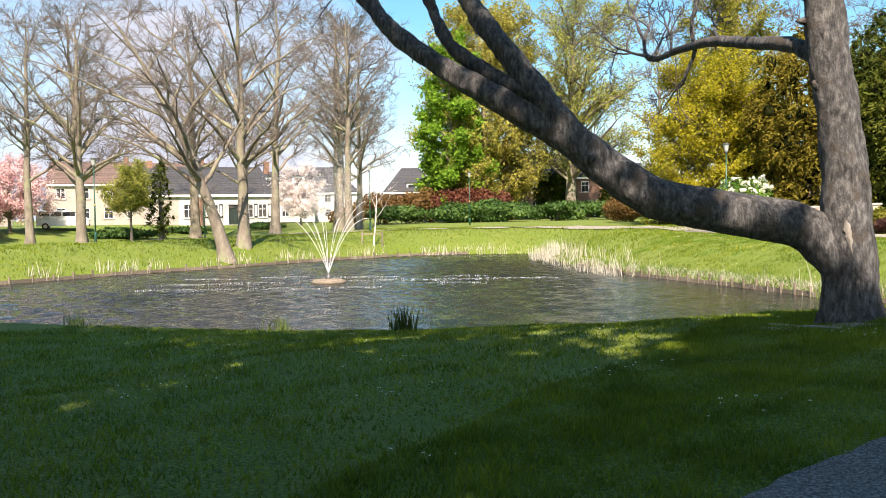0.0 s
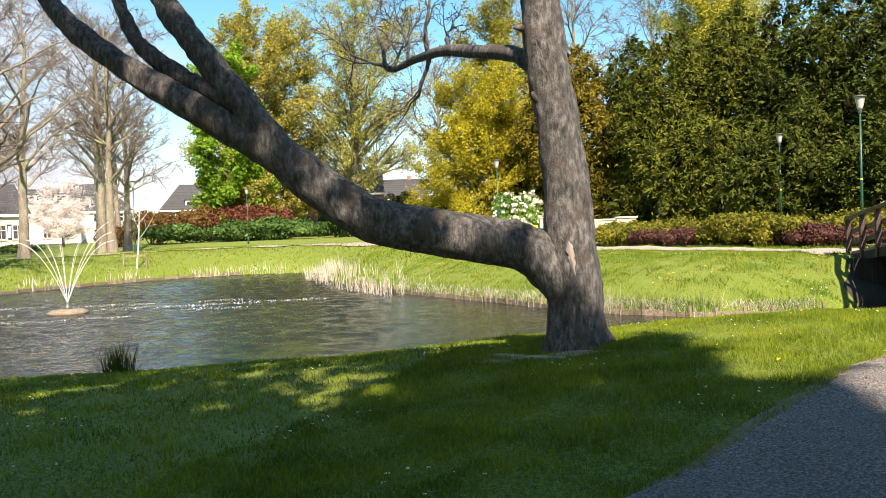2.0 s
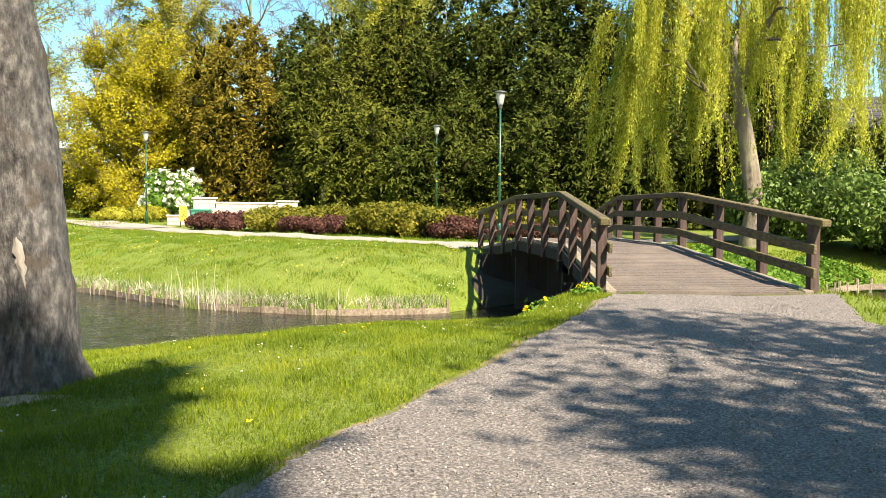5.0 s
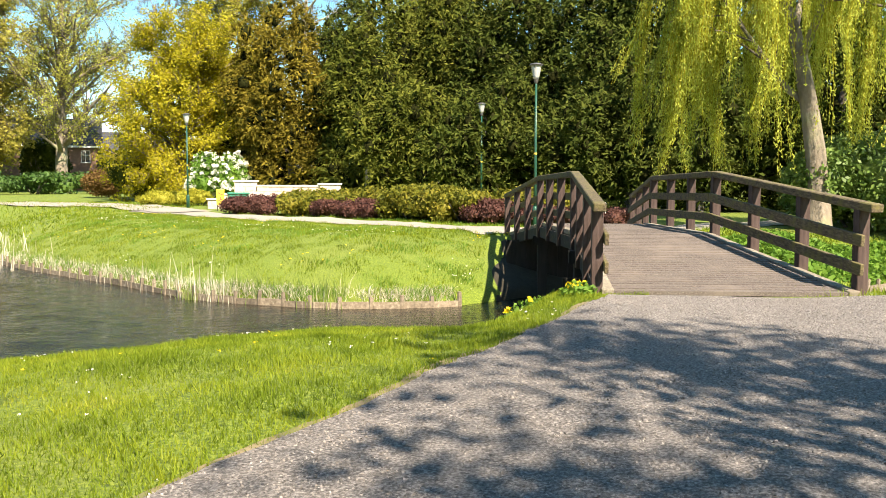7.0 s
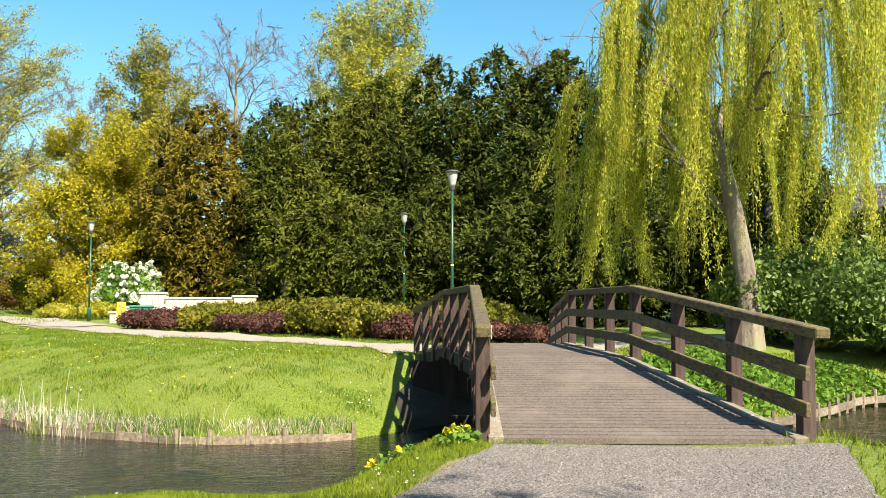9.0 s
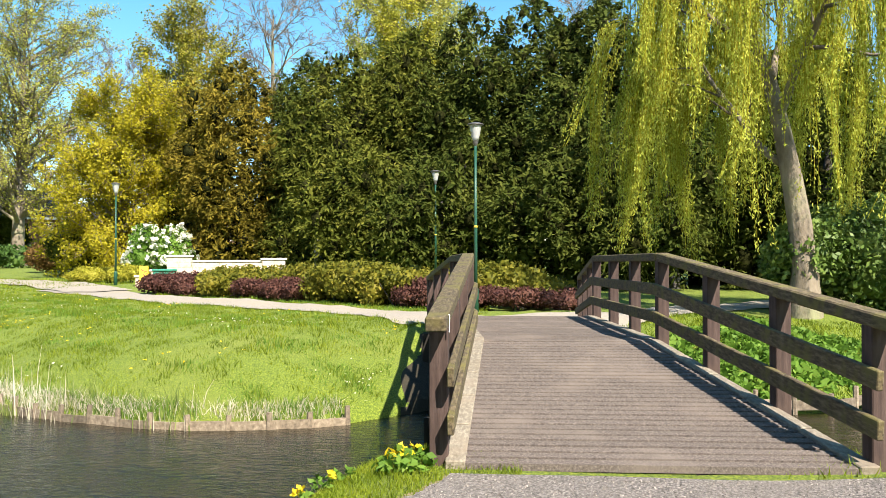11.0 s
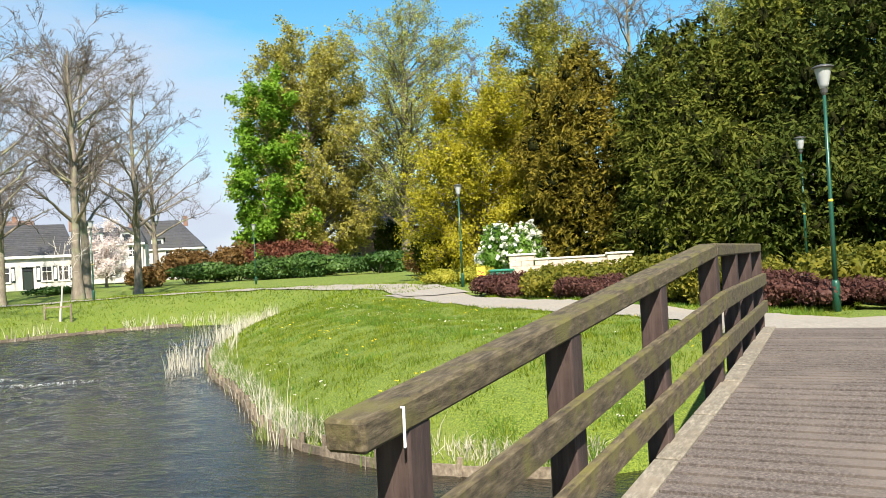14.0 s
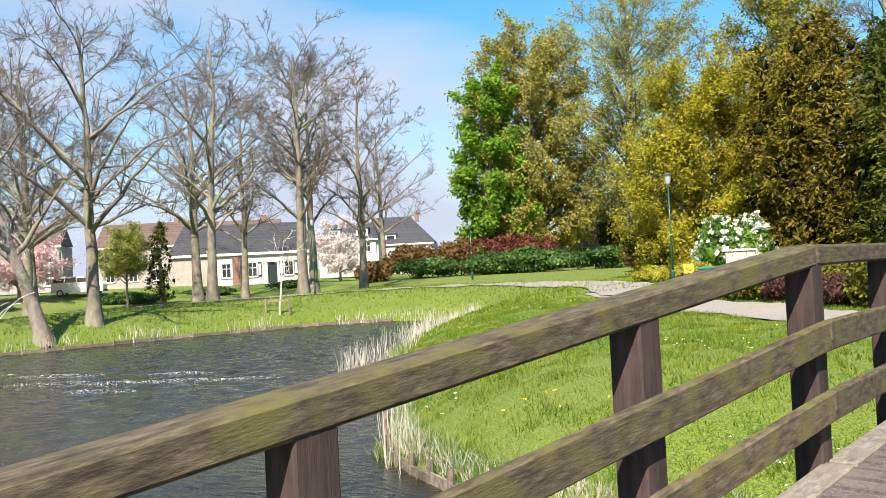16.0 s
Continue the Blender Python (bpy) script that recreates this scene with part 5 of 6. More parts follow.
bush("shrub", -55.0, 85.5, 3.2, 2.4, 7.0, M_LEAF_YEW, "dark evergreen beside the lime tree", "shrub", 0.2, 20, 12, 85)
bush("shrub", -46, 86, 2.6, 2.4, 6.0, M_LEAF_YEW, "dark evergreen beside the lime tree", "shrub", 0.2, 20, 12, 86)
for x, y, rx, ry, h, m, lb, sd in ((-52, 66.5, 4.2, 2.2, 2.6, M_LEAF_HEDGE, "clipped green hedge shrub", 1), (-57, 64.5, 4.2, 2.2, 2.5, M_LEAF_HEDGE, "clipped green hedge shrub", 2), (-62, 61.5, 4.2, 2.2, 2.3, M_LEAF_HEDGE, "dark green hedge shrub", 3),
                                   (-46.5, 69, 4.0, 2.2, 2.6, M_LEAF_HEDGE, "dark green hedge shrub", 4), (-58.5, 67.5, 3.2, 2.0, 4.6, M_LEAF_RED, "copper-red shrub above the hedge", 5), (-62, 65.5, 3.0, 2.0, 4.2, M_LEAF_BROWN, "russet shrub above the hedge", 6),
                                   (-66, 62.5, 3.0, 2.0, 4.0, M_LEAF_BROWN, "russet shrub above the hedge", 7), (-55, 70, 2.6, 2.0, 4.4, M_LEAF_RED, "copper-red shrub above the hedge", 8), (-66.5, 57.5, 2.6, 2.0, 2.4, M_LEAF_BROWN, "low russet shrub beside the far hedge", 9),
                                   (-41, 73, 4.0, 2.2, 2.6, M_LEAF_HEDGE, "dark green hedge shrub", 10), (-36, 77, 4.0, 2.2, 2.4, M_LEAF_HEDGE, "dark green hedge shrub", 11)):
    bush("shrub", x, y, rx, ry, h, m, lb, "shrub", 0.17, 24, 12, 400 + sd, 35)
dome_tree(-73, 34.0, 7.6, 2.7, 2.4, 0.14, 91, "slim young tree in pale green leaf before the house", 30, 7, 8, 0, M_LEAF_LIME, 0.09, 9, 0.18, fork=0.3)
dome_tree(-84, 28.5, 6.8, 4.2, 1.2, 0.18, 92, "flowering cherry full of pink blossom", 36, 8, 8, 0, M_PETAL_PINK, 0.10, 9, 0.18, fork=0.2)
dome_tree(-80, 22.0, 6.0, 3.6, 1.2, 0.16, 93, "flowering cherry full of pink blossom", 32, 8, 8, 0, M_PETAL_PINK, 0.10, 9, 0.18, fork=0.2)
dome_tree(-77.5, 61.5, 7.2, 3.4, 0.8, 0.16, 94, "magnolia with pale pink blossom", 32, 8, 8, 0, M_PETAL_PALE, 0.09, 8, 0.18, fork=0.15)
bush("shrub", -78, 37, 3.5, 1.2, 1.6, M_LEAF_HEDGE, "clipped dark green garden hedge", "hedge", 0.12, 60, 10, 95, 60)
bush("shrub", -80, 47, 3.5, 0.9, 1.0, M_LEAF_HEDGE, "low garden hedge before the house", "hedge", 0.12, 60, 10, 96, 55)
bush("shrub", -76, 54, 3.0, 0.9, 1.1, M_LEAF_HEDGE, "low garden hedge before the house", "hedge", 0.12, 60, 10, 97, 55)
for x, y, rx, ry, h, sd in ((9.6, 17.6, 2.2, 1.8, 2.9, 1), (12.4, 16.2, 2.4, 2.0, 3.0, 2), (15.6, 16.4, 2.6, 2.0, 3.2, 3), (11.0, 20, 2.6, 2.0, 3.6, 4), (19, 17, 2.8, 2.2, 3.4, 5)):
    bush("laurel", x, y, rx, ry, h, M_LEAF_LAUREL, "big glossy-leaved laurel with small white flowers", "shrub", 0.085, 110, 14, 500 + sd, flowers=M_PETAL_WHITE, flower_size=0.022, flower_n=45)
for x, y, rx, ry, h, sd in ((-26, 62, 3, 2, 2.2, 6), (-21, 60, 3, 2, 2.6, 7), (-30, 66, 3, 2, 2.8, 8), (22, 26, 4, 3, 4.5, 9), (28, 20, 4, 3, 4.5, 10), (18, 44, 5, 4, 8, 11), (26, 38, 5, 4, 8, 12), (36, 28, 5, 4, 7, 13)):
    bush("shrub", x, y, rx, ry, h, M_LEAF_YEW, "dark shrubbery at the park's edge", "shrub", 0.20, 16, 12, 520 + sd)

# ---- trees behind the walker that shade the lawn and path ----
SHADE_SPEC = [(12, 54, 0.40, 0.36, 0.06, 0.03, 9), (7, 45, 0.55, 0.22, 0.12, 0.03, 6), (6, 45, 0.52, 0.2, 0.16, 0.02, 3), (2, 42, 0.55, 0.15, 0.2, 0.0, 2)]


def shade_tree(x, y, h, r, seed, per, leaf, label):
    rng = np.random.default_rng(seed)
    br = flare(grow(rng, (0, 0, -0.2), (0.0, 0.0, 1.0), h * 0.78, r, SHADE_SPEC), 0.4)
    pts = twig_points(br, 2, rng, per, 0.4)
    gap = np.sin(pts[:, 0] * 1.1 + seed) * np.sin(pts[:, 1] * 1.3 + 1) + 0.6 * np.sin(pts[:, 2] * 0.9) + rng.normal(0, 0.25, len(pts))
    pts = pts[gap < 0.62]                   # ragged gaps between the leafy sprays
    return split_tree("tree", x, y, ground(x, y), br, M_BARK, M_TWIG, label, "tree", (pts, leaf, M_LEAF_SHADE, 0.6, np.array([0, 0, 0.6])), least=0.012)


shade_w = shade_tree(-4.9, -21.6, 26, 0.5, 201, 5, 0.30, "unseen broad leafing park tree behind the walker")
shade_tree(-11.5, -24.5, 25, 0.5, 202, 4, 0.30, "broad leafing park tree on the lawn")
shade_tree(-17.5, -21.5, 22, 0.45, 205, 12, 0.40, "leafing park tree on the lawn's far side")
shade_tree(1.6, -25.2, 22, 0.5, 204, 14, 0.42, "tall leafing park tree by the path")
shade_tree(4.8, -13.2, 12.5, 0.28, 203, 20, 0.10, "park tree coming into leaf beside the path")
shade_tree(9.4, -15.8, 14, 0.3, 206, 14, 0.10, "park tree coming into leaf on the lawn")
shade_tree(7.0, -12.4, 11, 0.25, 207, 12, 0.10, "small park tree coming into leaf")

# two unseen low crowns added overhead to cut skylight on the lawn
for x, y, sd in ((-6.8, -18.2, 211), (-14.0, -16.6, 212)):
    dome_tree(x, y, 11.5, 5.8, 5.0, 0.35, sd, "unseen low spreading tree added to block skylight", 40, 8, 8, 0, M_LEAF_SHADE, 0.14, 9, 0.2, fork=0.25, bark=M_BARK, twig=M_TWIG, full=0.4, gaps=0.42)
for x, y, turn, k in ((-24, -31, 40, 1.0), (-15, -34, 100, 1.05), (-4, -34, 170, 1.0), (8, -36, 220, 1.0), (-34, -28, 280, 0.95)):   # unseen trees added behind the walker to block low skylight
    copy_thing(shade_w, pose(x, y, ground(x, y), 0, 0, turn) @ Matrix.Diagonal((k, k, k, 1)))

# ---- water's edge: boards and stakes ----
def bank_edge(name, i0, i1, label, up=0.06, step=0.9, seed=1):
    """Boards behind a row of stakes along part of the shore."""
    rng = random.Random(seed)
    line = SHORE_LINE[i0:i1]
    s = np.concatenate([[0], np.cumsum(np.linalg.norm(np.diff(line, axis=0), axis=1))])
    ob = thing(name, 0, 0, 0, 0, label, "bank edging")
    n = int(s[-1] / step)
    d = np.gradient(line, axis=0)
    nrm = np.stack([d[:, 1], -d[:, 0]], 1) / np.linalg.norm(d, axis=1)[:, None]
    mid = line[len(line) // 2] + nrm[len(line) // 2] * 0.3
    line = line + nrm * (0.13 if shore_distance(mid[0], mid[1])[0] < 0 else -0.13)
    at_ = lambda q: (float(np.interp(q, s, line[:, 0])), float(np.interp(q, s, line[:, 1])))
    bm = bmesh.new()
    bmesh.ops.create_cone(bm, cap_ends=True, segments=6, radius1=0.05, radius2=0.045, depth=0.62)
    me = bpy.data.meshes.new("stake")
    bm.to_mesh(me)
    bm.free()
    me.materials.append(M_STAKE)
    for k in range(n):
        a, b = at_(k * step), at_((k + 1) * step - 0.01)
        zt = WATER_Z + up + rng.uniform(-0.02, 0.02)
        part("board", beam((a[0], a[1], zt), (b[0], b[1], zt + rng.uniform(-0.01, 0.01)), 0.035, 0.17), M_STAKE, ob)
        child("stake", me, ob, m=pose(a[0], a[1], WATER_Z - 0.12 + rng.uniform(0, 0.09) + up, rng.uniform(-4, 4), rng.uniform(-4, 4), rng.uniform(0, 90)))
    return ob


bank_edge("bank_edging", 4 * 21, 4 * 28, "weathered boards and stakes holding the grassy bank", 0.05, 0.62, 1)
bank_edge("bank_edging", 4 * 32, 4 * 38, "weathered boards and stakes along the far bank", 0.06, 1.0, 2)
bank_edge("bank_edging", 4 * 15, 4 * 19 + 2, "pale boards and stakes under the laurel bank", 0.16, 0.62, 3)

# ---- reeds ----
def blades(name, pts, h, width, rng, lean, material, label, category="reeds"):
    """Upright tapered blades, two joints each."""
    n = len(pts)
    hh = h * rng.uniform(0.45, 1.25, n)
    a = rng.uniform(0, math.tau, n)
    side = np.stack([np.cos(a), np.sin(a), np.zeros(n)], 1) * (width * rng.uniform(0.6, 1.3, n))[:, None]
    bend = rng.normal(0, lean, (n, 3)) * hh[:, None]
    bend[:, 2] = 0
    up = np.stack([np.zeros(n), np.zeros(n), hh], 1)
    p1 = pts + up * 0.55 + bend * 0.35
    p2 = pts + up * np.sqrt(np.clip(1 - (bend ** 2).sum(1) / hh ** 2 * 0.4, 0.2, 1))[:, None] + bend
    v = np.stack([pts - side, pts + side, p1 + side * 0.8, p1 - side * 0.8, p2 + side * 0.15, p2 - side * 0.15], 1).reshape(-1, 3)
    b = np.arange(n)[:, None] * 6
    f = np.concatenate([b + np.array([0, 1, 2, 3]), b + np.array([3, 2, 4, 5])])
    return tagged(new(name, quick_mesh(name, v, f, material)), label, category, kind="stuff")


def shore_points(i0, i1, n, rng, inner, outer):
    line = SHORE_LINE[i0:i1]
    t = rng.uniform(0, len(line) - 1.001, n)
    i = t.astype(int)
    p = line[i] + (line[i + 1] - line[i]) * (t - i)[:, None]
    d = line[i + 1] - line[i]
    nrm = np.stack([d[:, 1], -d[:, 0]], 1) / np.linalg.norm(d, axis=1)[:, None]
    return p + nrm * rng.uniform(-outer, inner, n)[:, None]


rng = np.random.default_rng(55)
def clumped(p, rng, keep, size):
    """Thin out points so that they stand in clumps."""
    q = np.sin(p[:, 0] * size) * np.sin(p[:, 1] * size * 1.3 + 1) + rng.normal(0, 0.5, len(p))
    return p[q > keep]


def stand(p):
    return np.column_stack([p, np.maximum(height(p[:, 0], p[:, 1]), WATER_Z - 0.05)])


# the orientation of the shore line: land lies on the outer side
test = SHORE_LINE[100] + np.array([(SHORE_LINE[101] - SHORE_LINE[100])[1], -(SHORE_LINE[101] - SHORE_LINE[100])[0]])
OUT = 1 if shore_distance(test[0], test[1])[0] > 0 else -1


def bank(i0, i1, n, land, water):
    return shore_points(i0, i1, n, rng, *((land, water) if OUT > 0 else (water, land)))


blades("reeds", stand(clumped(bank(4 * 26, 4 * 31, 2000, 0.8, 1.3), rng, 0.15, 1.1)), 0.66, 0.009, rng, 0.22, M_REED, "dry pale reeds in the pond's far corner")
blades("reeds", stand(clumped(bank(4 * 29, 4 * 33, 900, 0.4, 0.4), rng, 0.1, 0.9)), 0.5, 0.013, rng, 0.22, M_REED, "dry pale reeds along the far bank")
blades("reeds", stand(clumped(bank(4 * 22, 4 * 27, 800, 0.35, 0.35), rng, 0.3, 1.3)), 0.40, 0.006, rng, 0.18, M_REED, "dry pale reed stalks along the boarded bank")
blades("reeds", stand(bank(4 * 24 - 3, 4 * 24 + 2, 26, 0.1, 0.3)), 0.95, 0.008, rng, 0.08, M_REED, "tall dry reed stalks in a clump")
blades("reeds", stand(clumped(bank(4 * 22, 4 * 27, 1500, 0.4, 0.2), rng, 0.1, 1.7)), 0.36, 0.008, rng, 0.2, M_REED_GREEN, "green iris leaves at the boarded bank", "water plants")
blades("reeds", stand(clumped(bank(4 * 33, 4 * 37, 700, 0.4, 0.2), rng, 0.1, 0.9)), 0.5, 0.012, rng, 0.2, M_REED, "dry grass along the far bank")
blades("bank_grass", stand(clumped(bank(4 * 21, 4 * 28, 5200, 0.32, 0.06), rng, -0.2, 2.3)), 0.20, 0.005, rng, 0.5, M_REED, "dry grass hanging over the boarded bank", "grass")
blades("bank_grass", stand(clumped(bank(4 * 21, 4 * 28, 4200, 0.34, 0.04), rng, -0.1, 1.9)), 0.20, 0.006, rng, 0.45, M_LEAF_HERB, "fresh grass hanging over the boarded bank", "grass")
for x, y, n, h, m, lb in ((-13.45, -3.25, 130, 0.42, M_LEAF_YEW, "dark rush tuft at the water's edge"), (-15.9, -3.95, 110, 0.24, M_REED_GREEN, "green rush tuft at the water's edge"), (-20.5, -5.4, 90, 0.22, M_REED_GREEN, "green rush tuft at the water's edge"), (-4.1, 1.6, 70, 0.2, M_REED, "dry pale grass tuft at the water's edge"), (-9.2, 0.1, 60, 0.2, M_REED_GREEN, "small rush tuft at the water's edge"), (-8.2, 8.6, 90, 0.3, M_REED_GREEN, "green rush tuft at the bank")):
    p = np.column_stack([rng.normal(x, 0.13, n), rng.normal(y, 0.10, n)])
    blades("rush_tuft", stand(p), h, 0.008, rng, 0.22, m, lb, "rushes")

# ---- street lamps ----
def street_lamp(x, y, h, label="dark green park lamp with a frosted cone lantern", seed=0):
    ob = thing("street_lamp", x, y, ground(x, y), 25 * seed, label, "lamp post", "park lamps")
    part("base", lathe([(0.085, -0.1), (0.085, 0.55), (0.075, 0.62), (0.05, 0.66)], 12), M_LAMP, ob, smooth=True)
    part("pole", lathe([(0.05, 0.6), (0.045, h * 0.45), (0.04, h * 0.46), (0.033, h - 0.62)], 12), M_LAMP, ob, smooth=True)
    part("collar", lathe([(0.046, h * 0.445), (0.050, h * 0.447), (0.050, h * 0.452), (0.045, h * 0.455)], 12), M_YELLOW, ob)
    part("socket", lathe([(0.035, h - 0.64), (0.065, h - 0.58), (0.075, h - 0.5), (0.06, h - 0.49)], 12), M_LAMPTOP, ob)
    part("lantern", lathe([(0.075, h - 0.50), (0.10, h - 0.42), (0.165, h - 0.10), (0.17, h - 0.07)], 16), M_FROST, ob, "frosted glass cone", smooth=True)
    part("cap", lathe([(0.215, h - 0.085), (0.225, h - 0.065), (0.20, h - 0.045), (0.10, h - 0.01), (0.03, h)], 16), M_LAMPTOP, ob, "dark flat cap", smooth=True)
    return ob


for k, (x, y, h) in enumerate(((-0.33, 17.15, 5.1), (-17.8, 33.4, 4.85), (-2.53, 31.6, 5.15), (-45.8, 50.3, 4.9), (-43.75, 33.3, 5.0), (-49.5, 14.5, 5.1), (-71, 41, 5.0))):
    street_lamp(x, y, h, seed=k)

# ---- stone seat wall with pillars, notice sign and grit box ----
def stone_wall():
    ob = thing("seat_wall", -15.4, 33.6, ground(-15.4, 33.6), 20, "low pink stone wall with pale coping and end pillars", "wall")
    rs = random.Random(3)
    def courses(x0, x1, y0, depth, z0, rows, bh, bw):
        for r in range(rows):
            x = x0 - (bw * 0.5 if r % 2 else 0)
            while x < x1 - 0.02:
                a, b = max(x, x0), min(x + bw, x1)
                if b - a > 0.05:
                    part("stone", box(b - a - 0.012, depth - rs.uniform(0, 0.012), bh - 0.012, (a + b) / 2, y0, z0 + bh * (r + 0.5)), M_STONE, ob)
                x += bw
    courses(0.0, 1.15, 0.0, 0.5, -0.1, 6, 0.24, 0.55)
    part("coping", box(1.3, 0.62, 0.09, 0.575, 0, 1.39), M_COPING, ob, bevel=0.012)
    courses(1.15, 4.4, 0.05, 0.4, -0.1, 5, 0.24, 0.62)
    part("coping", box(3.25, 0.5, 0.09, 2.775, 0.05, 1.15), M_COPING, ob, bevel=0.012)
    courses(4.4, 5.5, 0.0, 0.5, -0.1, 5, 0.26, 0.55)
    part("coping", box(1.25, 0.62, 0.09, 4.95, 0, 1.25), M_COPING, ob, bevel=0.012)
    for i, (x, w, h) in enumerate(((-0.35, 0.7, 0.78), (-1.0, 0.7, 0.5))):
        courses(x - w / 2, x + w / 2, -0.25 - 0.3 * i, 0.6, -0.1, 3 if i == 0 else 2, 0.26, 0.4)
        part("coping", box(w + 0.12, 0.72, 0.08, x, -0.25 - 0.3 * i, 0.72 - 0.26 * i), M_COPING, ob, bevel=0.01)
    return ob


stone_wall()
sg = thing("notice_sign", -14.55, 29.0, ground(-14.55, 29.0), 22, "yellow notice sign with red marks on short posts", "sign")
part("panel", box(0.36, 0.04, 0.72, 0, 0, 0.62), M_YELLOW, sg, bevel=0.006)
for x in (-0.13, 0.13):
    part("leg", box(0.05, 0.05, 0.45, x, 0.045, 0.12), M_TIMBER, sg)
for x, z, a in ((-0.06, 0.80, 30), (0.06, 0.74, -25), (0.0, 0.60, 60), (-0.05, 0.48, -40), (0.07, 0.5, 20)):
    part("red_mark", box(0.13, 0.008, 0.05), M_RED, sg, m=pose(x, -0.024, z, 0, a, 0))
gb = thing("grit_box", -13.9, 29.6, ground(-13.9, 29.6), 22, "green plastic grit box behind the hedge", "grit box")
part("body", box(0.95, 0.62, 0.78, 0, 0, 0.38), M_GREENBOX, gb, bevel=0.03)
part("lid", box(1.02, 0.70, 0.10, 0, 0, 0.82), M_GREENBOX, gb, bevel=0.03)

# ---- houses ----
def wall_with_windows(parent, length, h, openings, material, thick=0.3, dx=0.0):
    """A wall along x with openings (x, z, w, h) that go through it."""
    xs = sorted({0.0, length, *(v for o in openings for v in (o[0] - o[2] / 2, o[0] + o[2] / 2))})
    zs = sorted({0.0, h, *(v for o in openings for v in (o[1], o[1] + o[3]))})
    bm = bmesh.new()
    for x0, x1 in zip(xs, xs[1:]):
        for z0, z1 in zip(zs, zs[1:]):
            mx, mz = (x0 + x1) / 2, (z0 + z1) / 2
            if not any(abs(mx - o[0]) < o[2] / 2 and o[1] < mz < o[1] + o[3] for o in openings):
                box(x1 - x0, thick, z1 - z0, mx + dx, thick / 2, mz, bm)
    bmesh.ops.remove_doubles(bm, verts=bm.verts, dist=0.001)
    return part("wall", bm, material, parent)


def window_part(parent, x, z, w, h, bars=1, shutters=False):
    fr = bmesh.new()
    rings = []
    for y, t in ((0.04, 0.0), (0.04, 0.08), (0.12, 0.08), (0.12, 0.0)):
        rings.append([fr.verts.new((x + sx * (w / 2 - t), y, z + h / 2 + sz * (h / 2 - t))) for sx, sz in ((-1, -1), (1, -1), (1, 1), (-1, 1))])
    for r0, r1 in zip(rings, rings[1:] + rings[:1]):
        for i in range(4):
            fr.faces.new((r0[i], r0[(i + 1) % 4], r1[(i + 1) % 4], r1[i]))
    win = part("window", fr, M_WHITE, parent, "white painted window frame")
    part("glazing_bar", box(w - 0.16, 0.06, 0.06, x, 0.082, z + h * 0.62), M_WHITE, win)
    for k in range(bars):
        part("glazing_bar", box(0.05, 0.05, h - 0.16, x - w / 2 + w * (k + 1) / (bars + 1), 0.084, z + h / 2), M_WHITE, win)
    part("pane", box(w - 0.1, 0.012, h - 0.1, x, 0.12, z + h / 2), M_GLASS, win)
    part("sill", box(w + 0.2, 0.16, 0.08, x, -0.04, z - 0.04), M_COPING, win)
    if shutters:
        for sgn in (-1, 1):
            part("shutter", box(w * 0.42, 0.05, h, x + sgn * w * 0.74, -0.03, z + h / 2), M_DARKPAINT, win, "dark green shutter")
            for q in (0.27, 0.73):
                part("shutter_panel", box(w * 0.30, 0.02, h * 0.40, x + sgn * w * 0.74, -0.062, z + h * q), M_WHITE, win)
    return win


def gable_roof(parent, x0, x1, depth, z0, rise, material, over=0.35, hip=0.0):
    bm = bmesh.new()
    y0, y1, ym = -over, depth + over, depth / 2
    v = [bm.verts.new(p) for p in ((x0 - over, y0, z0), (x1 + over, y0, z0), (x1 + over, y1, z0), (x0 - over, y1, z0), (x0 - over + hip, ym, z0 + rise), (x1 + over - hip, ym, z0 + rise))]
    for f in ((0, 1, 5, 4), (2, 3, 4, 5), (3, 0, 4), (1, 2, 5), (3, 2, 1, 0)):
        bm.faces.new([v[i] for i in f])
    return part("roof", bm, material, parent)


def tile_rows(parent, x0, x1, depth, z0, rise, material, n, over=0.35, hip=0.0):
    """Courses of tiles on the front slope, each with its own edge."""
    for k in range(n):
        t0, t1 = k / n, (k + 1) / n
        q = lambda t: (-over + (depth / 2 + over) * t, z0 + rise * t)
        (ya, za), (yb, zb) = q(t0), q(t1)
        a0, a1 = x0 - over + hip * t0, x1 + over - hip * t0
        bm = bmesh.new()
        v = [bm.verts.new(p) for p in ((a0, ya, za + 0.07), (a1, ya, za + 0.07), (a1 - hip / n, yb, zb + 0.03), (a0 + hip / n, yb, zb + 0.03), (a0, ya, za + 0.0), (a1, ya, za + 0.0))]
        bm.faces.new((v[0], v[1], v[2], v[3]))
        bm.faces.new((v[4], v[5], v[1], v[0]))
        part("tile_course", bm, material, parent)


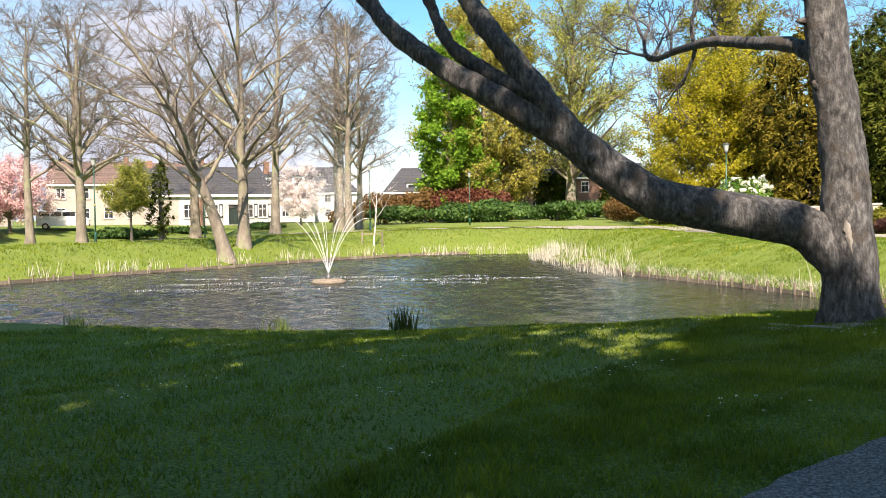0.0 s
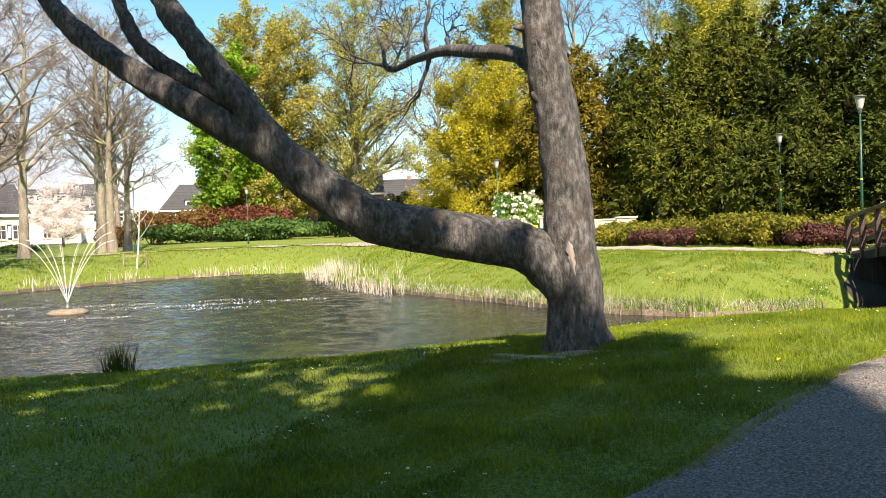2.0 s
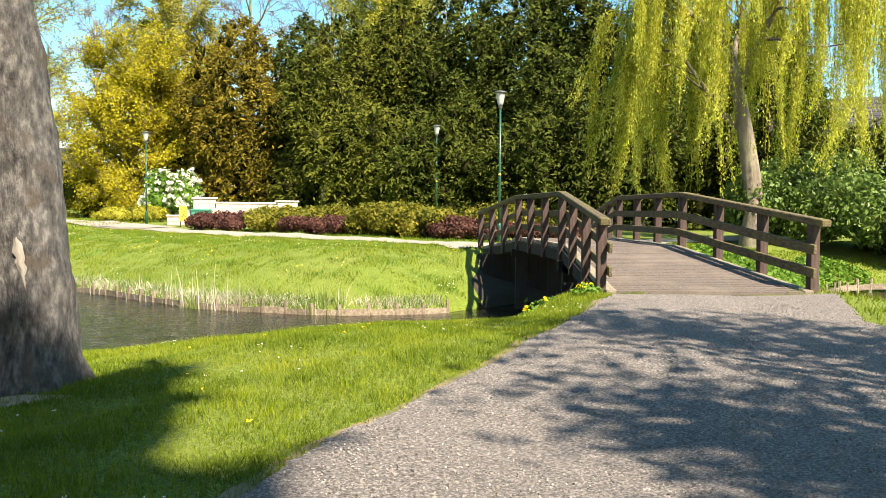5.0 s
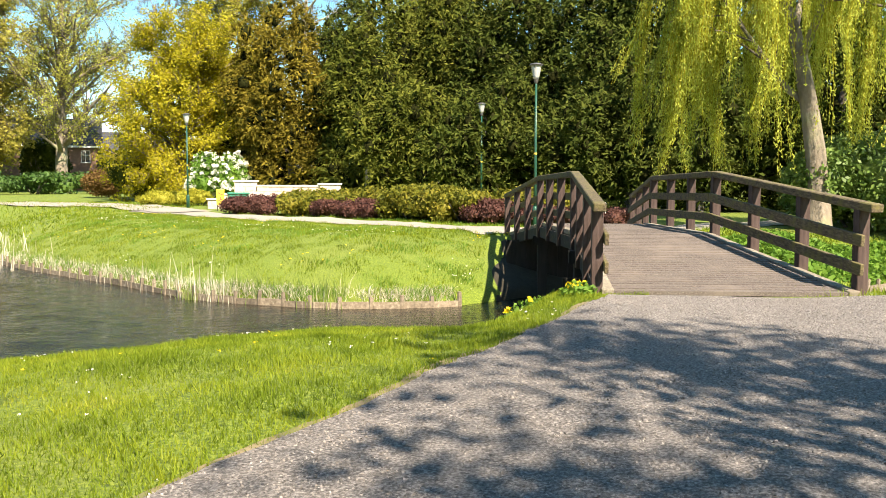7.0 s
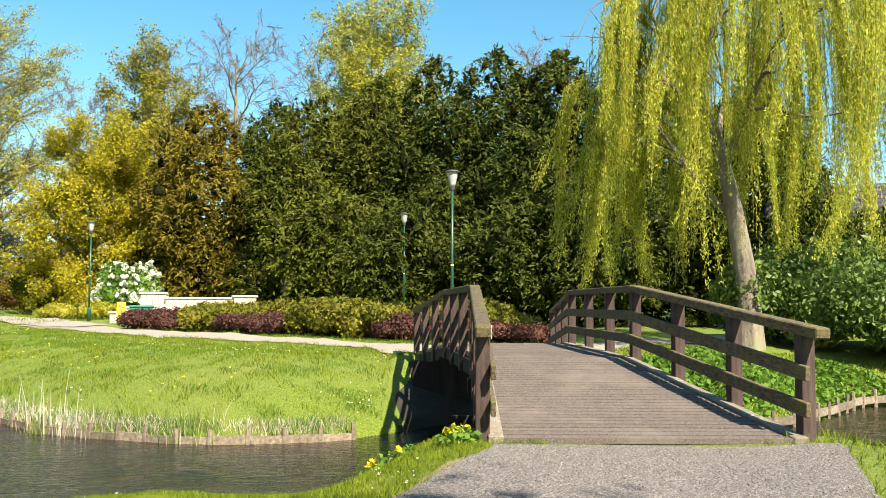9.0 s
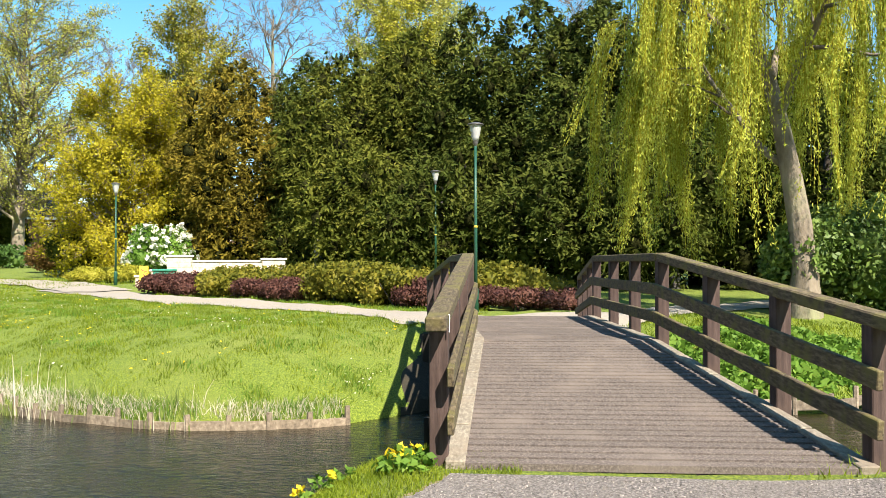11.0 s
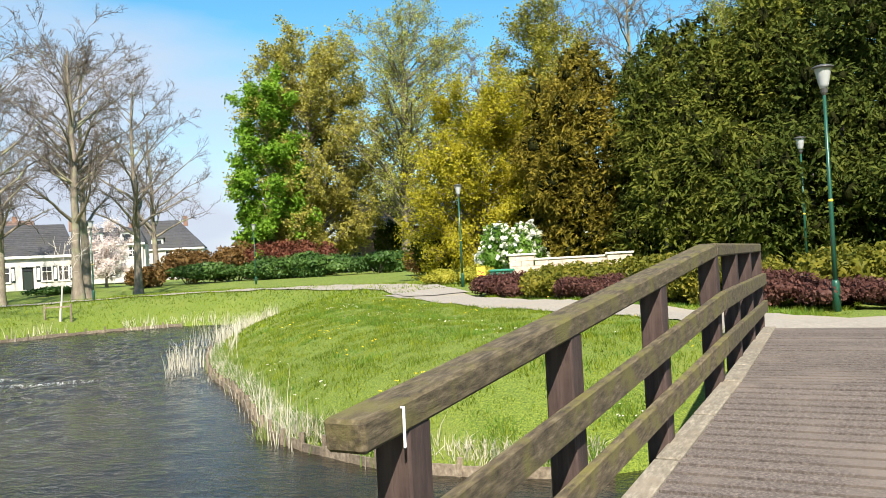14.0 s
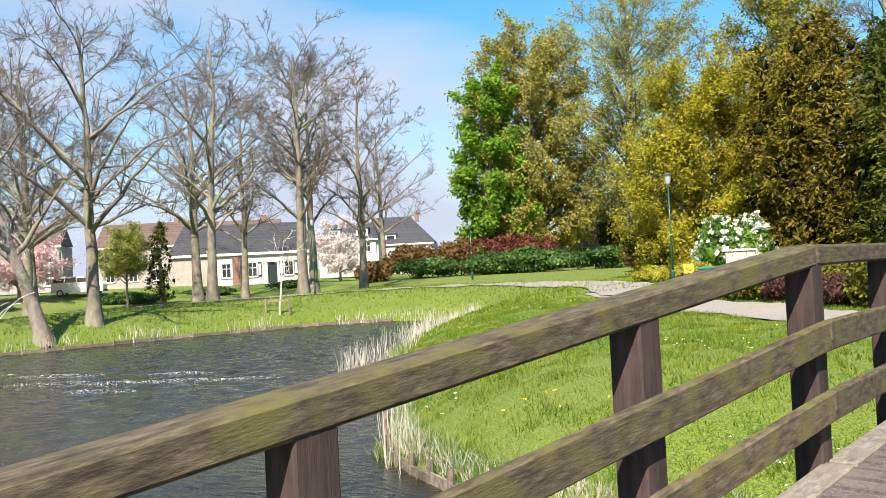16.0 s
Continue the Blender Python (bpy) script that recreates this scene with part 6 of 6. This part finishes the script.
def white_cottage():
    # x along the front, y into the house
    x0, y0, x1, y1 = -91.2, 47.7, -81.6, 60.6
    ln = math.hypot(x1 - x0, y1 - y0)
    z = 0.75
    ob = thing("house", x0, y0, z, math.degrees(math.atan2(y1 - y0, x1 - x0)), "single-storey white house with a grey tiled roof", "house")
    wall_with_windows(ob, 5.0, 3.6, [], M_BLANKWALL)
    ops = [(1.1, 0.9, 1.1, 1.7), (4.1, 0.9, 1.1, 1.7), (6.4, 0.05, 1.1, 2.5), (8.3, 0.9, 1.1, 1.7), (10.0, 0.9, 1.1, 1.7)]
    wall_with_windows(ob, ln - 5.0, 3.6, ops, M_WHITEWALL, dx=5.0)
    for x, zz, w, h in ops:
        x += 5.0
        if h < 2:
            window_part(ob, x, zz, w, h, 1, False)
        else:
            part("door", box(w - 0.12, 0.06, h * 0.8, x, 0.12, zz + h * 0.4), M_DARKPAINT, ob, "dark panelled front door")
            part("fanlight", box(w - 0.12, 0.02, h * 0.16, x, 0.12, zz + h * 0.9), M_GLASS, ob)
            part("door_frame", box(w + 0.3, 0.12, 0.14, x, -0.04, zz + h + 0.07), M_WHITE, ob)
    for x in (8.25, 9.95, 12.45, 14.15, 15.85):
        part("shutter", box(0.42, 0.05, 1.7, x, -0.03, 1.75), M_DARKPAINT, ob, "dark shutter")
        part("shutter_panel", box(0.28, 0.02, 1.3, x, -0.062, 1.75), M_WHITE, ob)
    part("brick_pier", box(0.9, 0.5, 3.3, 7.3, -0.26, 1.65), M_BRICK, ob, "red brick pier")
    part("side_wall", box(0.3, 7.4, 3.6, -0.151, 4.0, 1.8), M_BLANKWALL, ob)
    part("side_wall", box(0.3, 7.4, 3.6, ln + 0.151, 4.0, 1.8), M_WHITEWALL, ob)
    part("back_wall", box(ln, 0.3, 3.6, ln / 2, 7.86, 1.8), M_WHITEWALL, ob)
    part("cornice", box(ln + 0.7, 0.3, 0.28, ln / 2, -0.2, 3.62), M_WHITE, ob)
    gable_roof(ob, 0, ln, 8.0, 3.75, 3.6, M_SLATE, 0.35, 1.2)
    tile_rows(ob, 0, ln, 8.0, 3.77, 3.6, M_SLATE, 16, 0.35, 1.2)
    for x in (0.8, ln - 1.0):
        part("chimney", box(0.7, 0.6, 1.6, x + 1.0, 4.0, 7.3), M_BRICK, ob, "brick chimney")
    return ob


white_cottage()


def far_house(x, y, z, turn, w, d, h, rise, wall, roof, label, rows, cols, hip=0.0, dormers=0):
    ob = thing("house", x, y, z, turn, label, "house")
    ops = [(w * (c + 0.5) / cols, 0.8 + r * (h / rows), 1.1, h / rows * 0.55) for r in range(rows) for c in range(cols)]
    wall_with_windows(ob, w, h, ops, wall)
    for o in ops:
        window_part(ob, *o)
    part("side_wall", box(0.3, d - 0.6, h, -0.151, d / 2, h / 2), wall, ob)
    part("side_wall", box(0.3, d - 0.6, h, w + 0.151, d / 2, h / 2), wall, ob)
    part("back_wall", box(w, 0.3, h, w / 2, d - 0.15, h / 2), wall, ob)
    part("cornice", box(w + 0.6, 0.25, 0.25, w / 2, -0.2, h + 0.0), M_WHITE, ob)
    gable_roof(ob, 0, w, d, h + 0.13, rise, roof, 0.35, hip)
    tile_rows(ob, 0, w, d, h + 0.15, rise, roof, 9, 0.35, hip)
    for k in range(dormers):
        x0 = w * (k + 0.5) / dormers
        dm = part("dormer", box(1.7, 1.8, 1.5, x0, 1.3, h + 0.9), M_WHITE, ob, "white dormer")
        part("pane", box(1.2, 0.03, 0.9, x0, 0.385, h + 0.95), M_GLASS, dm)
        part("dormer_roof", box(2.0, 2.1, 0.14, x0, 1.25, h + 1.73), M_SLATE, dm)
    part("chimney", box(0.6, 0.6, 1.5, w * 0.8, d / 2, h + rise), M_BRICK, ob)
    return ob


far_house(-103, 44, 1.0, 50, 11, 8, 5.0, 3.0, M_BLANKWALL, M_TILE, "sand-coloured house with a red tiled roof", 2, 4)
far_house(-106, 60, 1.0, 50, 10, 8, 5.5, 3.2, M_WHITEWALL, M_TILE, "white house with a red tiled roof", 2, 3, 0, 1)
far_house(-112, 28, 1.0, 60, 14, 8, 5.6, 2.0, M_BLANKWALL, M_TILE, "long sand-coloured house row behind the cherries", 2, 6)
far_house(-98, 74, 1.0, 45, 8, 8, 5.2, 2.4, M_WHITEWALL, M_SLATE, "white house with dormers in a grey roof", 2, 3, 1.0, 2)
far_house(-104, 84, 1.0, 42, 13, 9, 4.6, 4.4, M_WHITEWALL, M_SLATE, "large house with a hipped grey roof", 2, 4, 4.0, 1)
far_house(-92, 97, 1.0, 40, 9, 8, 4.6, 4.2, M_BRICK, M_SLATE, "brick house with a hipped grey roof", 2, 3, 3.4, 1)
far_house(-66, 112, 1.0, 25, 12, 8, 5.4, 3.4, M_BRICK, M_SLATE, "brick house with slates seen between the trees", 2, 4)
far_house(-66, 90, 1.0, 28, 14, 8, 5.6, 3.6, M_BRICK, M_SLATE, "brick house behind the lime tree", 2, 4)
far_house(-42, 122, 1.0, 12, 12, 8, 5.4, 3.4, M_BRICK, M_TILE, "brick house seen between the trees", 2, 4)
far_house(-14, 118, 1.0, 0, 14, 8, 5.4, 3.4, M_WHITEWALL, M_SLATE, "white house seen behind the yews", 2, 5)
far_house(24, 52, 0.4, -30, 12, 8, 6.2, 3.0, M_BRICK, M_SLATE, "grey brick house behind the willow", 2, 5)

# ---- parked van by the cherries ----
def parked_van(x, y, turn, label, body_mat):
    ob = thing("van", x, y, ground(x, y), turn, label, "van", "parked vehicles")
    prof = [(-2.4, 0.35), (-2.45, 1.0), (-2.35, 1.15), (-1.5, 1.35), (-0.75, 1.92), (2.35, 1.95), (2.45, 1.75), (2.45, 0.35)]
    bm = bmesh.new()
    side = [[bm.verts.new((px, sy * (0.95 if pz < 1.3 else 0.82), pz)) for px, pz in prof] for sy in (-1, 1)]
    bm.faces.new(side[0])
    bm.faces.new(side[1][::-1])
    for i in range(len(prof)):
        j = (i + 1) % len(prof)
        bm.faces.new((side[0][j], side[0][i], side[1][i], side[1][j]))
    part("body", bm, body_mat, ob, bevel=0.05)
    for sy in (-1, 1):
        for a, b in ((-1.15, 0.0), (0.1, 1.1), (1.2, 2.2)):
            part("side_window", box(b - a, 0.02, 0.42, (a + b) / 2, sy * 0.875, 1.55), M_GLASS, ob)
        for wx_ in (-1.6, 1.6):
            wh = part("wheel", lathe([(0.20, -0.11), (0.33, -0.1), (0.34, 0.0), (0.33, 0.1), (0.20, 0.11)], 16), M_TYRE, ob, m=pose(wx_, sy * 0.86, 0.34, 90, 0, 0))
            part("rim", lathe([(0.05, -0.125), (0.2, -0.12), (0.2, 0.12), (0.05, 0.125)], 12), M_COPING, wh)
    part("windscreen", beam((-1.50, 0, 1.40), (-0.82, 0, 1.90), 1.5, 0.03), M_GLASS, ob)
    for sy in (-0.7, 0.7):
        part("headlight", box(0.06, 0.3, 0.18, -2.43, sy, 0.9), M_FROST, ob)
    part("bumper", box(0.12, 1.8, 0.2, -2.46, 0, 0.45), M_TYRE, ob)
    return ob


parked_van(-84.5, 34.3, 235, "white parked van beyond the lawn", M_VAN)
parked_van(-88, 25, 235, "grey parked car beyond the lawn", M_LAMPTOP)
parked_van(-52, 96, 200, "white parked van beyond the lime tree", M_VAN)

# ---- fountain ----
def fountain(x, y):
    rng = np.random.default_rng(66)
    ob = thing("fountain", x, y, WATER_Z, 0, "floating pond fountain with fanning white jets", "fountain")
    part("float", lathe([(0.35, -0.1), (0.62, -0.03), (0.66, 0.05), (0.5, 0.13), (0.22, 0.16)], 20), M_STAKE, ob, "tan float ring", smooth=True)
    part("nozzle", lathe([(0.16, 0.1), (0.14, 0.24), (0.07, 0.3), (0.06, 0.38)], 12), M_LAMPTOP, ob, smooth=True)
    for k in range(11):
        a = k * math.tau / 11 + 0.2
        v0, spread = rng.uniform(6.2, 7.3), rng.uniform(1.3, 2.9)
        t = np.linspace(0, 0.66, 10)
        line = np.stack([spread * t * math.cos(a), spread * t * math.sin(a), 0.35 + v0 * t - 4.9 * t * t], 1)
        v, f = tubes([(line, np.linspace(0.004, 0.007, 10), 3)], sides=(5, 5, 5, 5))
        child("jet", quick_mesh("jet", v, f, M_FOAM, True), ob)
    n = 15000
    t = rng.uniform(0.35, 1.35, n)
    a = rng.uniform(0, math.tau, n)
    sp = rng.uniform(0.6, 2.0, n)
    v0 = rng.uniform(7.0, 9.4, n)
    c = np.stack([sp * t * np.cos(a), sp * t * np.sin(a), np.maximum(0.05, 0.35 + v0 * t - 4.9 * t * t)], 1)
    drift = np.stack([-0.5 * rng.random(n) * t, 0.9 * rng.random(n) * t, 0.5 * rng.random(n) * t], 1)
    high = rng.random(n) < 0.3
    c[high] = np.stack([rng.normal(-0.9, 0.5, high.sum()), rng.normal(0.7, 0.6, high.sum()), rng.uniform(2.5, 9.5, high.sum())], 1)
    v, f = leaf_faces(c + drift, 0.0065, rng, 0.9)
    child("spray", quick_mesh("spray", v, f, M_FOAM), ob, "fine white spray")
    return ob


fountain(-25.05, 7.7)
# rings of white water where small jets break the surface
rng = np.random.default_rng(67)
for k, (x, y, r) in enumerate(((-27.6, 6.0, 0.9), (-29.2, 4.4, 0.7), (-22.6, 6.2, 0.6), (-25.6, 3.9, 1.5), (-27.8, 2.6, 0.7), (-25.8, 10.4, 0.9), (-23.3, 9.7, 1.2), (-21.6, 10.7, 0.7), (-20.3, 11.8, 0.8), (-20.6, 9.4, 0.7), (-30.8, 6.9, 0.7), (-28.8, 9.2, 0.6), (-22.2, 12.6, 0.6), (-18.9, 12.9, 0.5))):
    r *= 0.95
    n = int(230 * r)
    a, q = rng.uniform(0, math.tau, n), np.sqrt(rng.random(n)) * r
    c = np.stack([1.25 * q * np.cos(a), 0.75 * q * np.sin(a), 0.012 + 0.07 * rng.random(n) * (1 - q / r)], 1) * np.array([1.5, 0.7, 1.0])
    v, f = leaf_faces(c, 0.021, rng, 0.5, np.array([0, 0, 3.0]))
    ob = tagged(new("water_splash", quick_mesh("water_splash", v, f, M_FOAM)), "patch of white bubbling water", "water splash", "bubbling jets in the pond", kind="stuff")
    ob.matrix_basis = pose(x, y, WATER_Z, 0, 0, 34)

# ---- young tree with stakes on the far bank ----
sp = thing("sapling", -38.3, 26.9, ground(-38.3, 26.9), 0, "slim young tree tied between two stakes", "young tree")
rng = np.random.default_rng(12)
br = grow(rng, (0, 0, -0.1), (0.02, 0, 1), 4.2, 0.06, [(7, 40, 0.45, 0.35, 0.05, 0.03, 7), (4, 40, 0.5, 0.3, 0.1, 0.02, 4), (0, 0, 0, 0, 0.1, 0, 3)])
v, f = tubes(br, least=0.008)
child("trunk", quick_mesh("trunk", v, f, M_DEADWOOD, True), sp)
for dx in (-0.75, 0.55):
    part("stake", lathe([(0.05, -0.2), (0.05, 0.85), (0.03, 0.9)], 8), M_STAKE, sp, m=pose(dx * 0.7, dx * 0.7, 0))
part("crossbar", beam((-0.55, -0.55, 0.75), (0.42, 0.42, 0.75), 0.05, 0.08), M_STAKE, sp)

# ---- plants on the banks ----
def herb(x, y, r, n, leaf, material, label, seed, flowers=0, flower_mat=M_PETAL_YELLOW, h=0.3, category="wild plant"):
    rng = np.random.default_rng(seed)
    ob = thing("wild_plant", x, y, ground(x, y), 0, label, category)
    a, q = rng.uniform(0, math.tau, n), np.sqrt(rng.random(n)) * r
    px, py = q * np.cos(a), q * np.sin(a)
    gz = height(x + px, y + py) - ground(x, y)
    c = np.stack([px, py, gz + 0.03 + h * rng.random(n) * (1 - 0.6 * (q / r) ** 2)], 1)
    v, f = leaf_faces(c, leaf, rng, 0.6, np.array([0, 0, 0.9]))
    child("leaves", quick_mesh("leaves", v, f, material), ob)
    if flowers:
        a, q = rng.uniform(0, math.tau, flowers), np.sqrt(rng.random(flowers)) * r * 0.7
        for fx, fy in zip(q * np.cos(a), q * np.sin(a)):
            c = np.array([fx, fy, h * 0.95 + ground(x + fx, y + fy) - ground(x, y)]) + rng.normal(0, 0.018, (8, 3))
            v, f = leaf_faces(c, 0.028, rng, 0.6)
            child("flower", quick_mesh("flower", v, f, flower_mat), ob)
    return ob


herb(-0.30, 0.02, 0.22, 130, 0.036, M_LEAF_HERB, "leafy plant with yellow flowers beside the bridge post", 1, 4, h=0.12)
herb(-0.95, 0.30, 0.26, 100, 0.03, M_LEAF_HERB, "leafy plant with yellow flowers on the bank", 2, 3, h=0.12)
for k, (x, y, r) in enumerate(((4.0, 9.6, 1.0), (5.4, 10.6, 1.1), (6.9, 11.6, 1.1), (8.3, 13.0, 1.1), (4.6, 11.6, 1.1), (6.3, 13.2, 1.2), (9.8, 14.4, 1.1), (3.4, 10.9, 0.9))):
    herb(x, y, r, 950, 0.078, M_LEAF_HERB, "broad-leaved green ground cover under the willow", 20 + k, h=0.22, category="ground cover")

# ---- grass, daisies and dandelions ----
def inside(px, py, poly):
    r = np.zeros(px.shape, bool)
    for (ax, ay), (bx, by) in zip(poly, poly[1:] + poly[:1]):
        if ay != by:
            r ^= ((ay > py) != (by > py)) & (px < (bx - ax) * (py - ay) / (by - ay) + ax)
    return r


NEAR_PATH = [tuple(p) for p in smooth_line(PATH_L, 6)] + [tuple(p) for p in smooth_line(PATH_R, 6)][::-1]
HEDGE_PATH = FAR_A + FAR_B[::-1]


def lawn_points(n, x0, x1, y0, y1, rng, shore=0.08):
    x, y = rng.uniform(x0, x1, n), rng.uniform(y0, y1, n)
    ok = ~inside(x, y, NEAR_PATH) & ~inside(x, y, HEDGE_PATH) & ~((np.abs(x - 0.55) < 2.25) & (y > 1.2) & (y < 12.0))
    x, y = x[ok], y[ok]
    ok = shore_distance(x, y) > shore
    x, y = x[ok], y[ok]
    return np.column_stack([x, y, height(x, y) - 0.01])


def grass(name, pts, h, width, rng, label, uneven=0.35):
    n = len(pts)
    x, y = pts[:, 0], pts[:, 1]
    drift = np.sin(3.7 * x + 1.3 * np.sin(2.1 * y)) * np.sin(3.1 * y + 1.7 * np.sin(1.9 * x)) + 0.6 * np.sin(9.0 * x + 2.0 * y) * np.sin(8.0 * y - 3.0 * x)
    hh = h * rng.uniform(0.5, 1.4, n) * np.clip(1.0 + uneven * drift, 0.3, 2.4)
    a = rng.uniform(0, math.tau, n)
    side = np.stack([np.cos(a), np.sin(a), np.zeros(n)], 1) * width
    tip = pts + np.stack([rng.normal(0, 0.4, n) * hh, rng.normal(0, 0.4, n) * hh, hh], 1)
    v = np.stack([pts - side, pts + side, tip], 1).reshape(-1, 3)
    return tagged(new(name, quick_mesh(name, v, np.arange(3 * n).reshape(n, 3), M_BLADE)), label, "grass", kind="stuff")


rng = np.random.default_rng(99)
grass("grass", lawn_points(430000, -7, 0.5, -13.5, 2.2, rng), 0.042, 0.0046, rng, "mown lawn grass beside the path")
grass("grass", lawn_points(120000, -20, -5, -15, 0.5, rng), 0.05, 0.009, rng, "mown lawn grass before the pond")
grass("grass", lawn_points(150000, -18, 0, 7.4, 26, rng), 0.06, 0.009, rng, "longer grass on the bank behind the pond", 0.9)
p = lawn_points(90000, -18, -0.5, 7.6, 24, rng, 0.15)
q = np.sin(p[:, 0] * 2.3 + 1) * np.sin(p[:, 1] * 2.9) + 0.6 * np.sin(p[:, 0] * 0.7) * np.sin(p[:, 1] * 0.9 + 2) + rng.normal(0, 0.18, len(p))
tuft = grass("grass", p[q > 0.55], 0.10, 0.009, rng, "coarser tufts in the bank's grass")
tuft.data.materials[0] = M_LEAF_HERB
grass("grass", lawn_points(40000, -46, -18, -2, 42, rng), 0.11, 0.03, rng, "grass on the far bank")
grass("grass", lawn_points(30000, 1.5, 12, 8, 16, rng), 0.09, 0.012, rng, "grass under the willow")
grass("grass", lawn_points(20000, 2.2, 9, -8, 2, rng), 0.07, 0.008, rng, "lawn grass on the other side of the path")


def speckle(name, pts, size, rng, material, label, h=0.05):
    c = (pts[:, None, :] + np.array([0, 0, h]) + rng.normal(0, size * 0.45, (len(pts), 5, 3)) * np.array([1, 1, 0.3])).reshape(-1, 3)
    v, f = leaf_faces(c, size * 0.55, rng, 0.7, np.array([0, 0, 1.5]))
    return tagged(new(name, quick_mesh(name, v, f, material)), label, "wild flowers", kind="stuff")


pn = rng.uniform((-4.6, -12), (4.5, 0), (230000, 2))
pn = pn[inside(pn[:, 0], pn[:, 1], NEAR_PATH)][:110000]
v, f = leaf_faces(np.column_stack([pn, height(pn[:, 0], pn[:, 1]) + 0.033]), 0.0062, rng, 0.75, np.array([0, 0, 1.6]))
tagged(new("gravel", quick_mesh("gravel", v, f, M_STONES)), "loose pale and grey stones on the path", "gravel", kind="stuff")
p = lawn_points(3000, -14, 0, -12, 0, rng)
q = np.sin(p[:, 0] * 2.1) * np.sin(p[:, 1] * 1.7 + 0.5) + rng.normal(0, 0.25, len(p))
speckle("daisies", p[q > 0.72], 0.013, rng, M_PETAL_WHITE, "white daisies in the near lawn")
p = lawn_points(5000, -18, 0, 8.5, 25, rng)
q = np.sin(p[:, 0] * 0.9) * np.sin(p[:, 1] * 1.1 + 0.5) + rng.normal(0, 0.3, len(p))
speckle("daisies", p[q > 0.85], 0.022, rng, M_PETAL_WHITE, "white daisies on the bank", 0.09)
speckle("dandelions", p[q < -1.12], 0.030, rng, M_PETAL_YELLOW, "yellow dandelions on the bank", 0.1)
p = lawn_points(14, -5, 0, -8, 0, rng)
speckle("dandelions", p, 0.018, rng, M_PETAL_YELLOW, "yellow dandelions in the near lawn", 0.045)
